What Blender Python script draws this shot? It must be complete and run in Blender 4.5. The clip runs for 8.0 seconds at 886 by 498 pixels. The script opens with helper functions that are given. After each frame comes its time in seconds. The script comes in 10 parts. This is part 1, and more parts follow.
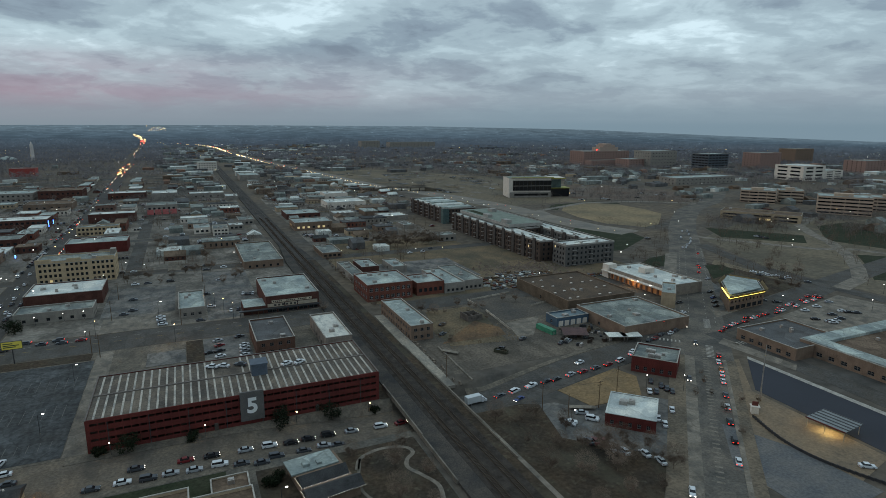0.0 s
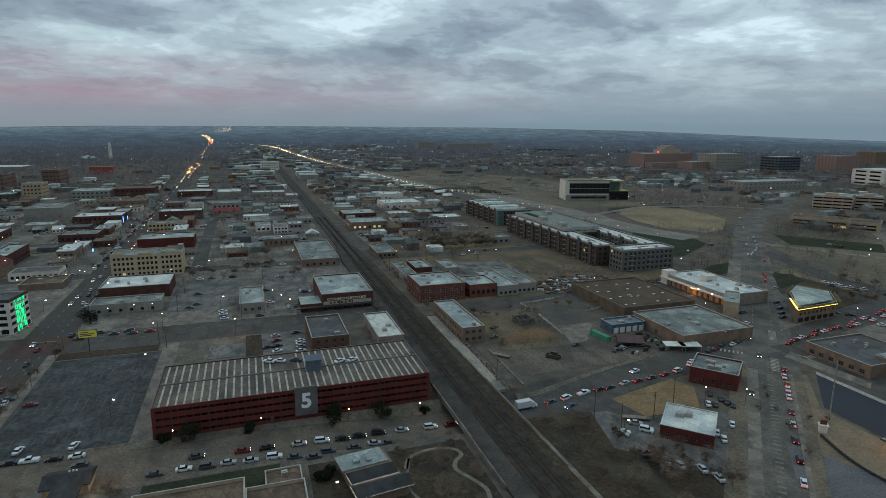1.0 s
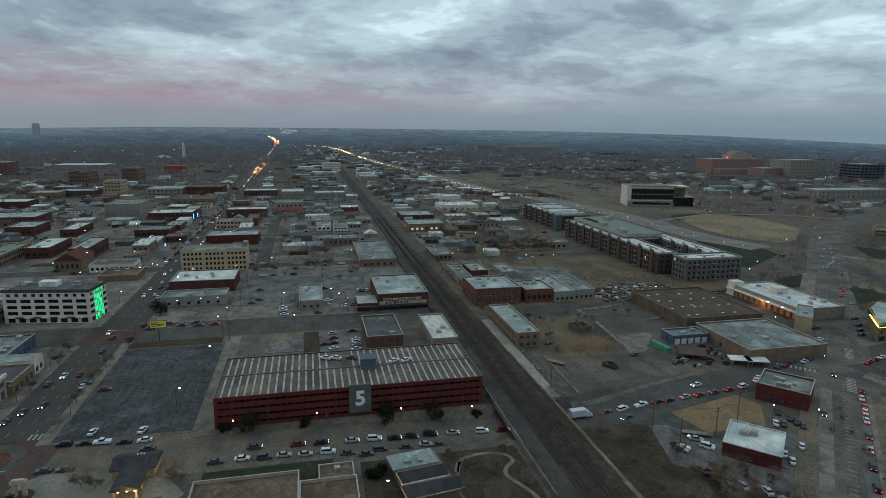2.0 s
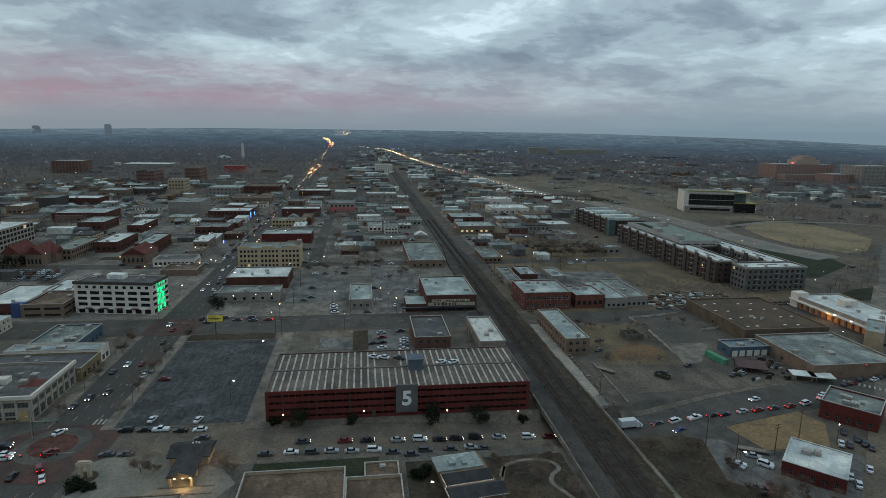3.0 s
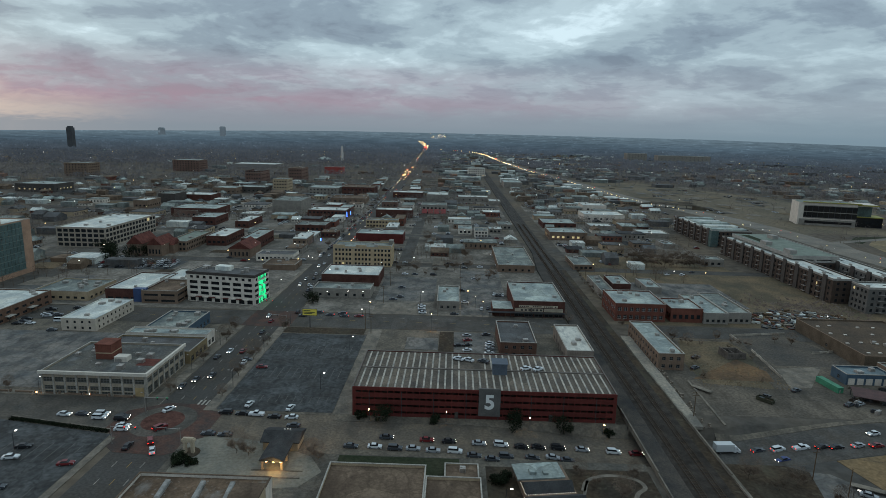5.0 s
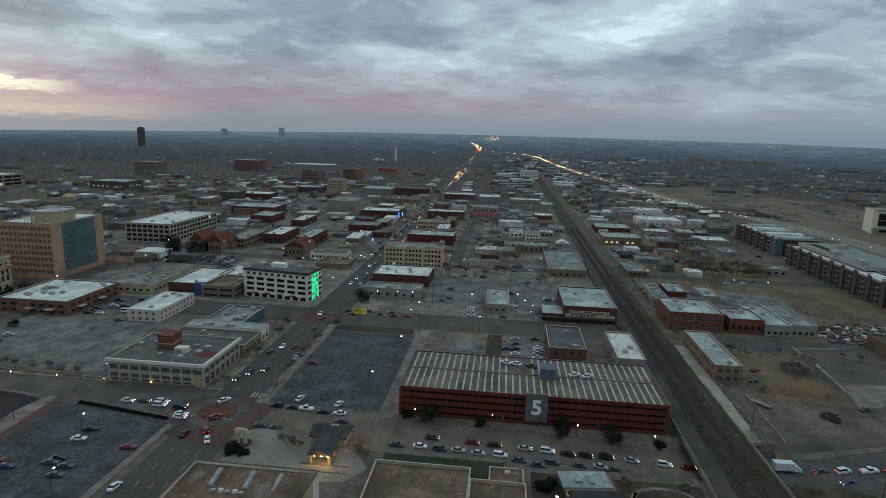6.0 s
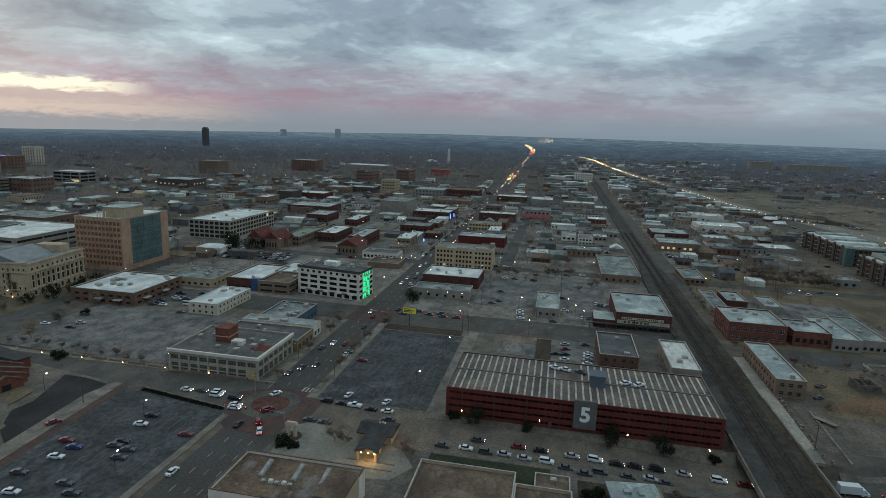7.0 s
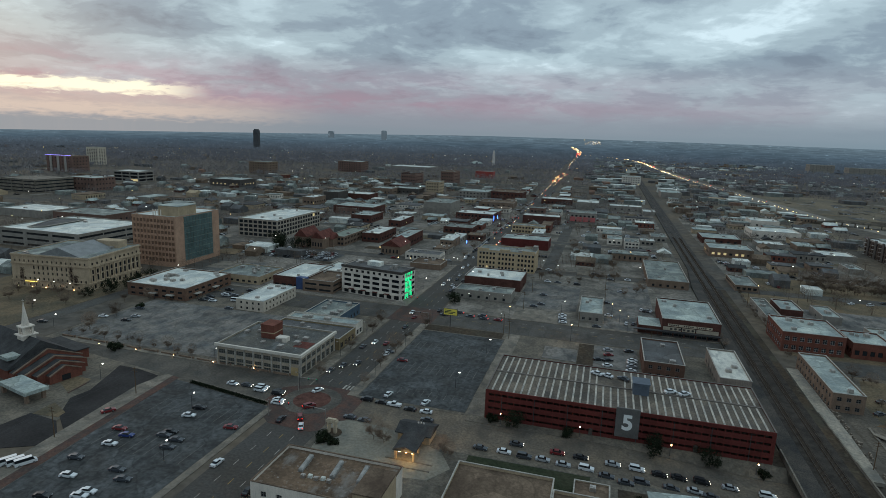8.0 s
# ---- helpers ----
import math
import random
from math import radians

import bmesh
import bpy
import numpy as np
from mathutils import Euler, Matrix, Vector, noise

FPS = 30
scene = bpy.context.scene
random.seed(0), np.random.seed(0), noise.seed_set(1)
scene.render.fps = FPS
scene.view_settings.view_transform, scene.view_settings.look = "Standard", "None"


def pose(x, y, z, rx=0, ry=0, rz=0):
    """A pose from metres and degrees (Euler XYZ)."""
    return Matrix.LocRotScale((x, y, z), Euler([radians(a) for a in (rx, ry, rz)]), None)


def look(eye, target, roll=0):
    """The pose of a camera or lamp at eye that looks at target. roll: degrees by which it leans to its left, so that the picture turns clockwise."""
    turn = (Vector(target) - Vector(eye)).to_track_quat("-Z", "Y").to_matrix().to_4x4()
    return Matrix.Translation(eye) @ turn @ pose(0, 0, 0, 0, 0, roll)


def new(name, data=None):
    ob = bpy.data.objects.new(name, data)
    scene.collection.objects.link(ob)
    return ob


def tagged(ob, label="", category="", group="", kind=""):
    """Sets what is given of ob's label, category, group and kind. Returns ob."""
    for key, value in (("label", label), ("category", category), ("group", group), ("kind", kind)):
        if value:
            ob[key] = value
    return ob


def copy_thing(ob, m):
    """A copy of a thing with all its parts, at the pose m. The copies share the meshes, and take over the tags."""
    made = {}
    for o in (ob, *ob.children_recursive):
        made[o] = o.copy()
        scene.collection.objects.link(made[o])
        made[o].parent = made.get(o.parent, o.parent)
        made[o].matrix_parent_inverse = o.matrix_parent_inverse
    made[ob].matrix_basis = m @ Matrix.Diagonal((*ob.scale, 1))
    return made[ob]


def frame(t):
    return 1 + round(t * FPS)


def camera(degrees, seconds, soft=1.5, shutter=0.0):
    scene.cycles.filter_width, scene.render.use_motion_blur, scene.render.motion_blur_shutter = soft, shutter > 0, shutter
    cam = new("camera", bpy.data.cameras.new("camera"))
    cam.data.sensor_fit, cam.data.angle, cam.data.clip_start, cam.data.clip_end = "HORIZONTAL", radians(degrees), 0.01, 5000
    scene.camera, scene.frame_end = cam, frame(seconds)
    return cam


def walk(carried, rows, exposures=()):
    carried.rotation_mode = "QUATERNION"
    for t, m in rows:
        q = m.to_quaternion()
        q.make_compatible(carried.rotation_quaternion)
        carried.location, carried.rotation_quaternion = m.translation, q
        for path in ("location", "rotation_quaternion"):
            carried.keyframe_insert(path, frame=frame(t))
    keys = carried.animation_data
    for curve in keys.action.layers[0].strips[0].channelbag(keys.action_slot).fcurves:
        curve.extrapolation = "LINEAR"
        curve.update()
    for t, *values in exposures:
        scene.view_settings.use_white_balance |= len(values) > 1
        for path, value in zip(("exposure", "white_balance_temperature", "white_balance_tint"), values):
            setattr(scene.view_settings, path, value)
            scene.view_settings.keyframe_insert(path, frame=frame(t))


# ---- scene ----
import functools

# ---- the camera hovers and turns to its left ----
cam = camera(74.34, 8.0, 0.55)
PATH = [
    (0.0, 33.16, -193.09, 99.60, 24.02, -11.89, 0.30),
    (0.5, 33.41, -193.30, 100.00, 21.29, -11.89, 0.29),
    (1.0, 33.55, -193.29, 100.15, 18.59, -11.82, 0.37),
    (1.5, 33.67, -193.15, 100.08, 15.73, -11.69, 0.54),
    (3.0, 33.69, -192.78, 100.05, 8.01, -11.45, 1.00),
    (3.5, 33.71, -192.75, 100.00, 5.86, -11.37, 1.10),
    (4.0, 33.75, -192.78, 100.01, 3.68, -11.34, 1.21),
    (4.5, 33.89, -192.79, 100.00, 1.50, -11.29, 1.31),
    (6.0, 34.54, -192.75, 99.95, -6.03, -11.19, 1.71),
    (6.5, 34.67, -192.68, 100.00, -8.41, -11.21, 1.87),
    (7.0, 34.82, -192.66, 100.02, -11.12, -11.21, 2.01),
    (7.5, 35.12, -192.60, 99.99, -13.34, -11.19, 2.09),
    (8.0, 35.60, -192.38, 99.93, -15.48, -11.18, 2.06),
]


def heading(x, y, z, right, tilt, roll):
    """A pose that faces +y turned to the right, tilted up and leaning left, in degrees."""
    a, p = radians(right), radians(tilt)
    way = Vector((math.cos(p) * math.sin(a), math.cos(p) * math.cos(a), math.sin(p)))
    eye = Vector((x, y, z))
    return look(eye, eye + way, roll)


walk(cam, [(t, heading(x, y, z, a, p, r)) for t, x, y, z, a, p, r in PATH])

# ---- light: a cloudy dusk sky and a veiled low sun ----
SUN_RIGHT, SUN_UP = -56.0, 5.0
world = bpy.data.worlds.new("dusk_sky")
scene.world = world
world.use_nodes = True


def sky_nodes():
    nt = world.node_tree
    nt.nodes.clear()
    nd, ln = nt.nodes.new, nt.links.new

    def mth(op, a, b=0.0, clamp=False):
        m = nd("ShaderNodeMath")
        m.operation, m.use_clamp = op, clamp
        for i, val in enumerate((a, b)):
            if hasattr(val, "is_output"):
                ln(val, m.inputs[i])
            else:
                m.inputs[i].default_value = val
        return m.outputs[0]

    def ramp(fac, stops, mode="EASE"):
        r = nd("ShaderNodeValToRGB")
        r.color_ramp.interpolation = mode
        while len(r.color_ramp.elements) < len(stops):
            r.color_ramp.elements.new(0.5)
        for e, (p, c) in zip(r.color_ramp.elements, stops):
            e.position, e.color = p, (*c, 1)
        ln(fac, r.inputs[0])
        return r.outputs[0]

    def mix(fac, a, b, kind="MIX"):
        m = nd("ShaderNodeMix")
        m.data_type, m.blend_type = "RGBA", kind
        for sock, val in ((m.inputs[0], fac), (m.inputs[6], a), (m.inputs[7], b)):
            if hasattr(val, "is_output"):
                ln(val, sock)
            else:
                sock.default_value = val if isinstance(val, float) else (*val, 1)
        return m.outputs[2]

    co = nd("ShaderNodeTexCoord").outputs["Generated"]
    sep = nd("ShaderNodeSeparateXYZ")
    ln(co, sep.inputs[0])
    x, y, z = sep.outputs
    up = mth("MAXIMUM", z, 0.0)
    den = mth("ADD", up, 0.20)
    plane = nd("ShaderNodeCombineXYZ")
    ln(mth("DIVIDE", x, den), plane.inputs[0])
    ln(mth("DIVIDE", y, den), plane.inputs[1])

    def clouds(scale, detail, rough, seed, warp):
        n = nd("ShaderNodeTexNoise")
        n.noise_dimensions = "3D"
        mp = nd("ShaderNodeMapping")
        ln(plane.outputs[0], mp.inputs[0])
        mp.inputs["Location"].default_value = (seed, seed * 0.7, seed)
        mp.inputs["Rotation"].default_value = (0, 0, radians(25))
        mp.inputs["Scale"].default_value = (0.95, 1.0, 1)
        ln(mp.outputs[0], n.inputs["Vector"])
        for k, val in (("Scale", scale), ("Detail", detail), ("Roughness", rough), ("Distortion", warp)):
            n.inputs[k].default_value = val
        return n.outputs[0]

    big = clouds(0.85, 4.0, 0.48, 5.3, 0.25)
    mid = clouds(2.3, 8.0, 0.56, 7.7, 0.35)
    fine = clouds(8.5, 7.0, 0.6, 1.3, 0.4)
    dens = mth("ADD", mth("MULTIPLY", big, 0.44), mth("ADD", mth("MULTIPLY", mid, 0.42), mth("MULTIPLY", fine, 0.14)))
    deck = ramp(dens, [(0.365, (0.575, 0.725, 0.80)), (0.425, (0.405, 0.525, 0.590)), (0.485, (0.308, 0.405, 0.468)), (0.54, (0.220, 0.292, 0.360)), (0.61, (0.160, 0.210, 0.273))])
    # clear air between the clouds
    clear = nd("ShaderNodeTexSky")
    clear.sky_type, clear.sun_disc = "NISHITA", False
    clear.sun_elevation, clear.sun_rotation = radians(SUN_UP), radians(SUN_RIGHT)
    deck = mix(0.05, deck, mix(1.0, clear.outputs[0], (0.12, 0.12, 0.12), "MULTIPLY"))
    a = radians(SUN_RIGHT)
    toward = mth("ADD", mth("MULTIPLY", x, math.sin(a)), mth("MULTIPLY", y, math.cos(a)))
    near = ramp(toward, [(0.05, (0, 0, 0)), (0.92, (1, 1, 1))], "LINEAR")
    # smooth veil low down, blue grey away from the sunset and mauve towards it
    veil = ramp(up, [(0.0, (0.95, 0.95, 0.95)), (0.03, (0.75, 0.75, 0.75)), (0.085, (0.30, 0.30, 0.30)), (0.13, (0, 0, 0))])
    deck = mix(veil, deck, mix(near, (0.262, 0.318, 0.365), (0.285, 0.250, 0.290)))
    low = ramp(up, [(0.010, (0, 0, 0)), (0.035, (1, 1, 1)), (0.070, (0.8, 0.8, 0.8)), (0.12, (0, 0, 0))])
    streak = ramp(mid, [(0.40, (0.25, 0.25, 0.25)), (0.58, (1, 1, 1))])
    deck = mix(mix(1.0, mix(1.0, near, low, "MULTIPLY"), streak, "MULTIPLY"), deck, mix(1.0, deck, (1.17, 0.91, 0.95), "MULTIPLY"))
    # cold haze on the horizon
    haze = ramp(up, [(0.0, (1, 1, 1)), (0.014, (0.75, 0.75, 0.75)), (0.050, (0, 0, 0))])
    deck = mix(haze, deck, mix(near, (0.165, 0.235, 0.285), (0.20, 0.235, 0.27)))
    # break in the clouds where the sun goes down
    b = radians(-62.0)
    sunward = mth("ADD", mth("MULTIPLY", x, math.sin(b)), mth("MULTIPLY", y, math.cos(b)))
    glow = ramp(sunward, [(0.900, (0, 0, 0)), (0.945, (1, 1, 1))])
    wisp = mth("MULTIPLY", mth("SUBTRACT", fine, 0.5), 0.03)
    bandz = mth("ADD", up, wisp)
    slit = ramp(bandz, [(0.038, (0, 0, 0)), (0.046, (1, 1, 1)), (0.054, (1, 1, 1)), (0.061, (0, 0, 0))])
    deck = mix(mix(1.0, glow, slit, "MULTIPLY"), deck, (0.95, 0.88, 0.66))
    ember = ramp(sunward, [(0.80, (0, 0, 0)), (0.97, (0.8, 0.8, 0.8))])
    lowglow = ramp(bandz, [(0.002, (0.2, 0.2, 0.2)), (0.018, (1, 1, 1)), (0.034, (0.6, 0.6, 0.6)), (0.048, (0, 0, 0))])
    deck = mix(mix(1.0, ember, lowglow, "MULTIPLY"), deck, (0.66, 0.52, 0.42))
    bg = nd("ShaderNodeBackground")
    ln(deck, bg.inputs[0])
    # an overcast sky is brightest overhead
    ln(mth("ADD", 1.0, mth("MULTIPLY", mth("SUBTRACT", mth("MINIMUM", mth("MAXIMUM", z, 0.26), 0.9), 0.26), 0.7)), bg.inputs[1])
    out = nd("ShaderNodeOutputWorld")
    ln(bg.outputs[0], out.inputs[0])


sky_nodes()
sun = new("sun", bpy.data.lights.new("sun", "SUN"))
sun.data.energy, sun.data.angle, sun.data.color = 0.22, radians(25), (1.0, 0.80, 0.66)
_a, _e = radians(SUN_RIGHT), radians(SUN_UP + 9)
sun.matrix_world = look((0, 0, 300), Vector((0, 0, 300)) - Vector((math.sin(_a) * math.cos(_e), math.cos(_a) * math.cos(_e), math.sin(_e))))
scene.view_settings.exposure = 0.29


# ---- materials ----
@functools.cache
def mat(name, col, rough=0.85, vary=0.25, scale=0.35, fine=6.0, metal=0.0, bump=0.0, spread=0.0, tint=None, streak=0.0, blot=None, crack=None):
    """A surface with stains at one scale and grain at another. spread: how far whole objects differ; tint: the stains' colour; streak: runs down walls; blot: the colour, share and scale of patches; crack: the scale, width and strength of dark seams and tarred cracks."""
    col = (col[0] * 1.15, col[1] * 1.03, col[2] * 0.92)
    m = bpy.data.materials.new(name)
    m.use_nodes = True
    nt = m.node_tree
    nd, ln = nt.nodes.new, nt.links.new
    b = nt.nodes["Principled BSDF"]
    b.inputs["Roughness"].default_value, b.inputs["Metallic"].default_value = rough, metal
    b.inputs["Specular IOR Level"].default_value = 0.12 if rough > 0.82 else 0.4
    co = nd("ShaderNodeTexCoord").outputs["Object"]

    def noise_of(sc, det, stretch=None):
        n = nd("ShaderNodeTexNoise")
        n.inputs["Scale"].default_value, n.inputs["Detail"].default_value, n.inputs["Roughness"].default_value = sc, det, 0.62
        if stretch:
            mp = nd("ShaderNodeMapping")
            mp.inputs["Scale"].default_value = stretch
            ln(co, mp.inputs[0])
            ln(mp.outputs[0], n.inputs["Vector"])
        else:
            ln(co, n.inputs["Vector"])
        return n.outputs[0]

    def mix(fac, a, bb, kind="MIX"):
        q = nd("ShaderNodeMix")
        q.data_type, q.blend_type = "RGBA", kind
        for sock, val in ((q.inputs[0], fac), (q.inputs[6], a), (q.inputs[7], bb)):
            if hasattr(val, "is_output"):
                ln(val, sock)
            else:
                sock.default_value = val if isinstance(val, (int, float)) else (*val, 1)
        return q.outputs[2]

    def span(fac, lo, hi, a, bb):
        r = nd("ShaderNodeMapRange")
        r.inputs[1].default_value, r.inputs[2].default_value, r.inputs[3].default_value, r.inputs[4].default_value = lo, hi, a, bb
        ln(fac, r.inputs[0])
        return r.outputs[0]

    big, small = noise_of(scale, 5), noise_of(fine, 4)
    stain = tint or tuple(c * (1 - vary * 1.5) for c in col)
    c = mix(span(big, 0.35, 0.68, 0.0, 1.0), col, stain)
    c = mix(1.0, c, mix(span(small, 0.3, 0.7, 0, 1), (1 - vary * 0.85,) * 3, (1 + vary * 0.85,) * 3), "MULTIPLY")
    if blot:
        colour, share, size = blot
        c = mix(span(noise_of(size, 7, (1.0, 0.45, 1.0)), 0.55 - share, 0.68 - share, 0.0, 0.55), c, colour)
        c = mix(span(noise_of(size * 4.3, 6), 0.60 - share * 0.6, 0.70 - share * 0.6, 0.0, 0.4), c, tuple(v * 1.6 for v in colour))
    if crack:
        size, width, depth = crack
        warp = nd("ShaderNodeTexNoise")
        warp.inputs["Scale"].default_value, warp.inputs["Detail"].default_value = size * 2.5, 3
        ln(co, warp.inputs["Vector"])
        bend = nd("ShaderNodeVectorMath")
        bend.operation = "MULTIPLY_ADD"
        ln(warp.outputs["Color"], bend.inputs[0])
        bend.inputs[1].default_value = (0.35 / size,) * 3
        ln(co, bend.inputs[2])
        flat = nd("ShaderNodeVectorMath")
        flat.operation = "MULTIPLY"
        ln(bend.outputs[0], flat.inputs[0])
        flat.inputs[1].default_value = (1, 1, 0)
        cells, tone = nd("ShaderNodeTexVoronoi"), nd("ShaderNodeTexVoronoi")
        cells.feature = "DISTANCE_TO_EDGE"
        for q in (cells, tone):
            q.inputs["Scale"].default_value = size
            ln(flat.outputs[0], q.inputs["Vector"])
        bw = nd("ShaderNodeSeparateColor")
        ln(tone.outputs["Color"], bw.inputs[0])
        c = mix(1.0, c, mix(bw.outputs[0], (1 - depth * 0.45,) * 3, (1 + depth * 0.45,) * 3), "MULTIPLY")
        c = mix(span(cells.outputs["Distance"], 0.0, width, depth, 0.0), c, tuple(v * 0.35 for v in col))
    if streak:
        c = mix(span(noise_of(1.0, 4, (2.2, 2.2, 0.12)), 0.52, 0.75, 0, streak), c, tuple(v * 0.35 for v in col))
    if spread:
        rnd = nd("ShaderNodeObjectInfo").outputs["Random"]
        c = mix(1.0, c, mix(rnd, (1 - spread,) * 3, (1 + spread,) * 3), "MULTIPLY")
    ln(c, b.inputs["Base Color"])
    if bump:
        bp = nd("ShaderNodeBump")
        bp.inputs["Strength"].default_value, bp.inputs["Distance"].default_value = bump, 0.05
        ln(small, bp.inputs["Height"])
        ln(bp.outputs[0], b.inputs["Normal"])
    return m


@functools.cache
def plain(name, col, rough=0.5, metal=0.0, emit=0.0):
    m = bpy.data.materials.new(name)
    m.use_nodes = True
    b = m.node_tree.nodes["Principled BSDF"]
    b.inputs["Base Color"].default_value = (*col, 1)
    b.inputs["Roughness"].default_value, b.inputs["Metallic"].default_value = rough, metal
    if emit:
        b.inputs["Emission Color"].default_value, b.inputs["Emission Strength"].default_value = (*col, 1), emit
    return m


ASPHALT = mat("asphalt", (0.070, 0.067, 0.062), 0.9, 0.35, 0.10, 1.3, tint=(0.100, 0.095, 0.087), bump=0.2, blot=((0.040, 0.038, 0.036), 0.05, 0.10), crack=(0.07, 0.03, 0.22))
ASPHALT_DARK = mat("asphalt_dark", (0.042, 0.045, 0.047), 0.85, 0.45, 0.09, 0.6, tint=(0.090, 0.094, 0.094), bump=0.2, blot=((0.026, 0.027, 0.028), 0.03, 0.35), crack=(0.11, 0.035, 0.36))
ASPHALT_NEW = mat("asphalt_new", (0.022, 0.026, 0.040), 0.8, 0.15, 0.05, 3.0)
CONCRETE = mat("concrete", (0.215, 0.20, 0.175), 0.9, 0.32, 0.20, 1.6, tint=(0.125, 0.113, 0.096), bump=0.1, blot=((0.085, 0.077, 0.066), 0.04, 0.2), crack=(0.16, 0.03, 0.35))
CONCRETE_OLD = mat("concrete_old", (0.162, 0.148, 0.126), 0.9, 0.4, 0.09, 1.0, tint=(0.092, 0.082, 0.067), blot=((0.066, 0.059, 0.050), 0.05, 0.15), crack=(0.13, 0.03, 0.26))
BRICK_PAVING = mat("brick_paving", (0.105, 0.060, 0.050), 0.9, 0.35, 0.2, 1.5, tint=(0.070, 0.056, 0.050), blot=((0.045, 0.040, 0.037), 0.08, 0.12))
ASPHALT_TAN = mat("asphalt_tan", (0.150, 0.131, 0.107), 0.9, 0.35, 0.08, 1.2, tint=(0.092, 0.081, 0.068), bump=0.2, blot=((0.066, 0.058, 0.050), 0.04, 0.10), crack=(0.09, 0.03, 0.20))
DRY_GRASS = mat("dry_grass", (0.165, 0.130, 0.088), 1.0, 0.4, 0.05, 0.9, tint=(0.092, 0.080, 0.056), bump=0.5, blot=((0.066, 0.060, 0.043), 0.05, 0.03))
BROWN_EARTH = mat("brown_earth", (0.064, 0.050, 0.036), 1.0, 0.45, 0.06, 0.8, tint=(0.038, 0.032, 0.026), bump=0.5, blot=((0.090, 0.080, 0.056), 0.04, 0.08))
GRAVEL = mat("gravel", (0.145, 0.132, 0.114), 1.0, 0.45, 0.05, 1.0, tint=(0.072, 0.064, 0.054), bump=0.4, blot=((0.055, 0.045, 0.034), 0.05, 0.10), crack=(0.05, 0.02, 0.22))
BALLAST = mat("ballast", (0.072, 0.068, 0.064), 1.0, 0.45, 0.10, 2.5, tint=(0.040, 0.039, 0.038), bump=0.6)
GREEN_LAWN = mat("green_lawn", (0.020, 0.031, 0.018), 1.0, 0.4, 0.12, 1.0, tint=(0.045, 0.046, 0.028), bump=0.5)
PAINT_WHITE = mat("road_paint", (0.42, 0.42, 0.40), 0.8, 0.4, 0.6, 5.0)
PAINT_YELLOW = mat("road_paint_yellow", (0.38, 0.27, 0.06), 0.8, 0.4, 0.6, 5.0)
RED_BRICK = mat("red_brick", (0.170, 0.072, 0.057), 0.9, 0.25, 0.25, 3.0, streak=0.4)
RED_PANEL = mat("red_panel", (0.118, 0.033, 0.031), 0.85, 0.22, 0.15, 2.0, streak=0.4)
DARK_BRICK = mat("dark_brick", (0.105, 0.052, 0.045), 0.9, 0.3, 0.25, 3.0, streak=0.4)
TAN_BRICK = mat("tan_brick", (0.205, 0.158, 0.128), 0.9, 0.22, 0.25, 3.0, streak=0.4)
ORANGE_BRICK = mat("orange_brick", (0.225, 0.142, 0.110), 0.9, 0.18, 0.25, 4.0, streak=0.25)
BEIGE = mat("beige_stucco", (0.40, 0.34, 0.25), 0.9, 0.18, 0.25, 3.0, streak=0.4)
IVORY = mat("ivory_masonry", (0.48, 0.40, 0.28), 0.9, 0.16, 0.2, 3.0, streak=0.35)
LIMESTONE = mat("limestone", (0.46, 0.42, 0.34), 0.9, 0.18, 0.2, 3.0, streak=0.45)
WHITE_WALL = mat("white_wall", (0.62, 0.61, 0.58), 0.8, 0.14, 0.2, 3.0, streak=0.3)
GREY_WALL = mat("grey_wall", (0.26, 0.26, 0.25), 0.85, 0.2, 0.2, 3.0, streak=0.3)
DARK_WALL = mat("dark_wall", (0.07, 0.065, 0.062), 0.8, 0.25, 0.3, 3.0)
BLUE_METAL = mat("blue_metal", (0.06, 0.11, 0.17), 0.5, 0.2, 0.4, 3.0, streak=0.3)
YELLOW_WALL = mat("yellow_wall", (0.26, 0.215, 0.13), 0.85, 0.2, 0.3, 3.0, streak=0.3)
ROOF_WHITE = mat("roof_white", (0.61, 0.66, 0.64), 0.75, 0.22, 0.10, 1.5, tint=(0.40, 0.44, 0.43), blot=((0.28, 0.31, 0.305), 0.03, 0.14), crack=(0.11, 0.025, 0.35))
ROOF_GREY = mat("roof_grey", (0.245, 0.282, 0.272), 0.85, 0.36, 0.12, 1.2, tint=(0.140, 0.160, 0.156), blot=((0.090, 0.100, 0.098), 0.06, 0.14), crack=(0.13, 0.035, 0.6))
ROOF_PALE = mat("roof_pale", (0.35, 0.42, 0.41), 0.8, 0.32, 0.10, 1.0, tint=(0.21, 0.25, 0.245), blot=((0.155, 0.18, 0.178), 0.06, 0.14), crack=(0.12, 0.035, 0.55))
ROOF_BROWN = mat("roof_brown", (0.17, 0.135, 0.105), 0.95, 0.35, 0.10, 1.2, tint=(0.10, 0.07, 0.05), blot=((0.075, 0.05, 0.036), 0.05, 0.14), crack=(0.12, 0.03, 0.45))
ROOF_DARK = mat("roof_dark", (0.075, 0.078, 0.082), 0.9, 0.3, 0.12, 2.0, tint=(0.13, 0.13, 0.13), crack=(0.1, 0.03, 0.4))
ROOF_RED = mat("roof_red", (0.138, 0.054, 0.047), 0.85, 0.3, 0.3, 2.0)
ROOF_GREEN = mat("roof_green", (0.16, 0.21, 0.185), 0.7, 0.25, 0.2, 1.5)
ROOF_SLATE = mat("roof_slate", (0.055, 0.06, 0.066), 0.85, 0.3, 0.3, 3.0)
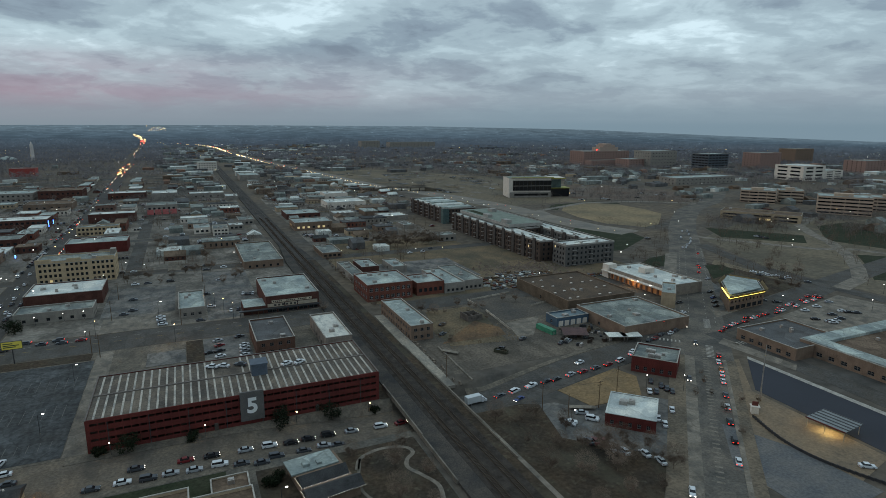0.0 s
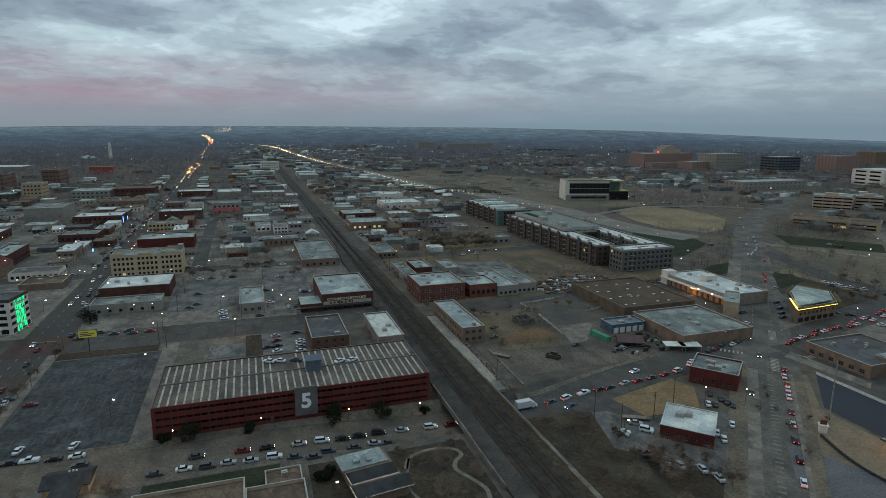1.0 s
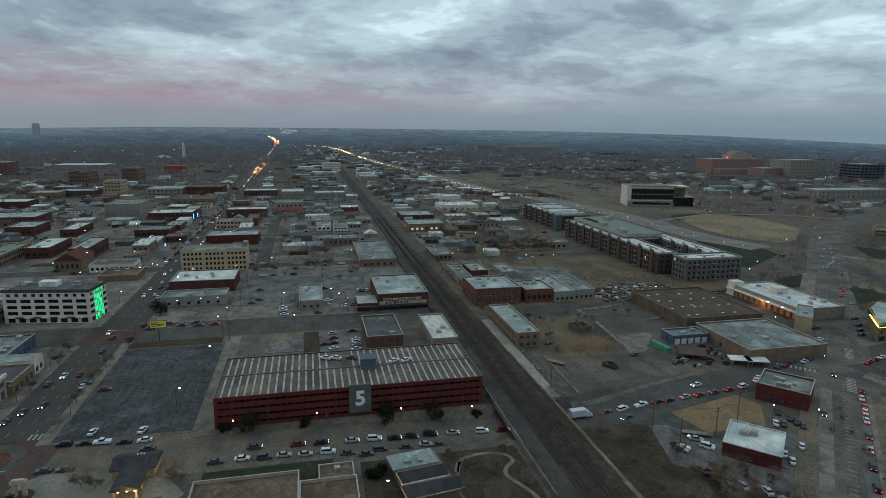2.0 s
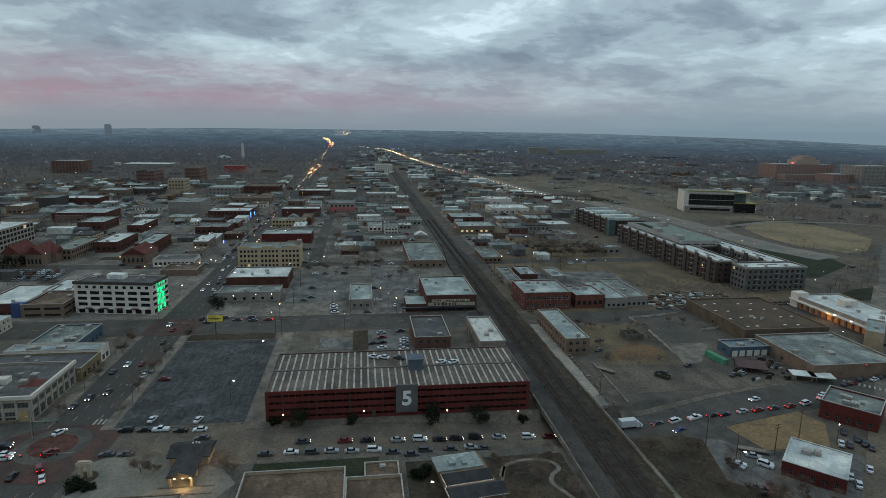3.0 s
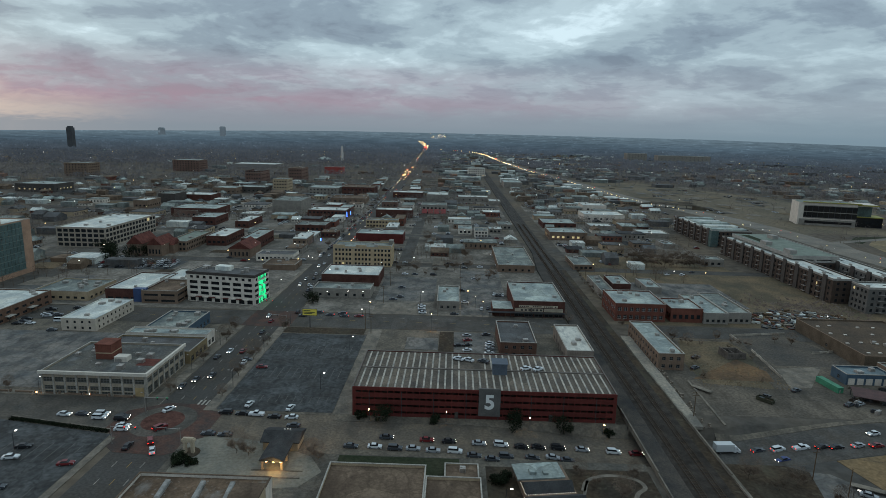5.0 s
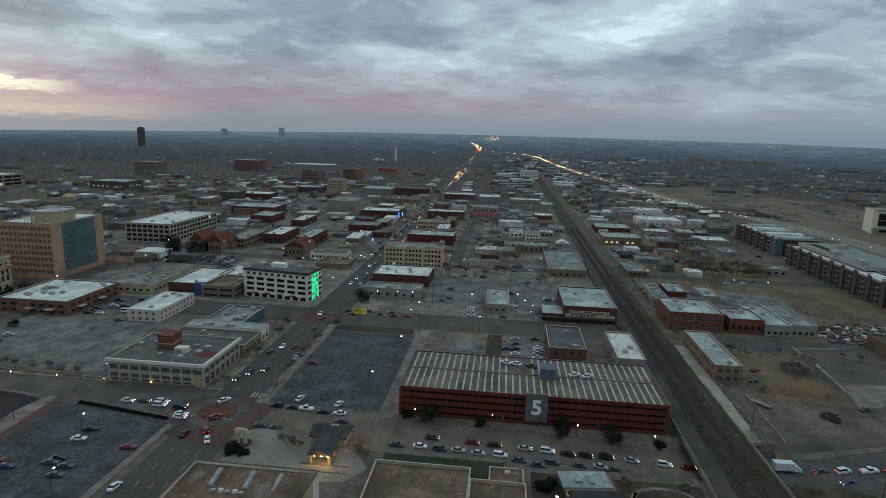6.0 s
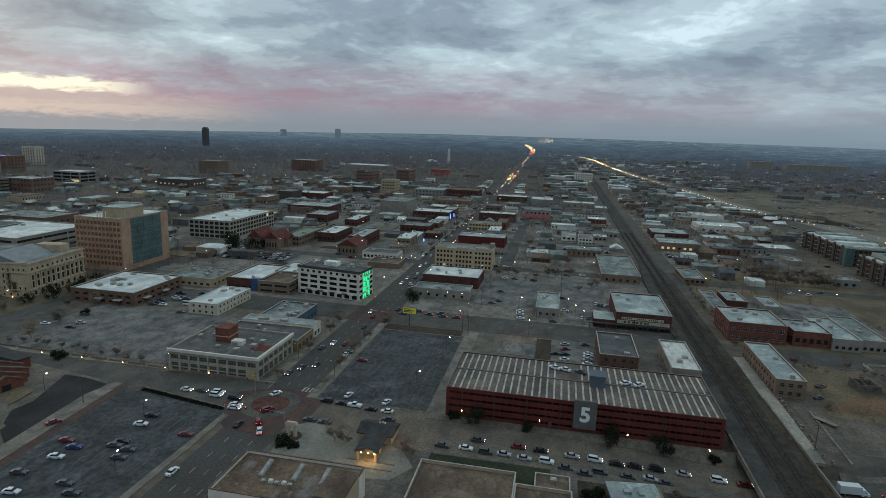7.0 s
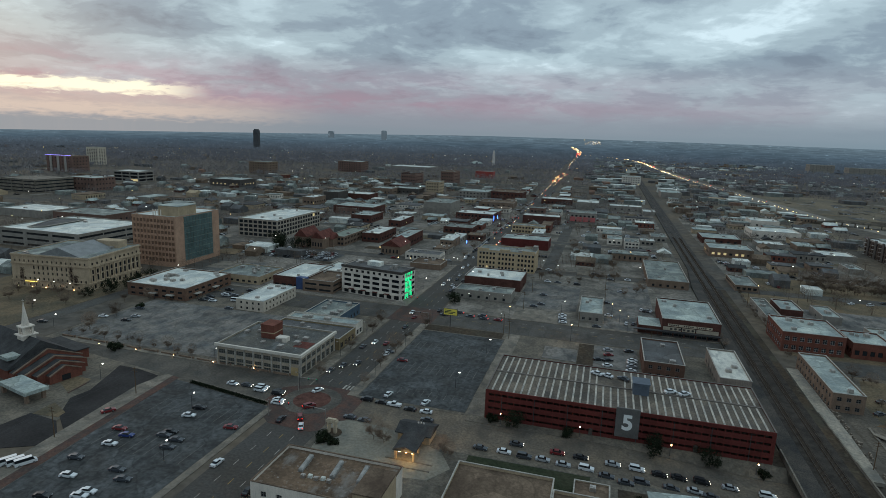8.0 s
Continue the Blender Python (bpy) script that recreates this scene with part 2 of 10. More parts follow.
COPING = mat("coping", (0.37, 0.375, 0.36), 0.8, 0.3, 0.5, 3.0)
COPING_DARK = mat("coping_dark", (0.14, 0.13, 0.125), 0.8, 0.25, 0.5, 3.0)
STEEL = mat("galvanised_steel", (0.42, 0.43, 0.44), 0.45, 0.2, 0.6, 4.0, metal=0.7)
DARK_STEEL = plain("dark_steel", (0.05, 0.05, 0.052), 0.5, 0.3)
RUST_STEEL = mat("rail_steel", (0.10, 0.085, 0.078), 0.45, 0.2, 0.5, 4.0, metal=0.8)
TIMBER = mat("sleeper_timber", (0.075, 0.058, 0.045), 0.95, 0.3, 0.5, 4.0)
POLE_WOOD = mat("pole_wood", (0.13, 0.095, 0.065), 0.95, 0.3, 0.4, 4.0)
GLASS = plain("window_glass", (0.018, 0.021, 0.024), 0.12)
GLASS_TEAL = mat("teal_glass", (0.092, 0.152, 0.162), 0.22, 0.3, 0.15, 1.0)
GLASS_DARK = plain("black_glass", (0.008, 0.010, 0.013), 0.10)
FRAME = plain("window_frame", (0.16, 0.15, 0.14), 0.6)
FRAME_PALE = plain("pale_window_frame", (0.45, 0.43, 0.40), 0.6)
WINDOW_LIT = plain("lit_window", (1.0, 0.74, 0.36), 0.5, 0.0, 0.3)
LAMP_WARM = plain("sodium_lamp", (1.0, 0.60, 0.24), 0.5, 0.0, 16.0)
LAMP_WHITE = plain("white_lamp", (1.0, 0.95, 0.85), 0.5, 0.0, 6.0)
LED_GREEN = plain("green_led", (0.02, 0.85, 0.30), 0.5, 0.0, 0.85)
LED_YELLOW = plain("yellow_led", (1.0, 0.80, 0.16), 0.5, 0.0, 2.2)
LED_BLUE = plain("blue_neon", (0.08, 0.22, 1.0), 0.5, 0.0, 4.0)
LED_RED = plain("red_signal", (1.0, 0.03, 0.02), 0.5, 0.0, 6.0)
BARK = mat("bark", (0.165, 0.137, 0.115), 1.0, 0.3, 0.5, 4.0, spread=0.3)
TWIGS = mat("twigs", (0.185, 0.150, 0.124), 1.0, 0.3, 0.8, 4.0, spread=0.3)
NEEDLES = mat("evergreen_leaves", (0.020, 0.030, 0.017), 1.0, 0.4, 1.0, 6.0, spread=0.25)
# far woods' base colour is raised paler and bluer to imitate distance haze
FAR_WOOD_HAZED = mat("far_woods_hazed", (0.205, 0.200, 0.212), 1.0, 0.3, 0.004, 0.05, tint=(0.145, 0.146, 0.160))


# ---- mesh tools ----
class MB:
    """A mesh in the making: corners and faces, with a material number for each face."""

    def __init__(self):
        self.v, self.f, self.k = [], [], []

    def poly(self, pts, k=0):
        n = len(self.v)
        self.v += [tuple(p) for p in pts]
        self.f.append(tuple(range(n, n + len(pts))))
        self.k.append(k)
        return self

    def prism(self, pts, z0, z1, k=0, kt=None, bottom=False):
        """An upright prism over a plan given counter-clockwise; kt: the material of the top."""
        n, m = len(self.v), len(pts)
        self.v += [(x, y, z0) for x, y in pts] + [(x, y, z1) for x, y in pts]
        for i in range(m):
            j = (i + 1) % m
            self.f.append((n + i, n + j, n + m + j, n + m + i))
            self.k.append(k)
        self.f.append(tuple(n + m + i for i in range(m)))
        self.k.append(k if kt is None else kt)
        if bottom:
            self.f.append(tuple(n + i for i in reversed(range(m))))
            self.k.append(k)
        return self

    def box(self, x0, x1, y0, y1, z0, z1, k=0, bottom=True):
        return self.prism([(x0, y0), (x1, y0), (x1, y1), (x0, y1)], z0, z1, k, None, bottom)

    def cyl(self, x, y, z0, z1, r0, r1=None, n=8, k=0):
        r1 = r0 if r1 is None else r1
        b = len(self.v)
        for r, z in ((r0, z0), (r1, z1)):
            self.v += [(x + r * math.cos(2 * math.pi * i / n), y + r * math.sin(2 * math.pi * i / n), z) for i in range(n)]
        for i in range(n):
            j = (i + 1) % n
            self.f.append((b + i, b + j, b + n + j, b + n + i))
            self.k.append(k)
        self.f += [tuple(b + n + i for i in range(n)), tuple(b + i for i in reversed(range(n)))]
        self.k += [k, k]
        return self

    def limb(self, a, c, r0, r1, n=4, k=0):
        """A tapered bar from a to c."""
        a, c = Vector(a), Vector(c)
        d = (c - a).normalized()
        s = d.orthogonal().normalized()
        t = d.cross(s)
        b = len(self.v)
        for p, r in ((a, r0), (c, r1)):
            self.v += [tuple(p + r * (math.cos(2 * math.pi * i / n) * s + math.sin(2 * math.pi * i / n) * t)) for i in range(n)]
        for i in range(n):
            j = (i + 1) % n
            self.f.append((b + i, b + j, b + n + j, b + n + i))
            self.k.append(k)
        self.f.append(tuple(b + n + i for i in range(n)))
        self.k.append(k)
        return self

    def data(self, name, *mats, smooth=False):
        me = bpy.data.meshes.new(name)
        me.from_pydata(self.v, [], self.f)
        for m in mats:
            me.materials.append(m)
        if len(mats) > 1:
            me.polygons.foreach_set("material_index", self.k)
        if smooth:
            me.polygons.foreach_set("use_smooth", [True] * len(self.f))
        me.update()
        return me


def thing(name, x, y, z, turn, label, category, group="", kind=""):
    """An empty at the base of a thing, which carries its parts."""
    ob = new(name)
    ob.matrix_world = pose(x, y, z, 0, 0, turn)
    return tagged(ob, label, category, group, kind)


def part(name, mb, mats, parent, label="", at=None):
    """One mesh object under a thing or a part. mb: an MB or a finished mesh."""
    if not isinstance(mats, (tuple, list)):
        mats = (mats,)
    me = mb.data(name, *mats) if isinstance(mb, MB) else mb
    ob = new(name, me)
    ob.parent = parent
    if at is not None:
        ob.matrix_basis = at
    if label:
        ob["label"] = label
    return ob


def solo(name, mb, mats, label, category, kind="", group="", z=0.0, smooth=False):
    if not isinstance(mats, (tuple, list)):
        mats = (mats,)
    ob = new(name, mb.data(name, *mats, smooth=smooth))
    ob.location.z = z
    return tagged(ob, label, category, group, kind)


FOOTPRINTS = []


# ---- facades with real openings ----
def facade(mb, a, b, z0, z1, rows, deep=0.25, k=0):
    """A wall face from a to b, seen from its right-hand side outwards, with openings cut out.
    rows: (sill, head, [(start, end), ...]) along the wall. Returns the openings' poses: (place, along, width, height)."""
    a, b = Vector((*a, 0)), Vector((*b, 0))
    ln = (b - a).length
    u = (b - a) / ln
    inn = Vector((-u.y, u.x, 0)) * deep
    holes = []

    def rect(s0, s1, lo, hi):
        if s1 - s0 > 1e-3 and hi - lo > 1e-3:
            p, q = a + u * s0, a + u * s1
            mb.poly([(p.x, p.y, lo), (q.x, q.y, lo), (q.x, q.y, hi), (p.x, p.y, hi)], k)

    z = z0
    for lo, hi, cols in rows:
        rect(0, ln, z, lo)
        s = 0.0
        for s0, s1 in cols:
            rect(s, s0, lo, hi)
            s = s1
            p, q = a + u * s0, a + u * s1
            pi, qi = p + inn, q + inn
            for c in ([(p, lo), (pi, lo), (pi, hi), (p, hi)], [(qi, lo), (q, lo), (q, hi), (qi, hi)], [(p, lo), (q, lo), (qi, lo), (pi, lo)], [(pi, hi), (qi, hi), (q, hi), (p, hi)]):
                mb.poly([(w.x, w.y, h) for w, h in c], k)
            holes.append(((pi + qi) / 2 + Vector((0, 0, lo)), math.degrees(math.atan2(u.y, u.x)), s1 - s0, hi - lo))
        rect(s, ln, lo, hi)
        z = hi
    rect(0, ln, z, z1)
    return holes


@functools.cache
def pane_mesh(w, h, glass, frame_mat, bars):
    """A framed window in one piece: a grid of bars proud of its panes; its foot in the middle of its sill, facing -y."""
    t = min(0.10, w * 0.07)
    xs, zs = [-w / 2, -w / 2 + t], [0, t]
    for i in range(1, bars):
        x = -w / 2 + w * i / bars
        xs += [x - t / 2, x + t / 2]
    if h > 1.4:
        zs += [h * 0.55 - t / 2, h * 0.55 + t / 2]
    xs += [w / 2 - t, w / 2]
    zs += [h - t, h]
    mb = MB()
    seen = {}

    def corner(x, y, z):
        key = (round(x, 4), y, round(z, 4))
        if key not in seen:
            seen[key] = len(mb.v)
            mb.v.append(key)
        return seen[key]

    def face(k, *pts):
        mb.f.append(tuple(corner(*p) for p in pts))
        mb.k.append(k)

    for i in range(len(xs) - 1):
        for j in range(len(zs) - 1):
            x0, x1, z0, z1 = xs[i], xs[i + 1], zs[j], zs[j + 1]
            if i % 2 and j % 2:
                a, q = -0.06, 0.0
                face(0, (x0, q, z0), (x1, q, z0), (x1, q, z1), (x0, q, z1))
                for p1, p2 in (((x0, z0), (x1, z0)), ((x1, z0), (x1, z1)), ((x1, z1), (x0, z1)), ((x0, z1), (x0, z0))):
                    face(1, (p1[0], a, p1[1]), (p2[0], a, p2[1]), (p2[0], q, p2[1]), (p1[0], q, p1[1]))
            else:
                face(1, (x0, -0.06, z0), (x1, -0.06, z0), (x1, -0.06, z1), (x0, -0.06, z1))
    return mb.data("window", glass, frame_mat)


def columns(length, count, width, edge=None):
    """Even openings along a wall."""
    if count < 1:
        return []
    edge = (length - count * width) / (count + 1) if edge is None else edge
    gap = (length - 2 * edge - count * width) / max(1, count - 1)
    return [(edge + i * (width + gap), edge + i * (width + gap) + width) for i in range(count)]


def storeys(length, floors, count, width, height, first=1.0, rise=3.4, edge=None):
    return [(first + i * rise, first + i * rise + height, columns(length, count, width, edge)) for i in range(floors)]


def rooftop_unit(parent, x, y, z, w, d, h, m=None):
    mb = MB()
    mb.box(-w / 2, w / 2, -d / 2, d / 2, 0, h * 0.12, 0)
    mb.box(-w / 2 * 0.94, w / 2 * 0.94, -d / 2 * 0.94, d / 2 * 0.94, h * 0.12, h, 0)
    mb.cyl(w * 0.16, 0, h, h + 0.12, min(w, d) * 0.28, n=10)
    mb.box(-w * 0.40, -w * 0.15, -d * 0.2, d * 0.2, h, h + 0.15, 0)
    for i in range(4):
        mb.box(-w / 2 * 0.8 + i * w * 0.2, -w / 2 * 0.8 + i * w * 0.2 + w * 0.12, -d / 2 * 0.97, -d / 2 * 0.93, h * 0.3, h * 0.85, 0)
    return part("rooftop_unit", mb, m or STEEL, parent, "", pose(x, y, z))


def building(name, label, x0, y0, w, d, h, wall=GREY_WALL, roof=ROOF_GREY, turn=0.0, front=None, right=None, left=None, back=None, parapet=0.7, coping=COPING,
             units=2, glass=GLASS, frame_mat=FRAME, lit=0.0, bars=2, plan=None, category="building", seams=0):
    """A flat-roofed building on a plan from its front left corner; front, right, back, left: rows of openings."""
    ob = thing(name, x0, y0, 0, turn, label, category)
    pts = plan or [(0, 0), (w, 0), (w, d), (0, d)]
    rng = random.Random(round(x0 * 7 + y0 * 3))
    mb = MB()
    holes = []
    sides = (front, right, back, left) if plan is None else (list(front) + [None] * 9)[: len(pts)]
    top = h + parapet
    for i, rows in enumerate(sides):
        a, b = pts[i], pts[(i + 1) % len(pts)]
        holes += facade(mb, a, b, 0, top, rows or [])
    inner = inset(pts, 0.3)
    n = len(pts)
    for i in range(n):
        j = (i + 1) % n
        mb.poly([(*inner[j], h), (*inner[i], h), (*inner[i], top), (*inner[j], top)])
    part("wall", mb, wall, ob)
    ro = MB()
    ro.poly([(*p, h) for p in inner])
    if seams:
        for i in range(1, seams):
            s = i / seams
            p = [inner[0][q] + (inner[1][q] - inner[0][q]) * s for q in (0, 1)]
            r = [inner[3][q] + (inner[2][q] - inner[3][q]) * s for q in (0, 1)]
            ro.limb((*p, h + 0.03), (*r, h + 0.03), 0.09, 0.09, 4)
    part("roof", ro, roof, ob)
    cp = MB()
    outer = inset(pts, -0.06)
    inn2 = inset(pts, 0.36)
    for i in range(n):
        j = (i + 1) % n
        for lo, hi, za, zb in ((outer, inn2, top + 0.10, top + 0.10),):
            cp.poly([(*outer[i], za), (*outer[j], za), (*inn2[j], zb), (*inn2[i], zb)])
        cp.poly([(*outer[i], top - 0.12), (*outer[j], top - 0.12), (*outer[j], top + 0.10), (*outer[i], top + 0.10)])
        cp.poly([(*inn2[j], top - 0.1), (*inn2[i], top - 0.1), (*inn2[i], top + 0.10), (*inn2[j], top + 0.10)])
        cp.poly([(*outer[j], top - 0.12), (*outer[i], top - 0.12), (*pts[i], top - 0.12), (*pts[j], top - 0.12)])
    part("coping", cp, coping, ob)
    FOOTPRINTS.append((x0 + (w or 30) / 2, y0 + (d or 30) / 2, max(w or 30, d or 30) * 0.62))
    far = math.hypot(x0 - 34, y0 + 193) > 330
    if far and holes:
        fw, fl = MB(), MB()
        for place, turned, ww, hh in holes:
            c, s = math.cos(radians(turned)) * ww / 2, math.sin(radians(turned)) * ww / 2
            q = fl if rng.random() < lit + 0.003 else fw
            q.poly([(place.x - c, place.y - s, place.z), (place.x + c, place.y + s, place.z), (place.x + c, place.y + s, place.z + hh), (place.x - c, place.y - s, place.z + hh)])
        part("window_panes", fw, glass, ob)["kind"] = "stuff"
        if fl.f:
            part("lit_window_panes", fl, WINDOW_LIT, ob, "windows with the light on")["kind"] = "stuff"
        holes = []
    for place, turned, ww, hh in holes:
        g = WINDOW_LIT if rng.random() < lit else glass
        part("window", pane_mesh(round(ww, 2), round(hh, 2), g, frame_mat, bars if ww > 1.1 else 1), (), ob, "", Matrix.Translation(place) @ pose(0, 0, 0, 0, 0, turned))
    xs, ys = [p[0] for p in inner], [p[1] for p in inner]
    for i in range(units):
        uw = rng.uniform(1.4, 3.0)
        rooftop_unit(ob, rng.uniform(min(xs) + 3, max(xs) - 3), rng.uniform(min(ys) + 3, max(ys) - 3), h, uw, uw * rng.uniform(0.7, 1.1), rng.uniform(0.9, 1.6))
    return ob


def inset(pts, s):
    """A plan drawn in by s on all sides."""
    n, out = len(pts), []
    for i in range(n):
        p, q, r = Vector(pts[i - 1]), Vector(pts[i]), Vector(pts[(i + 1) % n])
        d1, d2 = (q - p).normalized(), (r - q).normalized()
        n1, n2 = Vector((-d1.y, d1.x)), Vector((-d2.y, d2.x))
        m = n1 + n2
        m = m / max(0.2, m.dot(n1))
        out.append(tuple(q + m * s))
    return out


# ---- ground ----
def ease(a, b, v):
    s = min(1.0, max(0.0, (v - a) / (b - a)))
    return s * s * (3 - 2 * s)


SKYLINE = ((-52, -38, -25, -12, 5, 22, 37, 48, 60), (24, 45, 67, 91, 96, 95, 76, 40, 10))


def rise_to(bearing):
    """The height of the far skyline, which is low in the west and east and higher in the north."""
    return np.interp(bearing, *SKYLINE)


def land(x, y):
    """The land's height: flat in town, with a dip where the street goes under the railway, rising to the far skyline."""
    r = math.hypot(x - 34, y + 193)
    if r > 2600:
        return rise_to(math.degrees(math.atan2(x - 34, y + 193))) * ((r - 2600) / 2300) ** 2
    mid = -13.5 if x < 128 else -13.5 + 0.19 * (x - 128)
    across = ease(13.5, 9.5, abs(y - mid))
    return -3.3 * ease(36, 98, x) * ease(182, 126, x) * across


def ground_sheet(mats, label):
    """One sheet, finer where the street dips."""
    xs = [-3400, -2600, -1800, -1200, -800, -500, -300, -150, -60] + [20 + 4 * i for i in range(46)] + [240, 320, 500, 800, 1200, 1800, 2600, 3400]
    ys = [-3400, -2400, -1400, -800, -400, -200, -100, -50] + [-32 + 1.5 * i for i in range(34)] + [40, 100, 200, 400, 800, 1200, 1800, 2400, 2600, 2800, 3000, 3200, 3400]
    mb = MB()
    n = len(xs)
    mb.v = [(x, y, land(x, y) - (30.0 if math.hypot(x - 34, y + 193) > 2950 else 0.0)) for y in ys for x in xs]
    mb.f = [(j * n + i, j * n + i + 1, (j + 1) * n + i + 1, (j + 1) * n + i) for j in range(len(ys) - 1) for i in range(n - 1)]
    mb.k = [0] * len(mb.f)
    return solo("ground", mb, mats, label, "ground", "structure")


def far_rings(name, radii, mats, label):
    mb = MB()
    n = 96
    for r0, r1 in zip(radii, radii[1:]):
        for i in range(n):
            ring = []
            for r, a in ((r0, i), (r1, i), (r1, i + 1), (r0, i + 1)):
                x, y = 34 + r * math.sin(2 * math.pi * a / n), -193 + r * math.cos(2 * math.pi * a / n)
                ring.append((x, y, land(x, y) + (1.5 if r > 3000 else -3)))
            mb.poly(ring[::-1])
    return solo(name, mb, mats, label, "backdrop", "structure")


def drape(name, x0, x1, y0, y1, lift, m, label, category="pavement", step=4.0):
    """A paved sheet that follows the land, with a kerb face all round."""
    nx, ny = max(1, round((x1 - x0) / step)), max(1, round((y1 - y0) / step))
    mb = MB()
    mb.v = [(x0 + (x1 - x0) * i / nx, y0 + (y1 - y0) * j / ny, 0) for j in range(ny + 1) for i in range(nx + 1)]
    mb.v = [(x, y, land(x, y) + lift) for x, y, _ in mb.v]
    w = nx + 1
    mb.f = [(j * w + i, j * w + i + 1, (j + 1) * w + i + 1, (j + 1) * w + i) for j in range(ny) for i in range(nx)]
    mb.k = [0] * len(mb.f)
    rim = [i for i in range(w)] + [j * w + nx for j in range(1, ny + 1)] + [ny * w + i for i in range(nx - 1, -1, -1)] + [j * w for j in range(ny - 1, 0, -1)]
    for a, b in zip(rim, rim[1:] + rim[:1]):
        p, q = mb.v[a], mb.v[b]
        mb.poly([(p[0], p[1], p[2] - 0.5), (q[0], q[1], q[2] - 0.5), q, p])
    return solo(name, mb, m, label, category, "structure")


def ground_material():
    """Winter town seen from above: brown grass, bare earth, tree shade and paved patches."""
    m = mat("town_ground", (0.118, 0.102, 0.082), 1.0, 0.4, 0.010, 0.15, tint=(0.080, 0.075, 0.068), bump=0.4)
    return m


ground_sheet(ground_material(), "flat brown winter ground of a wide town")


def haze_glow_material(stops, ragged=0.0):
    """Land under evening haze painted as glow: paler and bluer with distance, with woods, clearings and roofs."""
    m = bpy.data.materials.new("haze_glow")
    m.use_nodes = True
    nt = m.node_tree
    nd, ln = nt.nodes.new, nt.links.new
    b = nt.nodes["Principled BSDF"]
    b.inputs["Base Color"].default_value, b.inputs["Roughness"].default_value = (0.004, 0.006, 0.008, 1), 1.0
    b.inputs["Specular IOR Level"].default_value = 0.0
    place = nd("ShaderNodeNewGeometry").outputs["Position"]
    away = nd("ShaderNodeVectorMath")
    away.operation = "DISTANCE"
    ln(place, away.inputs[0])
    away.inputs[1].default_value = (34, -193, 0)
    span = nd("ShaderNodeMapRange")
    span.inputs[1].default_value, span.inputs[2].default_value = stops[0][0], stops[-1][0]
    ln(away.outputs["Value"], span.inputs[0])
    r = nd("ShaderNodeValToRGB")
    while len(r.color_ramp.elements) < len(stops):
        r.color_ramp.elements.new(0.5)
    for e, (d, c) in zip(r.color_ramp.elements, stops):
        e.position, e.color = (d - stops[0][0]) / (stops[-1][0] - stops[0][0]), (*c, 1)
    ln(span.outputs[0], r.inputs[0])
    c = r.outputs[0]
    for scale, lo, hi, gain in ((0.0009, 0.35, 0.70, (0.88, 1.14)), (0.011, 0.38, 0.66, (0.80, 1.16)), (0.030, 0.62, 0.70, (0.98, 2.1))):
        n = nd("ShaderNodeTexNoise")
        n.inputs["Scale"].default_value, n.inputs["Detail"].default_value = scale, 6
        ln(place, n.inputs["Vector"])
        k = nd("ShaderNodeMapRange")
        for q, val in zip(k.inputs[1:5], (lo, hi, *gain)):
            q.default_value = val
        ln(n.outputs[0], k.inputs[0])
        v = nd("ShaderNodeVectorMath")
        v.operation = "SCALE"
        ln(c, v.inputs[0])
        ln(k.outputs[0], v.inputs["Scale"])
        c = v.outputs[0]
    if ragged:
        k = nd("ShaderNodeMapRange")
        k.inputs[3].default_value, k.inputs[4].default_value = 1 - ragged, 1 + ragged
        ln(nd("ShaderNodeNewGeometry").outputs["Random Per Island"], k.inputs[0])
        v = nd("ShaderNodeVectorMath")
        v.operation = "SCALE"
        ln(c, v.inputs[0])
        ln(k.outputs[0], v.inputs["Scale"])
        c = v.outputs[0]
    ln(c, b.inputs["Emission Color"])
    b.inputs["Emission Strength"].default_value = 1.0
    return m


# the far land glows by itself: its haze is painted in
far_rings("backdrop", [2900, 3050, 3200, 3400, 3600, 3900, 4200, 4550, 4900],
          haze_glow_material([(2900, (0.036, 0.049, 0.066)), (3500, (0.043, 0.064, 0.086)), (4100, (0.060, 0.092, 0.120)), (4900, (0.100, 0.145, 0.178))]), "hazy blue woods and plain out to the horizon")


def slab(name, pts, z, m, label, category="road", kind="structure"):
    mb = MB()
    mb.prism(pts, -0.3, z)
    return solo(name, mb, m, label, category, kind)


def rect(x0, x1, y0, y1):
    return [(x0, y0), (x1, y0), (x1, y1), (x0, y1)]


def band(pts, w):
    """A strip of even width along a bent line, as a plan."""
    left, right = [], []
    for i, p in enumerate(pts):
        p = Vector(p)
        a, b = Vector(pts[max(0, i - 1)]), Vector(pts[min(len(pts) - 1, i + 1)])
        d = (b - a).normalized()
        s = Vector((-d.y, d.x)) * (w / 2)
        left.append(p + s)
        right.append(p - s)
    return left, right


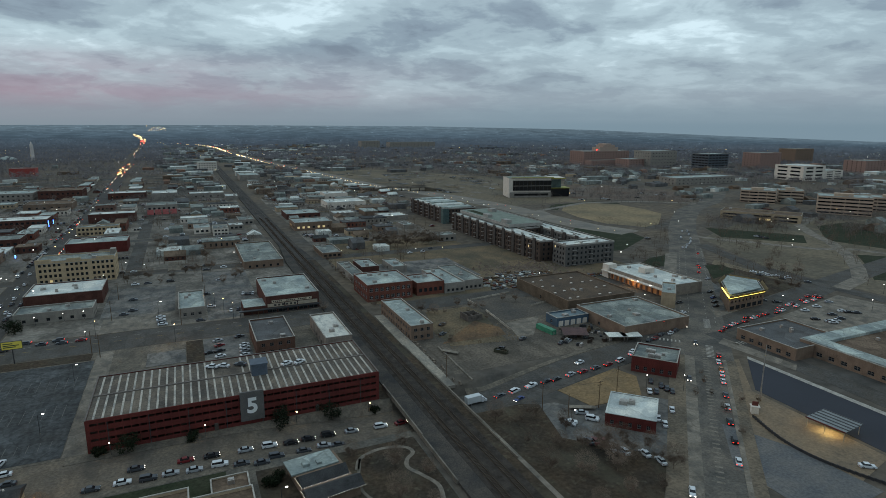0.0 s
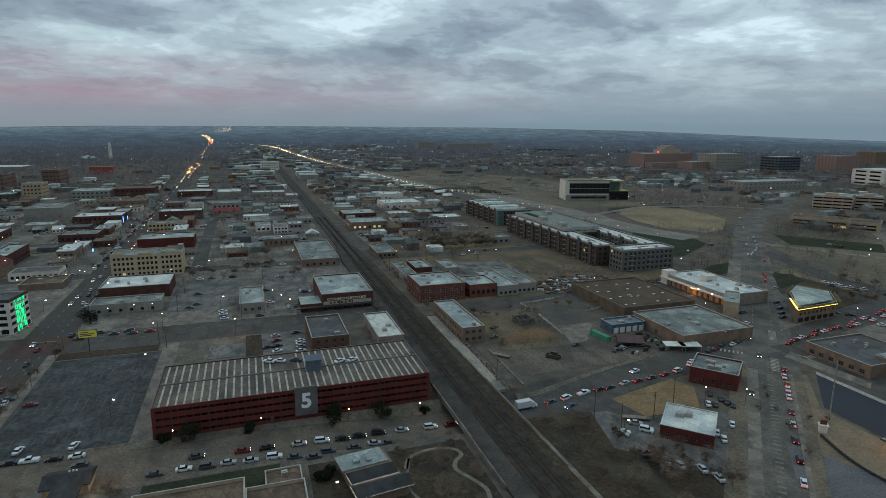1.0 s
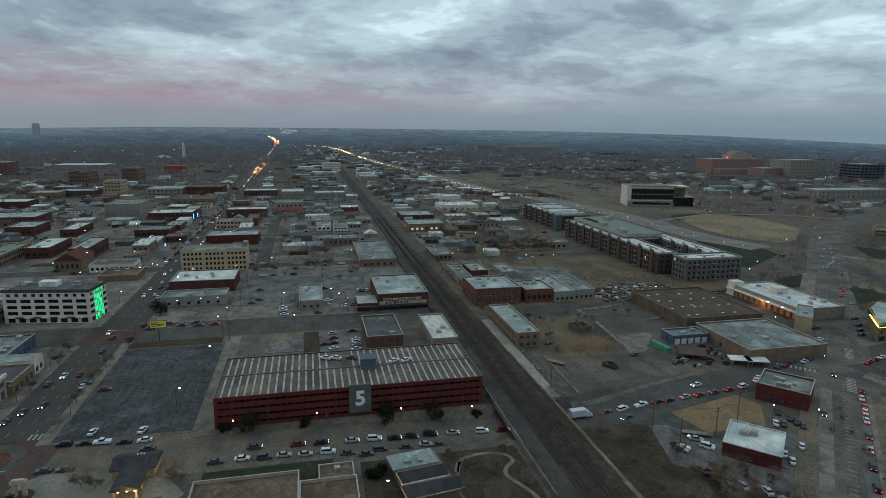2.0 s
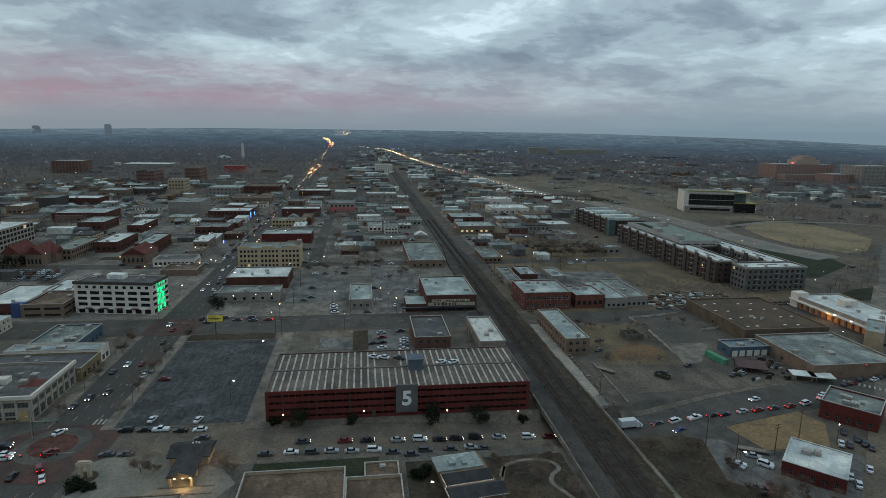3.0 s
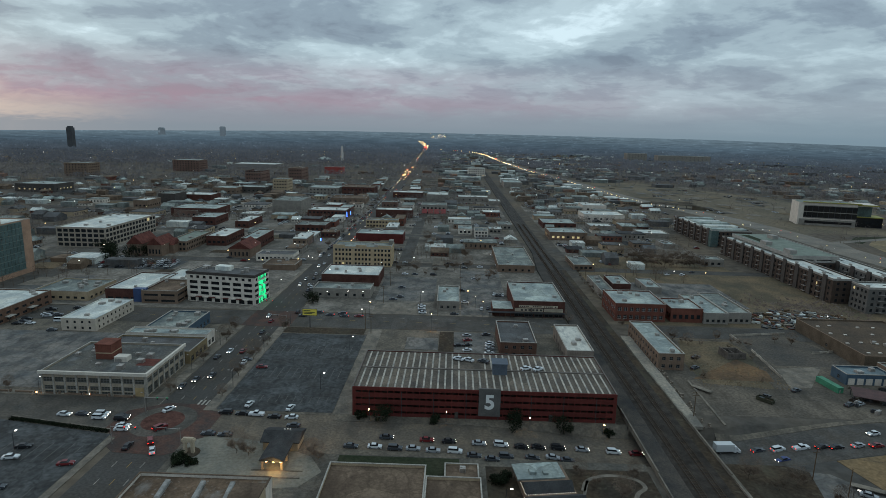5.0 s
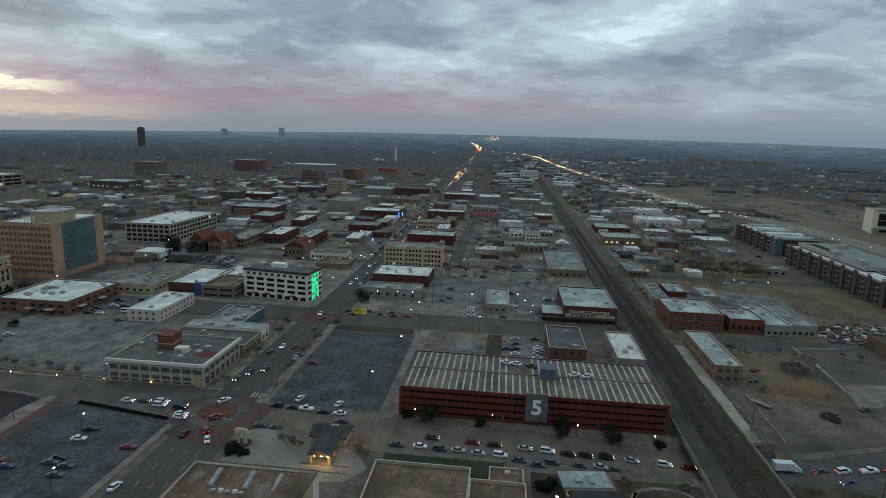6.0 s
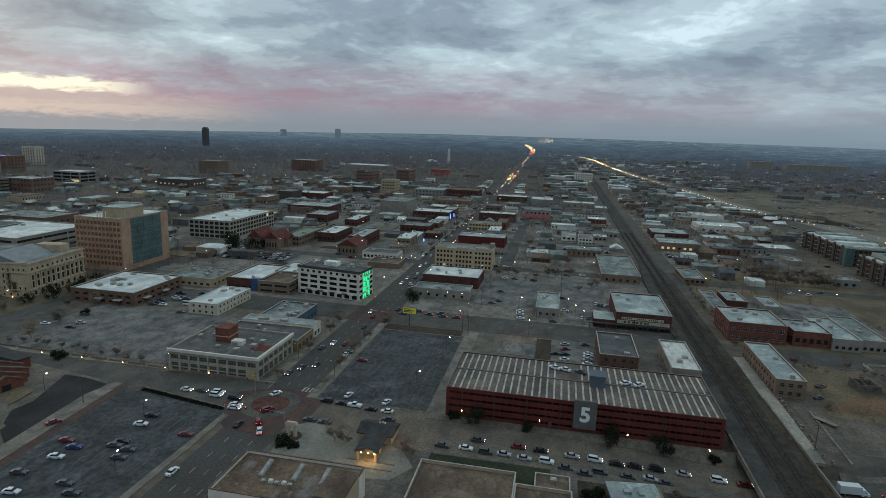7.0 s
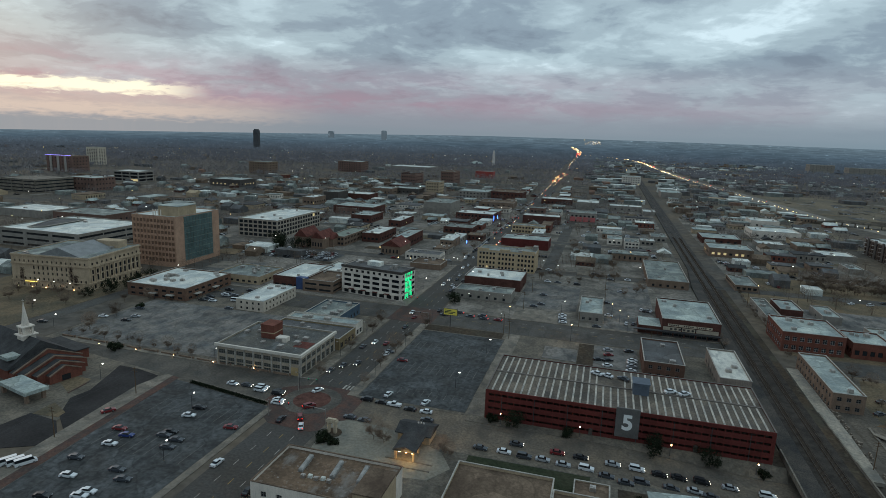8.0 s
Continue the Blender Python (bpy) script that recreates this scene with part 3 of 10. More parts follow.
def ribbon(name, pts, w, z, m, label, category="road", thick=0.3, step=0.0):
    """A paved strip along a bent line that follows the land; step: the spacing of its sections."""
    if step:
        fine = [pts[0]]
        for a, b in zip(pts, pts[1:]):
            n = max(1, round(math.dist(a, b) / step))
            fine += [(a[0] + (b[0] - a[0]) * i / n, a[1] + (b[1] - a[1]) * i / n) for i in range(1, n + 1)]
        pts = fine
    mb = MB()
    left, right = band(pts, w)
    for i in range(len(pts) - 1):
        c = [right[i], right[i + 1], left[i + 1], left[i]]
        hs = [z + land(*q) for q in c]
        mb.poly([(q.x, q.y, h) for q, h in zip(c, hs)])
        for a, b, ha, hb in ((c[0], c[1], hs[0], hs[1]), (c[2], c[3], hs[2], hs[3])):
            mb.poly([(a.x, a.y, ha - thick), (b.x, b.y, hb - thick), (b.x, b.y, hb), (a.x, a.y, ha)])
    return solo(name, mb, m, label, category, "structure")


# paved blocks a step above the roads; roads a little above the ground
KERB = 0.16
YARDS = mat("town_yards", (0.210, 0.202, 0.188), 1.0, 0.45, 0.045, 0.45, tint=(0.100, 0.093, 0.081), blot=((0.070, 0.062, 0.050), 0.06, 0.05), crack=(0.05, 0.03, 0.45))
LOT_GREY = mat("lot_patched", (0.180, 0.178, 0.172), 0.9, 0.35, 0.10, 0.8, tint=(0.095, 0.098, 0.097), bump=0.2, blot=((0.042, 0.043, 0.043), 0.055, 0.22), crack=(0.1, 0.045, 0.38))
slab("pavement", rect(-50, 97.5, -0.5, 93), KERB - 0.04, CONCRETE_OLD, "worn concrete block between the street and the railway", "pavement")
drape("pavement", -6, 97.5, -4.6, -0.5, KERB, CONCRETE_OLD, "pale concrete footpath in front of the garage")
slab("pavement", rect(-50, 97.5, 119, 236), KERB - 0.04, YARDS, "worn concrete block of yards and parking", "pavement")
slab("pavement", rect(-51, 96, -130, -26), KERB - 0.04, mat("stained_concrete", (0.122, 0.117, 0.104), 0.9, 0.4, 0.09, 1.0, tint=(0.078, 0.074, 0.065), blot=((0.056, 0.053, 0.047), 0.05, 0.15), crack=(0.13, 0.03, 0.26)), "pale concrete block south of the street", "pavement")
drape("pavement", -51, 96, -26, -23.2, KERB, CONCRETE_OLD, "pale concrete footpath beside parked cars")
slab("pavement", rect(-212, -71.5, 8, 93), KERB - 0.04, CONCRETE_OLD, "grey concrete block with parking", "pavement")
slab("pavement", rect(-230, -71.5, 119, 236), KERB - 0.04, YARDS, "grey concrete block with low shops", "pavement")
slab("lawn", rect(-330, -242, 8, 124), KERB - 0.04, DRY_GRASS, "brown lawn round a public building", "lawn")
slab("pavement", rect(-330, -137, -130, -21), KERB - 0.04, CONCRETE_OLD, "paved block round a brick church", "pavement")
slab("pavement", rect(-121, -74, -130, -20), KERB - 0.04, CONCRETE_OLD, "kerb round an asphalt lot", "pavement")
slab("yard", rect(-50, 97.5, 251, 700), 0.06, YARDS, "long grey blocks of yards and sheds", "yard")
slab("yard", rect(-330, -71.5, 251, 700), 0.06, YARDS, "long grey blocks of shops and yards", "yard")

ribbon("road", [(-61, -200), (-61, 330), (-63, 560), (-70, 800), (-80, 1300), (-112, 2300), (-135, 3100)], 20, 0.03, mat("avenue_asphalt", (0.058, 0.056, 0.053), 0.9, 0.3, 0.06, 1.2, tint=(0.078, 0.074, 0.069), bump=0.2), "grey asphalt avenue running straight to the horizon")
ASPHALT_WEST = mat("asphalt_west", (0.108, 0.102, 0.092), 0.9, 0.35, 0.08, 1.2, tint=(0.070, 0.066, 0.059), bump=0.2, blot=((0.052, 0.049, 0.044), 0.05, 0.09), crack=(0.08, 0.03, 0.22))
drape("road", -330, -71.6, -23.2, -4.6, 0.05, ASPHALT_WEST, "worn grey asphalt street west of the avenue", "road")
drape("road", -71.6, 124, -23.2, -4.6, 0.05, ASPHALT_TAN, "worn grey asphalt street dipping under the railway", "road")
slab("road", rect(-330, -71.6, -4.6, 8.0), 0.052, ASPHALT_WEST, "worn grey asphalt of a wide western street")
slab("road", rect(-50, -6, -4.6, -0.5), 0.05, ASPHALT_TAN, "asphalt parking lane beside the lot")
slab("road", rect(-420, 97.5, 94, 118), 0.05, ASPHALT, "grey asphalt cross street behind the garage")
slab("road", rect(-420, 330, 238, 250), 0.05, ASPHALT, "narrow grey cross street over the railway")
slab("pavement", [(-330, -22), (-74, -22), (-79.6, -15.6), (-119, -9.5), (-154, -4.2), (-206, 4), (-330, 22)], KERB - 0.045, CONCRETE_OLD, "pale concrete verge along a slanting street", "pavement")
slab("lane_verge", [(-130.6, -7.4), (-133, -20), (-127, -84), (-123, -132), (-117, -132), (-121, -84), (-126.8, -8)], KERB + 0.02, CONCRETE, "pale concrete footpath beside a brick lane", "pavement")
slab("road", [(-126.7, -8.1), (-121, -84), (-117, -132), (-113.4, -132), (-117.4, -82), (-123.2, -8.7)], KERB + 0.014, BRICK_PAVING, "red brick paved side lane beside the lot")
ribbon("road", [(-236, -24), (-236, 8), (-236, 120), (-236, 420)], 10, 0.07, ASPHALT, "grey asphalt side street")
for y in (372, 492, 612, 735):
    slab("road", rect(-700, 97, y - 6, y + 6), 0.09, ASPHALT, "grey asphalt cross street among low blocks")
slab("road", rect(-8, 2, 251, 900), 0.08, ASPHALT, "narrow back lane between yards")
slab("road", rect(86, 93, 251, 1200), 0.085, CONCRETE_OLD, "worn lane running beside the railway")
slab("crossing_paving", [(-81, -20), (-70, -29), (-54, -30), (-46, -24), (-46, -2), (-52, 4), (-68, 5), (-80, -2)], 0.075, BRICK_PAVING, "red brick paved street crossing", "crossing")
slab("crossing_paving", rect(-74, -49, 93, 119), 0.075, BRICK_PAVING, "faded red brick paved street crossing", "crossing")
mb = MB()
mb.cyl(-64.2, -8.4, 0, 0.095, 11.0, 11.0, 40)
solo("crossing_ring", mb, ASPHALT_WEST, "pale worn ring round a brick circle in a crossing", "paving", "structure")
mb = MB()
mb.cyl(-64.2, -8.4, 0, 0.115, 7.0, 7.0, 36)
solo("crossing_circle", mb, mat("brick_circle", (0.115, 0.060, 0.052), 0.9, 0.35, 0.4, 3.0), "dark red brick circle in the middle of a crossing", "paving", "structure")

# strips beside and behind the garage
slab("verge", rect(-49.5, -9, 84, 92.5), KERB + 0.02, BROWN_EARTH, "brown earth verge above a parking lot", "verge")
slab("alley", rect(-7.2, -0.6, 0.5, 93), KERB + 0.01, CONCRETE, "pale concrete alley beside the garage", "alley")
slab("slab", rect(13, 28.5, 66, 82), KERB + 0.12, LOT_GREY, "bare grey concrete foundation slab", "slab")
slab("verge", rect(28.8, 36, 38, 92), KERB + 0.01, BROWN_EARTH, "rough brown earth behind the garage", "verge")
slab("verge", rect(93.9, 97.6, -0.4, 52), KERB + 0.02, BROWN_EARTH, "dark earth strip beside the railway", "verge")
slab("verge", rect(-76.3, -73.8, -128, -21), KERB + 0.02, CONCRETE, "pale concrete footpath beside the avenue", "verge")
slab("verge", rect(-53.9, -50, 0, 92), KERB + 0.01, CONCRETE, "pale concrete footpath beside the avenue", "verge")
slab("verge", rect(-76, -71.8, 8.5, 92), KERB + 0.01, CONCRETE, "pale concrete footpath beside the avenue", "verge")
slab("verge", rect(-206, -80, 8.3, 11.5), KERB + 0.01, CONCRETE, "pale concrete footpath along a street", "verge")
slab("verge", rect(-10, 97, 118.6, 120.8), KERB + 0.01, CONCRETE, "pale concrete footpath along a street", "verge")

# footpaths round the blocks further up the avenue
_cross = [119, 237, 251, 366, 378, 486, 498, 606, 618, 729]
for y0, y1 in zip(_cross[::2], _cross[1::2]):
    for x0, x1 in ((-74.2, -71.6), (-49.9, -47.4)):
        if y1 < 560:
            slab("verge", rect(x0, x1, y0 + 0.2, y1 - 0.2), KERB + 0.015, CONCRETE, "pale concrete footpath beside the avenue", "verge")
    slab("verge", rect(-46, 84, y0 + 0.2, y0 + 2.4), KERB + 0.012, CONCRETE, "pale concrete footpath along a street", "verge")
    slab("verge", rect(-228, -76, y0 + 0.2, y0 + 2.4), KERB + 0.012, CONCRETE, "pale concrete footpath along a street", "verge")
    slab("verge", rect(-46, 84, y1 - 2.4, y1 - 0.2), KERB + 0.012, CONCRETE, "pale concrete footpath along a street", "verge")

# lots
slab("parking_lot", rect(-49.5, -7.5, 1, 83), KERB, ASPHALT_DARK, "dark patched asphalt parking lot", "parking lot")
slab("parking_lot", [(-122, -22), (-117.2, -82), (-113.4, -130), (-76.5, -130), (-76.5, -22)], KERB, ASPHALT_DARK, "dark worn asphalt parking lot", "parking lot")
slab("parking_lot", [(-122, -21.9), (-76.5, -21.9), (-76.5, -18.6), (-116, -11.6), (-123, -10.4)], KERB - 0.01, ASPHALT_DARK, "corner of a dark worn asphalt lot", "parking lot")
slab("parking_lot", rect(-210, -122, 14, 76), KERB, LOT_GREY, "grey patched asphalt parking lot", "parking lot")
CHURCH_DRIVE = mat("church_asphalt", (0.034, 0.035, 0.038), 0.85, 0.3, 0.08, 1.2)
slab("parking_lot", [(-154, -7), (-146, -29.2), (-147, -37), (-139.4, -48.3), (-127.4, -57), (-128, -46), (-131.4, -24), (-132, -10), (-144.4, -7.2)], KERB + 0.004, CHURCH_DRIVE, "smooth dark church driveway", "parking lot")
slab("parking_lot", [(-175, -66), (-151, -59.9), (-149.5, -50.3), (-136.7, -51.7), (-128.6, -58.5), (-129, -66), (-140.6, -72), (-176, -84)], KERB + 0.008, CHURCH_DRIVE, "smooth dark church forecourt", "parking lot")
slab("lawn", [(-173.8, -21.6), (-153.6, -21.6), (-152.6, -25), (-151.6, -34), (-158.3, -30)], KERB + 0.02, DRY_GRASS, "tan winter lawn beside a church", "lawn")
slab("kerb", [(-152.4, -24), (-151.9, -24), (-150.9, -34.2), (-151.4, -34.2)], KERB + 0.14, BRICK_PAVING, "red brick kerb beside a driveway", "kerb")
slab("lawn", [(-148.4, -50.6), (-138.4, -49.6), (-139, -46.2), (-148.9, -41.6)], KERB + 0.05, DRY_GRASS, "small tan lawn inside a driveway loop", "lawn")
slab("parking_lot", rect(-245, -165, 205, 236), KERB, ASPHALT_DARK, "dark asphalt parking lot full of cars", "parking lot")
slab("parking_lot", rect(36, 56, 57, 92), KERB, LOT_GREY, "pale concrete parking deck", "parking lot")
slab("parking_lot", rect(-10, 22, 121, 142), KERB, CONCRETE, "pale concrete forecourt", "parking lot")
slab("parking_lot", rect(-12, 24, 146, 205), KERB - 0.02, LOT_GREY, "grey concrete yard", "parking lot")
slab("yard", rect(40, 68, 121, 230), KERB - 0.02, LOT_GREY, "grey yard with parked cars", "yard")
slab("yard", rect(129, 262, 9, 92), 0.03, GRAVEL, "grey gravel yard east of the railway", "yard")
slab("earth_patch", [(141, 38), (168, 34), (177, 77), (174, 90), (149, 90), (141, 60)], 0.05, DRY_GRASS, "patch of dry yellow grass and rubble", "earth")
slab("concrete_pad", [(180.5, 56.4), (175.0, 34.9), (184.3, 36.4), (202.5, 59.9)], 0.075, CONCRETE, "pale concrete pad in a gravel yard", "pavement")
slab("yard", [(179.3, 76.4), (182.9, 59.8), (216.2, 60.8), (220.0, 73.4), (209.1, 102.8), (181.1, 99.1)], 0.06, mat("grey_gravel", (0.105, 0.098, 0.088), 1.0, 0.4, 0.06, 0.9, tint=(0.070, 0.066, 0.060), bump=0.4), "grey gravel yard inside a row of barriers", "yard")
slab("earth_patch", [(138.0, 42.2), (171.9, 41.6), (174.2, 52.5), (166.9, 66.1), (147.0, 49.8)], 0.065, mat("rust_weeds", (0.175, 0.115, 0.068), 1.0, 0.4, 0.10, 0.8, tint=(0.095, 0.066, 0.045), bump=0.5), "rust-brown dead weeds and earth", "earth")
slab("road", rect(129, 330, 94, 112), 0.05, ASPHALT, "grey asphalt street beside brick warehouses")
slab("field", rect(129, 330, 114, 237), 0.04, DRY_GRASS, "brown grass field with building rubble", "field")
slab("field", rect(129, 250, 251, 296), 0.04, DRY_GRASS, "brown grass field behind warehouses", "field")
slab("yard", rect(129, 250, 296, 640), 0.04, YARDS, "grey yards and lots beside the railway", "yard")
slab("field", [(159, -20), (193, -12), (196, -22), (186, -36), (163, -36)], 0.12, mat("golden_grass", (0.225, 0.165, 0.095), 1.0, 0.35, 0.08, 0.8, tint=(0.15, 0.11, 0.066), bump=0.5), "dry yellow grass bank", "field")
slab("parking_lot", [(146, -27), (152, -28), (160, -38), (176, -36), (190, -40), (200, -52), (172, -80), (140, -50)], 0.06, LOT_GREY, "grey office parking lot", "parking lot")
slab("forecourt", [(204, -48), (232, -18), (250, -26), (228, -50), (226, -100), (180, -110), (176, -84)], 0.06, mat("tan_forecourt", (0.215, 0.172, 0.125), 0.95, 0.3, 0.08, 1.0, tint=(0.140, 0.112, 0.083)), "pale earth and concrete forecourt", "pavement")
slab("parking_lot", [(196, -64), (204, -84), (206, -110), (178, -112), (178, -84)], 0.08, mat("blue_grey_gravel", (0.135, 0.140, 0.145), 0.95, 0.3, 0.12, 1.2, tint=(0.105, 0.108, 0.112), bump=0.3), "grey gravel lot behind a fence", "parking lot")
slab("parking_lot", [(318, -20), (322, 8), (392, 22), (398, -2), (396, -24)], 0.06, CONCRETE, "pale worn school parking lot", "parking lot")
slab("field", [(300, 78), (318, 66), (352, 72), (343, 36), (392, 46), (392, 92), (386, 128), (360, 106)], 0.045, BROWN_EARTH, "bare brown earth behind a shop", "field")
slab("pavement", [(289, 20), (344, 31), (344, 35), (302, 25.5), (296, 30)], 0.10, CONCRETE, "pale concrete pavement round a shop", "pavement")
slab("parking_lot", [(296, 30), (303, 27), (340, 62), (349, 80), (339, 70)], 0.06, LOT_GREY, "narrow grey lot beside a shop", "parking lot")
slab("pavement", [(258, -8), (266, -4), (268, -40), (262, -44)], 0.10, CONCRETE, "pale concrete corner pavement", "pavement")
slab("verge", [(381, 112), (394, 108), (386, 90), (354, 80)], 0.12, GREEN_LAWN, "dark planted bed beside a boulevard", "verge")
slab("verge", [(330, 128), (352, 120), (384, 150), (360, 146)], 0.12, GREEN_LAWN, "dark planted bed beside a boulevard", "verge")
slab("pavement", [(268, 40), (278, 38), (392, 150), (384, 154)], 0.135, CONCRETE, "pale concrete footpath along a boulevard", "pavement")
slab("court", [(228, -100), (254, -92), (254, -27), (230, -50)], 0.09, ASPHALT_NEW, "smooth blue-black asphalt court", "court")
slab("court_edge", [(254, -92), (256.5, -92), (256.5, -25), (254, -27)], 0.16, COPING, "pale concrete edge of a dark court", "kerb")
slab("lawn", [(437, 292), (460, 259), (486, 268), (512, 292), (545, 325), (553, 360), (553, 408), (536, 428), (518, 434), (478, 424), (450, 390), (437, 340)], 0.05, mat("oval_grass", (0.245, 0.200, 0.130), 1.0, 0.35, 0.02, 0.3, tint=(0.155, 0.128, 0.085), bump=0.5), "round tan grass field inside a ramp", "field")
slab("lawn", [(448, 396), (478, 428), (518, 438), (540, 432), (560, 412), (566, 430), (540, 448), (470, 440), (440, 405)], 0.06, GREEN_LAWN, "dark green bank round a field", "lawn")
slab("lawn", [(418, 214), (424, 236), (400, 290), (330, 230), (330, 180), (362, 178)], 0.05, GREEN_LAWN, "dark green grass beside apartments", "lawn")
slab("lawn", [(514, 233), (566, 165), (532, 138), (486, 189)], 0.05, GREEN_LAWN, "dark green grass field", "lawn")
slab("lawn", [(562, 140), (571, 96), (688, 150), (690, 200), (630, 195)], 0.05, GREEN_LAWN, "dark green grass field", "lawn")
slab("lawn", [(524, 91), (539, 78), (470, 20), (452, 36), (480, 55)], 0.05, GREEN_LAWN, "dark green grass field", "lawn")
FIELD = mat("winter_field", (0.165, 0.144, 0.108), 1.0, 0.35, 0.012, 0.25, tint=(0.120, 0.104, 0.079), bump=0.5, blot=((0.075, 0.068, 0.052), 0.05, 0.015))
slab("field", [(418, -50), (760, -50), (760, 180), (660, 236), (560, 236), (462, 190), (418, 90)], 0.03, FIELD, "wide brown winter field between roads", "field")
slab("field", [(330, 45), (350, 42), (398, 60), (402, 122), (366, 97)], 0.035, FIELD, "brown verge beside a boulevard", "field")
slab("field", [(372, 470), (410, 440), (440, 460), (700, 440), (690, 540), (460, 545), (380, 640), (352, 640)], 0.03, FIELD, "brown field beside the motorway", "field")
slab("field", [(340, 770), (380, 660), (418, 552), (690, 549), (700, 700), (560, 900), (440, 1120), (312, 1120), (322, 900)], 0.032, FIELD, "open brown winter fields beside the motorway", "field")
slab("field", [(250, 470), (300, 470), (280, 1000), (190, 1100), (200, 640)], 0.03, FIELD, "brown field beside the motorway", "field")
slab("field", [(548, 545), (538, 486), (600, 437), (668, 392), (745, 490), (720, 610), (650, 650)], 0.04, mat("russet_scrub", (0.105, 0.078, 0.062), 1.0, 0.4, 0.03, 0.3, tint=(0.150, 0.128, 0.108), bump=0.5), "russet scrub and broken yards beside a ramp", "field")
slab("lawn", rect(0.5, 38, -36, -26.5), 0.2, GREEN_LAWN, "dark green lawn behind a low hall", "lawn")
slab("garden", rect(46, 95.5, -72, -30), 0.16, BROWN_EARTH, "bare brown garden with winding paths", "garden")
slab("field", [(120, -24), (140, -24), (152, -30), (150, -60), (168, -84), (122, -140), (120, -140)], 0.05, BROWN_EARTH, "bare brown scrub beside the railway", "field")

# ---- the east: diagonal boulevard and its crossing ----
MOTORWAY = mat("motorway_concrete", (0.205, 0.195, 0.175), 0.9, 0.25, 0.05, 0.8, tint=(0.150, 0.141, 0.125), crack=(0.06, 0.03, 0.2))
BOULEVARD = mat("boulevard_concrete", (0.150, 0.142, 0.128), 0.9, 0.35, 0.08, 1.2, tint=(0.078, 0.074, 0.067), bump=0.2, blot=((0.060, 0.057, 0.053), 0.05, 0.08), crack=(0.08, 0.03, 0.20))
ribbon("road", [(96, -150), (165, -89), (255, 0), (400, 148), (485, 235), (541, 287), (596, 333), (645, 363), (683, 381), (746, 426), (860, 520)], 26, 0.075, BOULEVARD, "wide grey concrete boulevard running diagonally")
ribbon("road", [(124, -14), (135, -13.5), (195, -2), (255, 8), (300, 14), (407, 40), (504, 60), (700, 97)], 19, 0.07, ASPHALT, "grey asphalt street with a slow queue of cars", step=5)
ribbon("pavement", [(128, -3), (136, -2.5), (195, 9.5), (240, 17)], 2.4, 0.14, CONCRETE_OLD, "pale concrete footpath beside a gravel yard", "pavement", step=5)
ribbon("road", [(268, 4), (268, -60), (262, -130)], 12, 0.09, ASPHALT, "grey asphalt side road")
ribbon("road", [(440, 170), (412, 95), (407, 32), (410, -60)], 12, 0.09, ASPHALT, "grey asphalt frontage road")
ribbon("road", [(424, 240), (407, 285), (403, 340), (403, 436), (390, 543), (366, 636), (330, 745), (310, 900), (296, 1065), (278, 1190), (254, 1400), (236, 1570), (222, 1790), (204, 2020), (187, 2490), (146, 2785), (32, 2986), (-61, 3070), (-137, 3165)], 34, 0.10, MOTORWAY, "pale concrete motorway running to the horizon", step=120)
ribbon("road", [(430, 240), (404, 320), (425, 400), (520, 440), (600, 425), (660, 380)], 9, 0.12, MOTORWAY, "curved pale concrete ramp", step=15)
ribbon("road", [(466, 205), (470, 192), (476, 178), (490, 162), (500, 141), (516, 119), (544, 104), (556, 70), (580, 0)], 9, 0.11, CONCRETE, "pale concrete slip road")
ribbon("road", [(409, 31), (446, 41), (476, 61), (515, 92), (555, 132), (581, 167), (617, 205), (690, 240)], 10, 0.12, CONCRETE, "curved pale concrete ramp")


# ---- road paint ----
def paint(name, quads, m, label):
    mb = MB()
    for x0, x1, y0, y1, z in quads:
        mb.box(x0, x1, y0, y1, z - 0.02, z + 0.006, 0, False)
    ob = solo(name, mb, m, label, "road marking", "structure")
    return ob


for x in (-65.5, -61, -57):
    paint("lane_line", [(x - 0.08, x + 0.08, y, y + 3, 0.03) for y in range(-190, 400, 9) if not -27 < y < 0 and not 92 < y < 120 and not 236 < y < 252],
          PAINT_YELLOW if x == -61 else PAINT_WHITE, "dashed road line")
for x, n in ((-71.6, 0), (-50.6, 0)):
    paint("edge_line", [(x - 0.1, x + 0.1, y, y + 14, 0.034) for y in range(2, 90, 15)], PAINT_WHITE, "worn white road edge line")
paint("stop_line", [(-71, -61.5, 1.2, 1.8, 0.034), (-60.5, -51.5, -25.6, -25.0, 0.034)], PAINT_WHITE, "white stop line")
for i in range(6):
    paint("crosswalk_bar", [(-58 + i * 1.5, -57.3 + i * 1.5, 2.2, 8.0, 0.036)], PAINT_WHITE, "worn white hatched marking")
paint("lane_line", [(x, x + 3, 105.9, 106.1, 0.05) for x in range(-200, 95, 9) if not -74 < x < -48], PAINT_YELLOW, "dashed yellow road line")
paint("lane_line", [(x, x + 3, 112, 112.15, 0.05) for x in range(-48, 95, 9)], PAINT_WHITE, "dashed white road line")
PAINT_FADED = mat("faded_paint", (0.17, 0.172, 0.168), 0.85, 0.5, 0.4, 3.0, tint=(0.08, 0.082, 0.08))
for y0, y1 in ((8, 13.5), (30, 40.5), (56, 66.5)):
    paint("bay_lines", [(-48.8 + i * 3.1, -48.66 + i * 3.1, y0, y1, KERB) for i in range(13)], PAINT_FADED, "row of faded white parking bay lines")
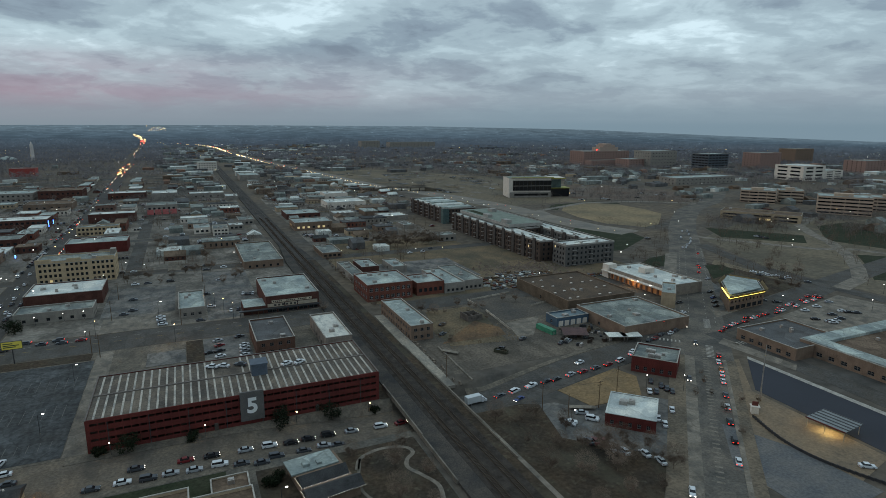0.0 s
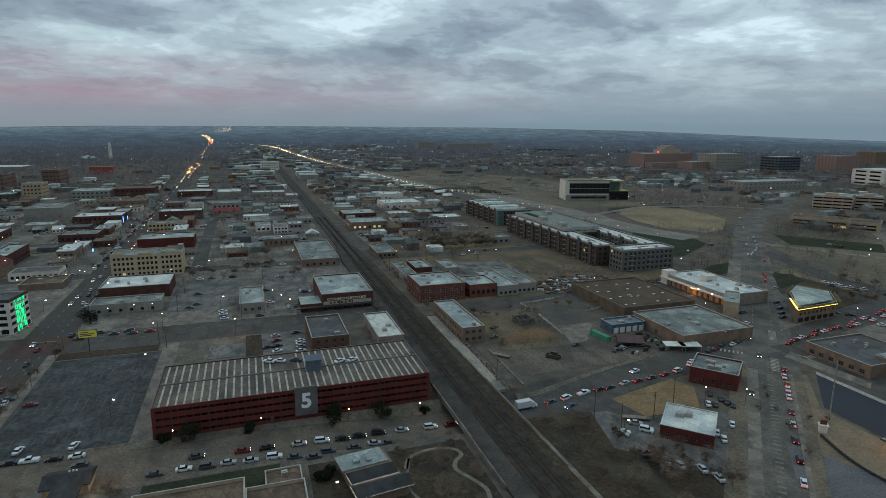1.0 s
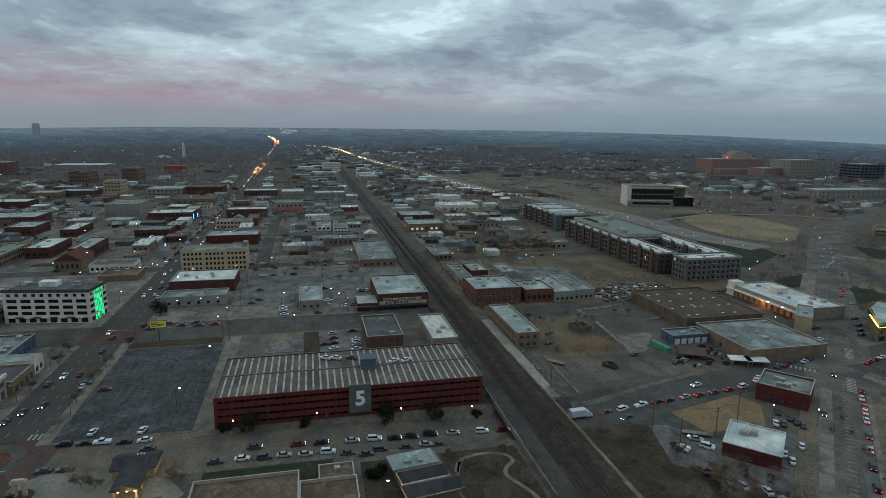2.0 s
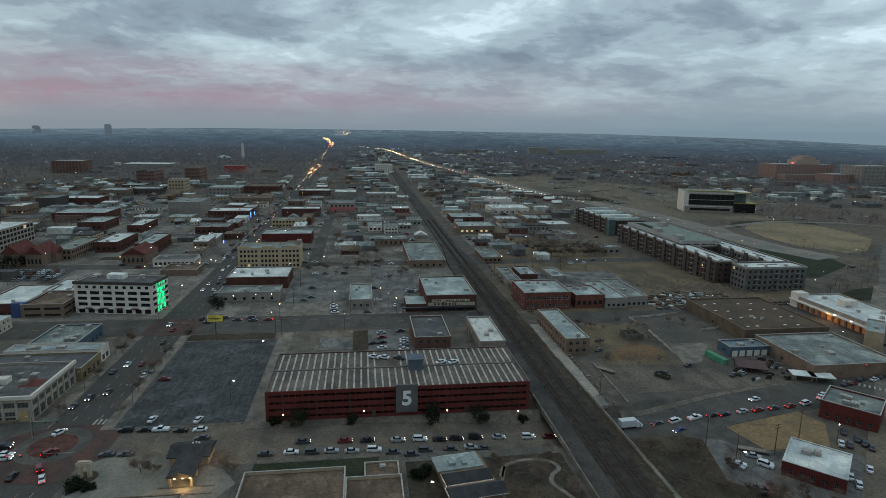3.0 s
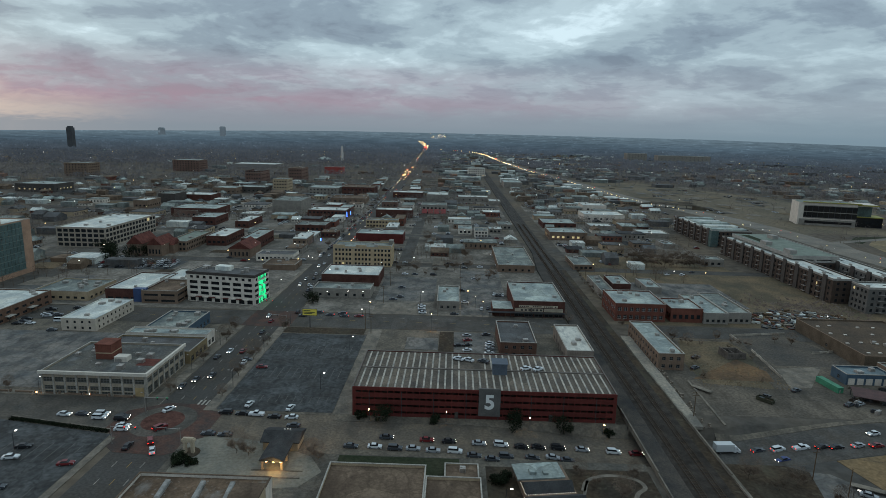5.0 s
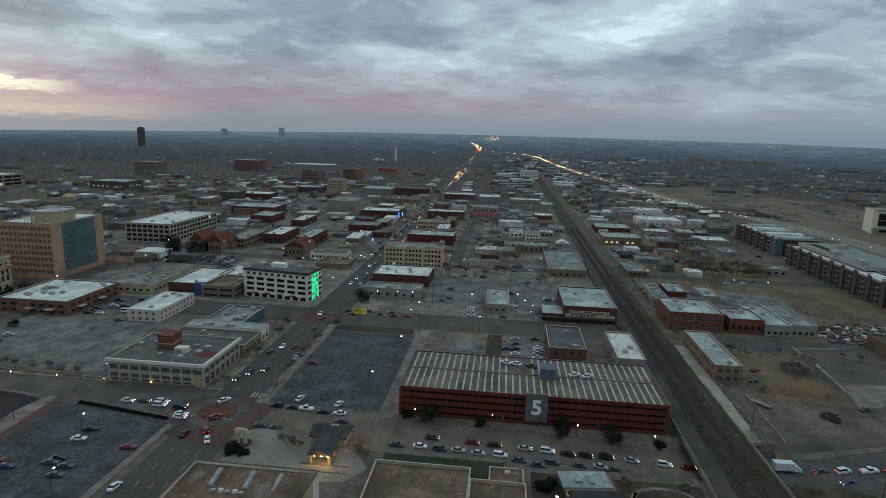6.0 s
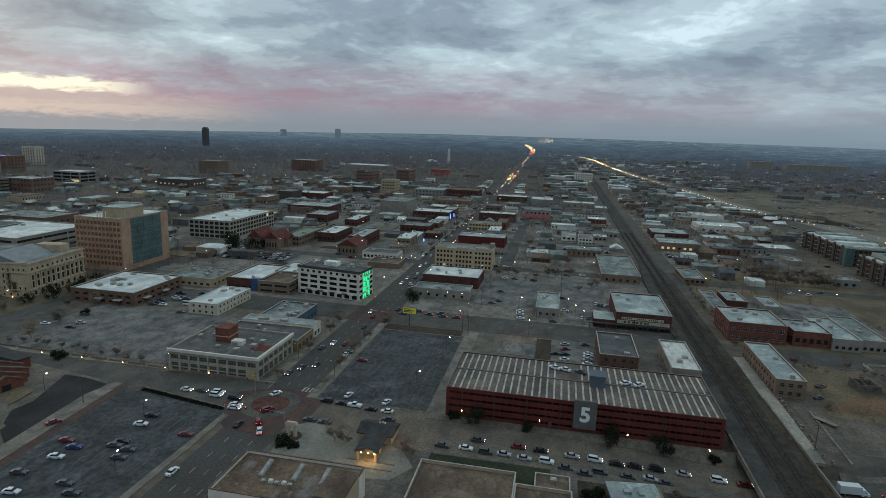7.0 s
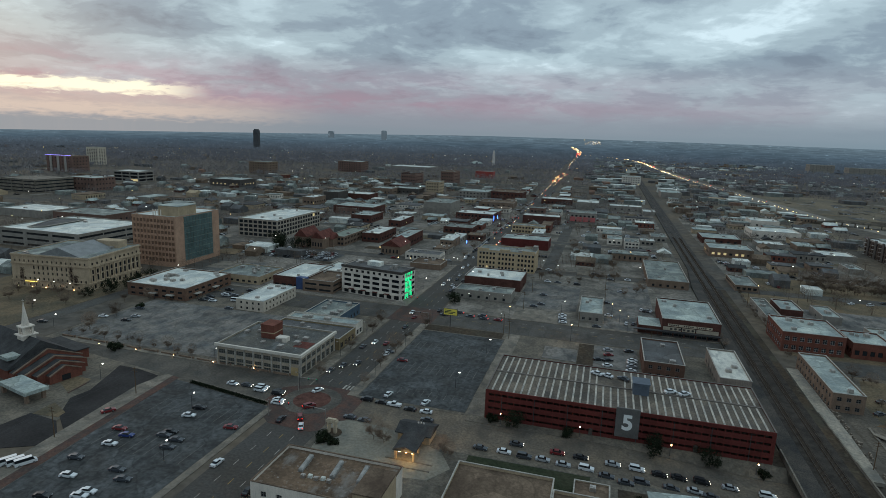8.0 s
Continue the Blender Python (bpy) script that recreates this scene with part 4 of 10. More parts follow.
for y0, y1 in ((-60, -49), (-100, -89), (-36, -25)):
    paint("bay_lines", [(-114 + i * 3.3, -113.86 + i * 3.3, y0, y1, KERB) for i in range(11)], PAINT_FADED, "row of faded white parking bay lines")

# wide verges leave a narrow carriageway south of the crossing
TAN_EARTH = mat("tan_earth", (0.165, 0.142, 0.112), 1.0, 0.4, 0.08, 1.0, tint=(0.100, 0.086, 0.068))
for near, far, m, nm in ((-13.4, -7.2, TAN_EARTH, "tan earth verge beside a boulevard"), (-7.2, -3.2, CONCRETE, "pale concrete footpath along a boulevard"), (8.0, 9.6, CONCRETE, "pale concrete footpath along a boulevard"), (9.6, 13.4, TAN_EARTH, "tan earth planting strip beside a boulevard")):
    run = [(165 + 90 * f + 0.703 * off, -89 + 89 * f - 0.711 * off) for off, f in ((near, -0.35), (far, -0.35), (far, 0.80), (near, 0.80))]
    slab("verge", run, KERB + (0.03 if m is CONCRETE else 0.02), m, nm, "verge")
# boulevard's lines run along it
mb = MB()
for off in (-8.5, -4.3, 4.3, 8.5):
    for i in range(60):
        a = Vector((165 + (255 - 165) * i / 18, -89 + 89 * i / 18))
        d = Vector((1, 0.99)).normalized()
        s = Vector((-d.y, d.x))
        if a.x < 275:
            continue
        p = a + s * off
        q = p + d * 2.4
        mb.poly([(*(p - s * 0.09), 0.083), (*(q - s * 0.09), 0.083), (*(q + s * 0.09), 0.083), (*(p + s * 0.09), 0.083)])
solo("lane_line", mb, PAINT_WHITE, "dashed white boulevard lines", "road marking", "structure")
mb = MB()
for i in range(40):
    a = Vector((166 + i * 2.0, -88 + i * 1.98))
    d = Vector((1, 0.99)).normalized()
    s = Vector((-d.y, d.x))
    mb.poly([(*(a - s * 2.5), 0.085), (*(a + d * 0.9 - s * 2.5), 0.085), (*(a + d * 0.9 - s * 0.2), 0.085), (*(a - s * 0.2), 0.085)])
solo("median_hatching", mb, mat("median_paint", (0.21, 0.20, 0.18), 0.85, 0.35, 0.5, 4.0), "worn pale hatched median", "road marking", "structure")
for k, (cx, cy, turn) in enumerate(((246, -14, 45), (276, 15, 45), (238, 6, -45), (272, -12, 0))):
    for i in range(9):
        mb = MB()
        mb.box(-0.35, 0.35, -1.6, 1.6, 0, 0.012, 0, False)
        ob = solo("crosswalk_bar", mb, PAINT_WHITE, "white crossing bar", "road marking", "structure")
        ob.matrix_world = pose(cx, cy, 0.088, 0, 0, turn) @ pose(-7 + i * 1.75, 0, 0)


# ---- buildings ----
def simple(name, label, x0, x1, y0, y1, h, wall, roof, floors=1, cols=6, ww=1.6, wh=1.6, first=1.0, rise=3.5, rcols=None, **kw):
    w, d = x1 - x0, y1 - y0
    rows = lambda ln, c: storeys(ln, floors, c, ww, wh, first, rise) if c else None
    rc = max(1, round(cols * d / w)) if rcols is None else rcols
    return building(name, label, x0, y0, w, d, h, wall, roof, front=rows(w, cols), right=rows(d, rc), left=rows(d, rc), **kw)


simple("shop_building", "tan low shop building with strip windows", -143, -122.2, 126, 152, 7.0, TAN_BRICK, ROOF_BROWN, 2, 2, 8.0, 1.3, 1.0, 3.4)
simple("shop_building", "low shop with a white roof behind a tan shop", -145, -121, 152.3, 180, 7.2, GREY_WALL, ROOF_WHITE, 1, 0, units=3)
simple("shop_building", "cream single-storey shop with a bumpy patched roof", -207, -174.5, 127, 156, 4.8, BEIGE, ROOF_GREY, 1, 7, 2.2, 1.4, 1.0, 3.4, units=9)
simple("office_building", "cream two-storey office with a clean white roof", -157, -139.8, 77.5, 112, 6.2, mat("cream_white_wall", (0.50, 0.475, 0.43), 0.85, 0.15, 0.3, 3.0, streak=0.3), ROOF_WHITE, 2, 4, 1.2, 1.3, 0.9, 3.0, rcols=9, units=5, parapet=0.25, coping=ROOF_WHITE)
simple("office_building", "wide brown brick building with a white roof", -232, -191.5, 79, 121, 7.0, mat("brown_brick", (0.165, 0.108, 0.084), 0.9, 0.25, 0.3, 3.0, streak=0.3), ROOF_WHITE, 2, 7, 3.0, 1.3, 0.9, 3.2, units=14, frame_mat=FRAME_PALE)
simple("warehouse", "grey four-storey loft building with large window bays", -292, -251, 274, 356, 16.0, mat("grey_tan_masonry", (0.35, 0.33, 0.295), 0.9, 0.2, 0.2, 2.0, streak=0.4), ROOF_WHITE, 4, 8, 3.9, 2.6, 0.9, 3.9, units=6, frame_mat=FRAME_PALE)
simple("shop_building", "dark red shop building with a white roof", -51, -13.5, 177, 206, 7.0, DARK_BRICK, ROOF_WHITE, 1, 0, units=4)
simple("shop_building", "grey single-storey shop with a flat roof", -50, -15, 149, 164, 5.0, GREY_WALL, ROOF_GREY, 1, 6)
simple("shed", "small pale blue shed with a red base", 26, 39, 130, 165, 4.6, GREY_WALL, ROOF_PALE, 1, 3)
simple("warehouse", "low warehouse with a grey roof", 68, 95, 228, 300, 5.0, TAN_BRICK, ROOF_GREY, 1, 5)
simple("warehouse", "narrow building with a white patched roof", 86, 98, 53, 89, 6.2, mat("greyed_brick", (0.27, 0.245, 0.225), 0.9, 0.3, 0.25, 2.0, streak=0.5), mat("patched_white_roof", (0.60, 0.64, 0.62), 0.75, 0.2, 0.1, 1.5, blot=((0.16, 0.17, 0.17), 0.05, 0.35)), 1, 2)
simple("warehouse", "brown brick building with a dark flat roof", 57, 73.5, 59, 90, 7.0, mat("brown_red_brick", (0.150, 0.094, 0.076), 0.9, 0.25, 0.3, 3.0, streak=0.3), ROOF_DARK, 2, 4)
simple("warehouse", "slim tan brick building with a pale blue roof", 125.7, 137, 51, 96, 7.0, TAN_BRICK, ROOF_PALE, 2, 3)
simple("warehouse", "dark red brick warehouse with a grey roof", 125, 152.6, 119, 148, 9.6, RED_BRICK, ROOF_PALE, 2, 8, 2.0, 2.2, 1.4, 4.4, frame_mat=FRAME_PALE, units=4)
simple("warehouse", "low dark red brick warehouse", 156, 173.5, 120, 141, 7.4, RED_BRICK, ROOF_PALE, 1, 5, 2.0, 2.4, 2.0, 4.4, frame_mat=FRAME_PALE, units=3)
simple("shed", "long shed with a pale roof", 173.7, 187, 118.5, 157, 5.6, GREY_WALL, ROOF_PALE, 1, 4)
simple("shed", "long shed with a grey patched roof", 187.2, 200.5, 120.5, 162, 5.6, GREY_WALL, ROOF_GREY, 1, 4)
simple("warehouse", "brown flat-roofed warehouse with skylights", 220, 266, 58, 112, 6.0, mat("brown_block", (0.135, 0.112, 0.088), 0.9, 0.25, 0.2, 2.0, streak=0.3), mat("gravel_roof", (0.105, 0.082, 0.062), 0.95, 0.35, 0.1, 1.0, tint=(0.07, 0.054, 0.042)), 1, 0, coping=TAN_BRICK)
simple("warehouse", "tan warehouse with a grey patched roof", 221, 262, 14, 52, 5.6, TAN_BRICK, ROOF_GREY, 1, 0, units=4)
garage_shed = simple("shed", "blue metal garage shed with white doors", 201, 220.5, 41, 51, 4.0, BLUE_METAL, mat("blue_grey_roof", (0.13, 0.19, 0.23), 0.6, 0.25, 0.4, 2.0), 1, 0)
for i in range(5):
    mb = MB()
    mb.box(1.0 + i * 3.7, 3.7 + i * 3.7, -0.12, 0.0, 0.1, 2.9)
    part("roller_door", mb, WHITE_WALL, garage_shed, "white roller door")
building("office_building", "red panel building with a white roof", 158, -48.9, 16.4, 17.6, 4.6, RED_PANEL, ROOF_WHITE, -45.7, front=storeys(16.4, 1, 5, 1.2, 1.6, 1.0, 3.4), right=storeys(17.6, 1, 5, 1.2, 1.6, 1.0, 3.4), left=storeys(17.6, 1, 5, 1.2, 1.6, 1.0, 3.4), parapet=0.2, units=2, coping=ROOF_WHITE)
building("office_building", "red brick building with a cluttered roof", 198, -16.5, 17.6, 17, 6.1, RED_PANEL, ROOF_GREY, -50, front=storeys(17.6, 1, 5, 1.4, 1.8, 1.0, 3.6), left=storeys(17, 1, 4, 1.4, 1.8, 1.0, 3.6), units=5)


# sheds behind the brick warehouses
simple("shed", "narrow yard shed with a grey roof", 128.5, 137, 163, 206, 4.2, GREY_WALL, ROOF_GREY, 1, 0)
simple("shed", "open yard shed with a pale blue roof", 141, 153, 185, 209, 4.0, DARK_BRICK, ROOF_PALE, 1, 0)
simple("shed", "small yard shed with a pale blue roof", 161, 171, 178, 202, 4.0, GREY_WALL, ROOF_PALE, 1, 0)
slab("yard", rect(137.2, 215, 150, 208), 0.055, LOT_GREY, "grey concrete yard behind brick warehouses", "yard")


# canopies over the brown brick building's doors
for x, y, turn in ((-191.4, 88, 0), (-191.4, 104, 0), (-213, 78.9, -90), (-201, 78.9, -90)):
    ob = thing("door_canopy", x, y, 0, turn, "flat pale canopy over a shop door", "canopy", "door canopies")
    mb = MB()
    mb.box(0, 2.6, -2.5, 2.5, 3.0, 3.35)
    part("canopy_slab", mb, COPING, ob)
    for k in (-2.2, 2.2):
        mb = MB()
        mb.box(2.2, 2.4, k - 0.1, k + 0.1, 0.1, 3.0)
        part("post", mb, DARK_STEEL, ob)


# ---- buildings with a shape of their own ----
def add_box(ob, name, m, x0, x1, y0, y1, z0, z1, label=""):
    mb = MB()
    mb.box(x0, x1, y0, y1, z0, z1)
    return part(name, mb, m, ob, label)


def corner_building():
    w, d = 39.7, 31
    rows = [(0.6, 1.6, columns(w, 9, 3.3)), (2.0, 3.6, columns(w, 9, 3.3)), (5.0, 6.9, columns(w, 9, 3.5))]
    side = [(0.3, 3.6, columns(d, 7, 3.2)), (5.0, 6.9, columns(d, 7, 3.4))]
    corner_roof = mat("corner_roof", (0.115, 0.118, 0.112), 0.9, 0.35, 0.15, 1.2, tint=(0.070, 0.072, 0.070), blot=((0.20, 0.205, 0.20), 0.02, 0.2))
    ob = building("corner_building", "beige two-storey corner building with a bold white cornice", -118.5, 9, w, d, 8.6, mat("pale_corner_brick", (0.36, 0.335, 0.285), 0.9, 0.2, 0.3, 3.0, streak=0.4), corner_roof, front=rows, right=side, left=side, units=9, bars=3, frame_mat=FRAME, glass=mat("dull_glass", (0.075, 0.085, 0.085), 0.25, 0.3, 0.3, 2.0))
    for x0, x1, y0, y1 in ((-0.7, w + 0.7, -0.75, 0.0), (w, w + 0.75, 0.0, d + 0.7)):
        add_box(ob, "cornice", mat("white_cornice", (0.58, 0.58, 0.55), 0.8, 0.15, 0.3, 3.0), x0, x1, y0, y1, 8.3, 9.5, "white moulded cornice")
    for i in range(10):
        add_box(ob, "pilaster", COPING, i * (w - 0.7) / 9, i * (w - 0.7) / 9 + 0.7, -0.22, 0.0, 0, 8.3)
    for i in range(8):
        add_box(ob, "pilaster", COPING, w, w + 0.22, i * (d - 0.7) / 7, i * (d - 0.7) / 7 + 0.7, 0, 8.3)
    add_box(ob, "penthouse", RED_BRICK, 12.6, 19, 14, 21.2, 8.6, 14.6, "red brick rooftop stair house")
    add_box(ob, "penthouse_band", BEIGE, 12.55, 19.05, 13.95, 21.25, 11.0, 11.4)
    add_box(ob, "penthouse_roof", RED_BRICK, 12.4, 19.2, 13.8, 21.4, 14.6, 14.9)
    add_box(ob, "roof_patch", ROOF_RED, 31, 38, 9, 16, 8.6, 8.65, "red roof patch")
    add_box(ob, "rooftop_unit", WHITE_WALL, 21, 26, 12, 15.5, 8.6, 10.6)
    # warm light in the entrance is put into its base colour
    add_box(ob, "entrance", mat("entrance_lit_colour", (0.42, 0.33, 0.18), 0.7, 0.2), 35.2, 38.6, -0.1, 0.02, 0.1, 3.6, "tall entrance coloured warm as if lit")


corner_building()
building("shop_building", "low shop with a pale flat roof", -115.5, 60.5, 38, 8.5, 5.6, WHITE_WALL, ROOF_PALE, front=None, right=[(0.6, 3, columns(8.5, 2, 2.6))], units=5)
building("shop_building", "dark flat-roofed shop wing beside the avenue", -116, 41.2, 39, 18, 5.0, YELLOW_WALL, ROOF_DARK, right=[(0.5, 3, columns(18, 4, 2.4))], units=3)
building("shop_building", "shop with a blue side wall and cluttered grey roof", -111, 70, 20, 26, 5.4, BLUE_METAL, ROOF_GREY, right=[(0.6, 2.6, columns(26, 6, 1.8))], units=7)


def led_office():
    w, d, h = 42.4, 17.5, 17.0
    front = [(0.4, 2.9, columns(w, 8, 3.4)), (4.4, 6.2, columns(w, 6, 5.0)), (7.6, 9.4, columns(w, 6, 5.0)), (10.8, 12.6, columns(w, 6, 5.0)), (14.0, 15.6, columns(w, 10, 1.9))]
    side = [(0.4, 2.9, columns(d, 4, 3.4)), (4.4, 6.2, columns(d, 4, 4.2)), (7.6, 9.4, columns(d, 4, 4.2)), (10.8, 12.6, columns(d, 4, 4.2)), (14.0, 15.6, columns(d, 5, 1.9))]
    ob = building("office_building", "white five-storey office with a strip of green light", -119.8, 133.6, w, d, h, WHITE_WALL, ROOF_DARK, -8.6, front=front, right=side, left=side, units=5, glass=GLASS_DARK, coping=COPING_DARK)
    add_box(ob, "fascia", DARK_WALL, -0.25, w + 0.25, -0.25, -0.02, h - 0.7, h + 0.9, "black roof fascia")
    add_box(ob, "fascia", DARK_WALL, w + 0.02, w + 0.25, 0, d, h - 0.7, h + 0.9, "black roof fascia")
    rg = random.Random(4)
    for i in range(30):
        y = 4.6 + (i % 6) * 1.5
        z = 0.8 + (i // 6) * 3.3
        add_box(ob, "led_panel", LED_GREEN if rg.random() < 0.7 else plain("dim_green_led", (0.02, 0.6, 0.25), 0.5, 0.0, 0.25), w + 0.05, w + 0.22, y + rg.uniform(0, 0.4), y + rg.uniform(0.6, 1.2), z + rg.uniform(-0.6, 0.8), z + rg.uniform(2.2, 3.6), "glowing green light panel")
    add_box(ob, "rooftop_unit", ROOF_WHITE, 13, 22, 9, 14, h, h + 2.6, "white rooftop plant")
    add_box(ob, "rooftop_unit", STEEL, 3, 7, 12, 15, h, h + 1.5)
    for i in range(9):
        add_box(ob, "awning", ROOF_RED if i % 2 else WHITE_WALL, 1.6 + i * 4.2, 4.8 + i * 4.2, -0.9, -0.02, 2.9, 3.4)


led_office()
ob = building("shop_building", "low shop with a blue corner and a pale ribbed roof", -165, 128, 23.5, 40, 7.0, DARK_BRICK, ROOF_WHITE, front=[(0.6, 2.8, columns(23.5, 5, 3.2))], right=[(0.6, 2.8, columns(40, 5, 3.0))], units=1, seams=9)
add_box(ob, "blue_corner", mat("blue_panel", (0.035, 0.075, 0.20), 0.6, 0.15, 0.4, 3.0), 16.5, 23.6, -0.3, 3.0, 0.1, 7.9, "bright blue corner front")


def tower():
    w, d, h = 36.5, 48, 35.5
    front = storeys(w, 8, 12, 2.1, 2.3, 3.6, 3.95, 1.2)
    ob = building("office_tower", "eight-storey orange brick tower with a teal glass side", -289, 145, w, d, h, mat("tower_brick", (0.41, 0.282, 0.215), 0.9, 0.2, 0.2, 3.0, streak=0.25), ROOF_WHITE, front=front, left=front, units=3, glass=mat("brown_glass", (0.17, 0.110, 0.082), 0.3, 0.25), frame_mat=plain("bronze_frame", (0.20, 0.11, 0.07), 0.5))
    for i in range(8):
        for j in range(10):
            y = 9 + j * 3.1
            z = 3.8 + i * 3.95
            mb = MB()
            mb.box(w, w + 0.16, y, y + 2.85, z, z + 3.6)
            part("glass_panel", mb, GLASS_TEAL, ob)
    for i in range(9):
        add_box(ob, "spandrel", mat("teal_spandrel", (0.10, 0.19, 0.20), 0.5, 0.2), w, w + 0.24, 8.6, 40.4, 3.4 + i * 3.95, 3.7 + i * 3.95)
    for i in range(13):
        add_box(ob, "brick_fin", mat("tower_brick", (0.41, 0.282, 0.215), 0.9, 0.2, 0.2, 3.0, streak=0.25), 0.2 + i * (w - 0.9) / 12, 0.75 + i * (w - 0.9) / 12, -0.28, 0.0, 3.2, h + 0.5)
    add_box(ob, "penthouse", BEIGE, 18, 34.5, 6, 25, h, h + 7.0, "beige rooftop plant house")
    add_box(ob, "penthouse_roof", ROOF_PALE, 17.7, 34.8, 5.7, 25.3, h + 7.0, h + 7.4)
    for i in range(4):
        mb = MB()
        mb.cyl(15 + i * 2.2, 4.0, h, h + 4.5, 0.35, 0.35, 8)
        part("flue", mb, WHITE_WALL, ob)


tower()


def courthouse():
    w, d, h = 52, 46, 19.6
    mid = [q for q in columns(w, 16, 1.05) if 14 < q[0] < 40]
    front = [(1.0, 2.4, columns(w, 12, 1.0)), (4.6, 6.2, columns(w, 16, 1.05)), (8.2, 9.8, mid), (11.2, 13.4, mid), (15.4, 16.8, columns(w, 16, 1.0))]
    side = [(1.0, 3.4, columns(d, 8, 1.8)), (5.6, 9.2, columns(d, 11, 1.9)), (10.0, 12.6, columns(d, 11, 1.9)), (15.4, 16.8, columns(d, 11, 1.5))]
    stone = mat("warm_limestone", (0.44, 0.375, 0.285), 0.9, 0.2, 0.2, 2.0, streak=0.5)
    ob = building("courthouse", "large ivory limestone courthouse with columned windows", -307, 68.7, w, d, h, stone, ROOF_GREY, 7, front=front, right=side, left=side, units=5)
    for i in range(12):
        add_box(ob, "pilaster", stone, w, w + 0.5, 1.2 + i * 3.9, 1.95 + i * 3.9, 5.2, 14.0)
    for z in (4.3, 14.2, 19.4):
        add_box(ob, "cornice", stone, w, w + 0.8, -0.2, d + 0.3, z, z + 0.7)
        add_box(ob, "cornice", stone, -0.2, w, -0.5, 0.0, z, z + 0.5)
    mb = MB()
    gable(mb, 15, 43, 3.5, 33, h, h + 5.0, False)
    part("upper_roof", mb, mat("lead_roof", (0.20, 0.225, 0.245), 0.6, 0.2, 0.2, 2.0), ob, "grey metal upper roof")
    add_box(ob, "attic_block", stone, 30, 46, 34, 42, h, h + 4.5)
    for i in range(5):
        add_box(ob, "wall_lamp", LAMP_WARM, 4 + i * 9.4, 4.25 + i * 9.4, -0.9, -0.65, 0.3, 0.55)
    add_box(ob, "lit_frieze", LED_YELLOW, 9, 17, -0.6, -0.5, 3.6, 3.8, "strip of yellow light")
    rg = random.Random(3)
    for x, z0, z1 in ((7, 3, 12), (40, 6, 15), (43, 3, 9)):
        mb = MB()
        for _ in range(260):
            c = Vector((x + rg.gauss(0, 0.8), -0.12, rg.uniform(z0, z1)))
            a = Vector((rg.uniform(-0.5, 0.5), -0.1, rg.uniform(-0.6, 0.6)))
            mb.poly([c - a, c + a, c + Vector((a.z * 0.4, -0.12, -a.x * 0.4))])
        part("ivy", mb, plain("ivy_brown", (0.075, 0.045, 0.030), 0.9), ob, "bare brown climbing ivy")


def gable(mb, x0, x1, y0, y1, z0, z1, along_x=True, k=0):
    """A pitched roof over a rectangle."""
    if along_x:
        ym = (y0 + y1) / 2
        mb.poly([(x0, y0, z0), (x1, y0, z0), (x1, ym, z1), (x0, ym, z1)], k)
        mb.poly([(x1, y1, z0), (x0, y1, z0), (x0, ym, z1), (x1, ym, z1)], k)
        mb.poly([(x0, y1, z0), (x0, y0, z0), (x0, ym, z1)], k)
        mb.poly([(x1, y0, z0), (x1, y1, z0), (x1, ym, z1)], k)
    else:
        xm = (x0 + x1) / 2
        mb.poly([(x1, y0, z0), (x1, y1, z0), (xm, y1, z1), (xm, y0, z1)], k)
        mb.poly([(x0, y1, z0), (x0, y0, z0), (xm, y0, z1), (xm, y1, z1)], k)
        mb.poly([(x0, y0, z0), (x1, y0, z0), (xm, y0, z1)], k)
        mb.poly([(x1, y1, z0), (x0, y1, z0), (xm, y1, z1)], k)
    return mb


courthouse()


def hotel():
    w, d, h = 43.5, 22, 14.5
    front = []
    for i in range(4):
        c = [(1.6 + k * 2.6 + (1.6 if k > 4 else 0) + (1.6 if k > 9 else 0), 3.1 + k * 2.6 + (1.6 if k > 4 else 0) + (1.6 if k > 9 else 0)) for k in range(15)]
        front.append((1.2 + i * 3.5, 3.1 + i * 3.5, [q for q in c if q[1] < w - 0.6]))
    ob = building("hotel", "ivory four-storey hotel with small dark windows", -55, 233, w, d, h, IVORY, ROOF_GREY, front=front, right=storeys(d, 4, 6, 1.3, 1.8, 1.2, 3.5), left=None, units=2, bars=1)
    for x0, x1 in ((0, 9), (17, 25), (33.5, 43.5)):
        add_box(ob, "parapet_gable", IVORY, x0, x1, -0.15, 0.25, 15.2, 16.4)
    add_box(ob, "stair_tower", GREY_WALL, 40, 43.3, 14, 21, h, h + 3.2)
    add_box(ob, "string_course", COPING, -0.1, w + 0.1, -0.2, 0.0, 13.4, 13.8)


hotel()


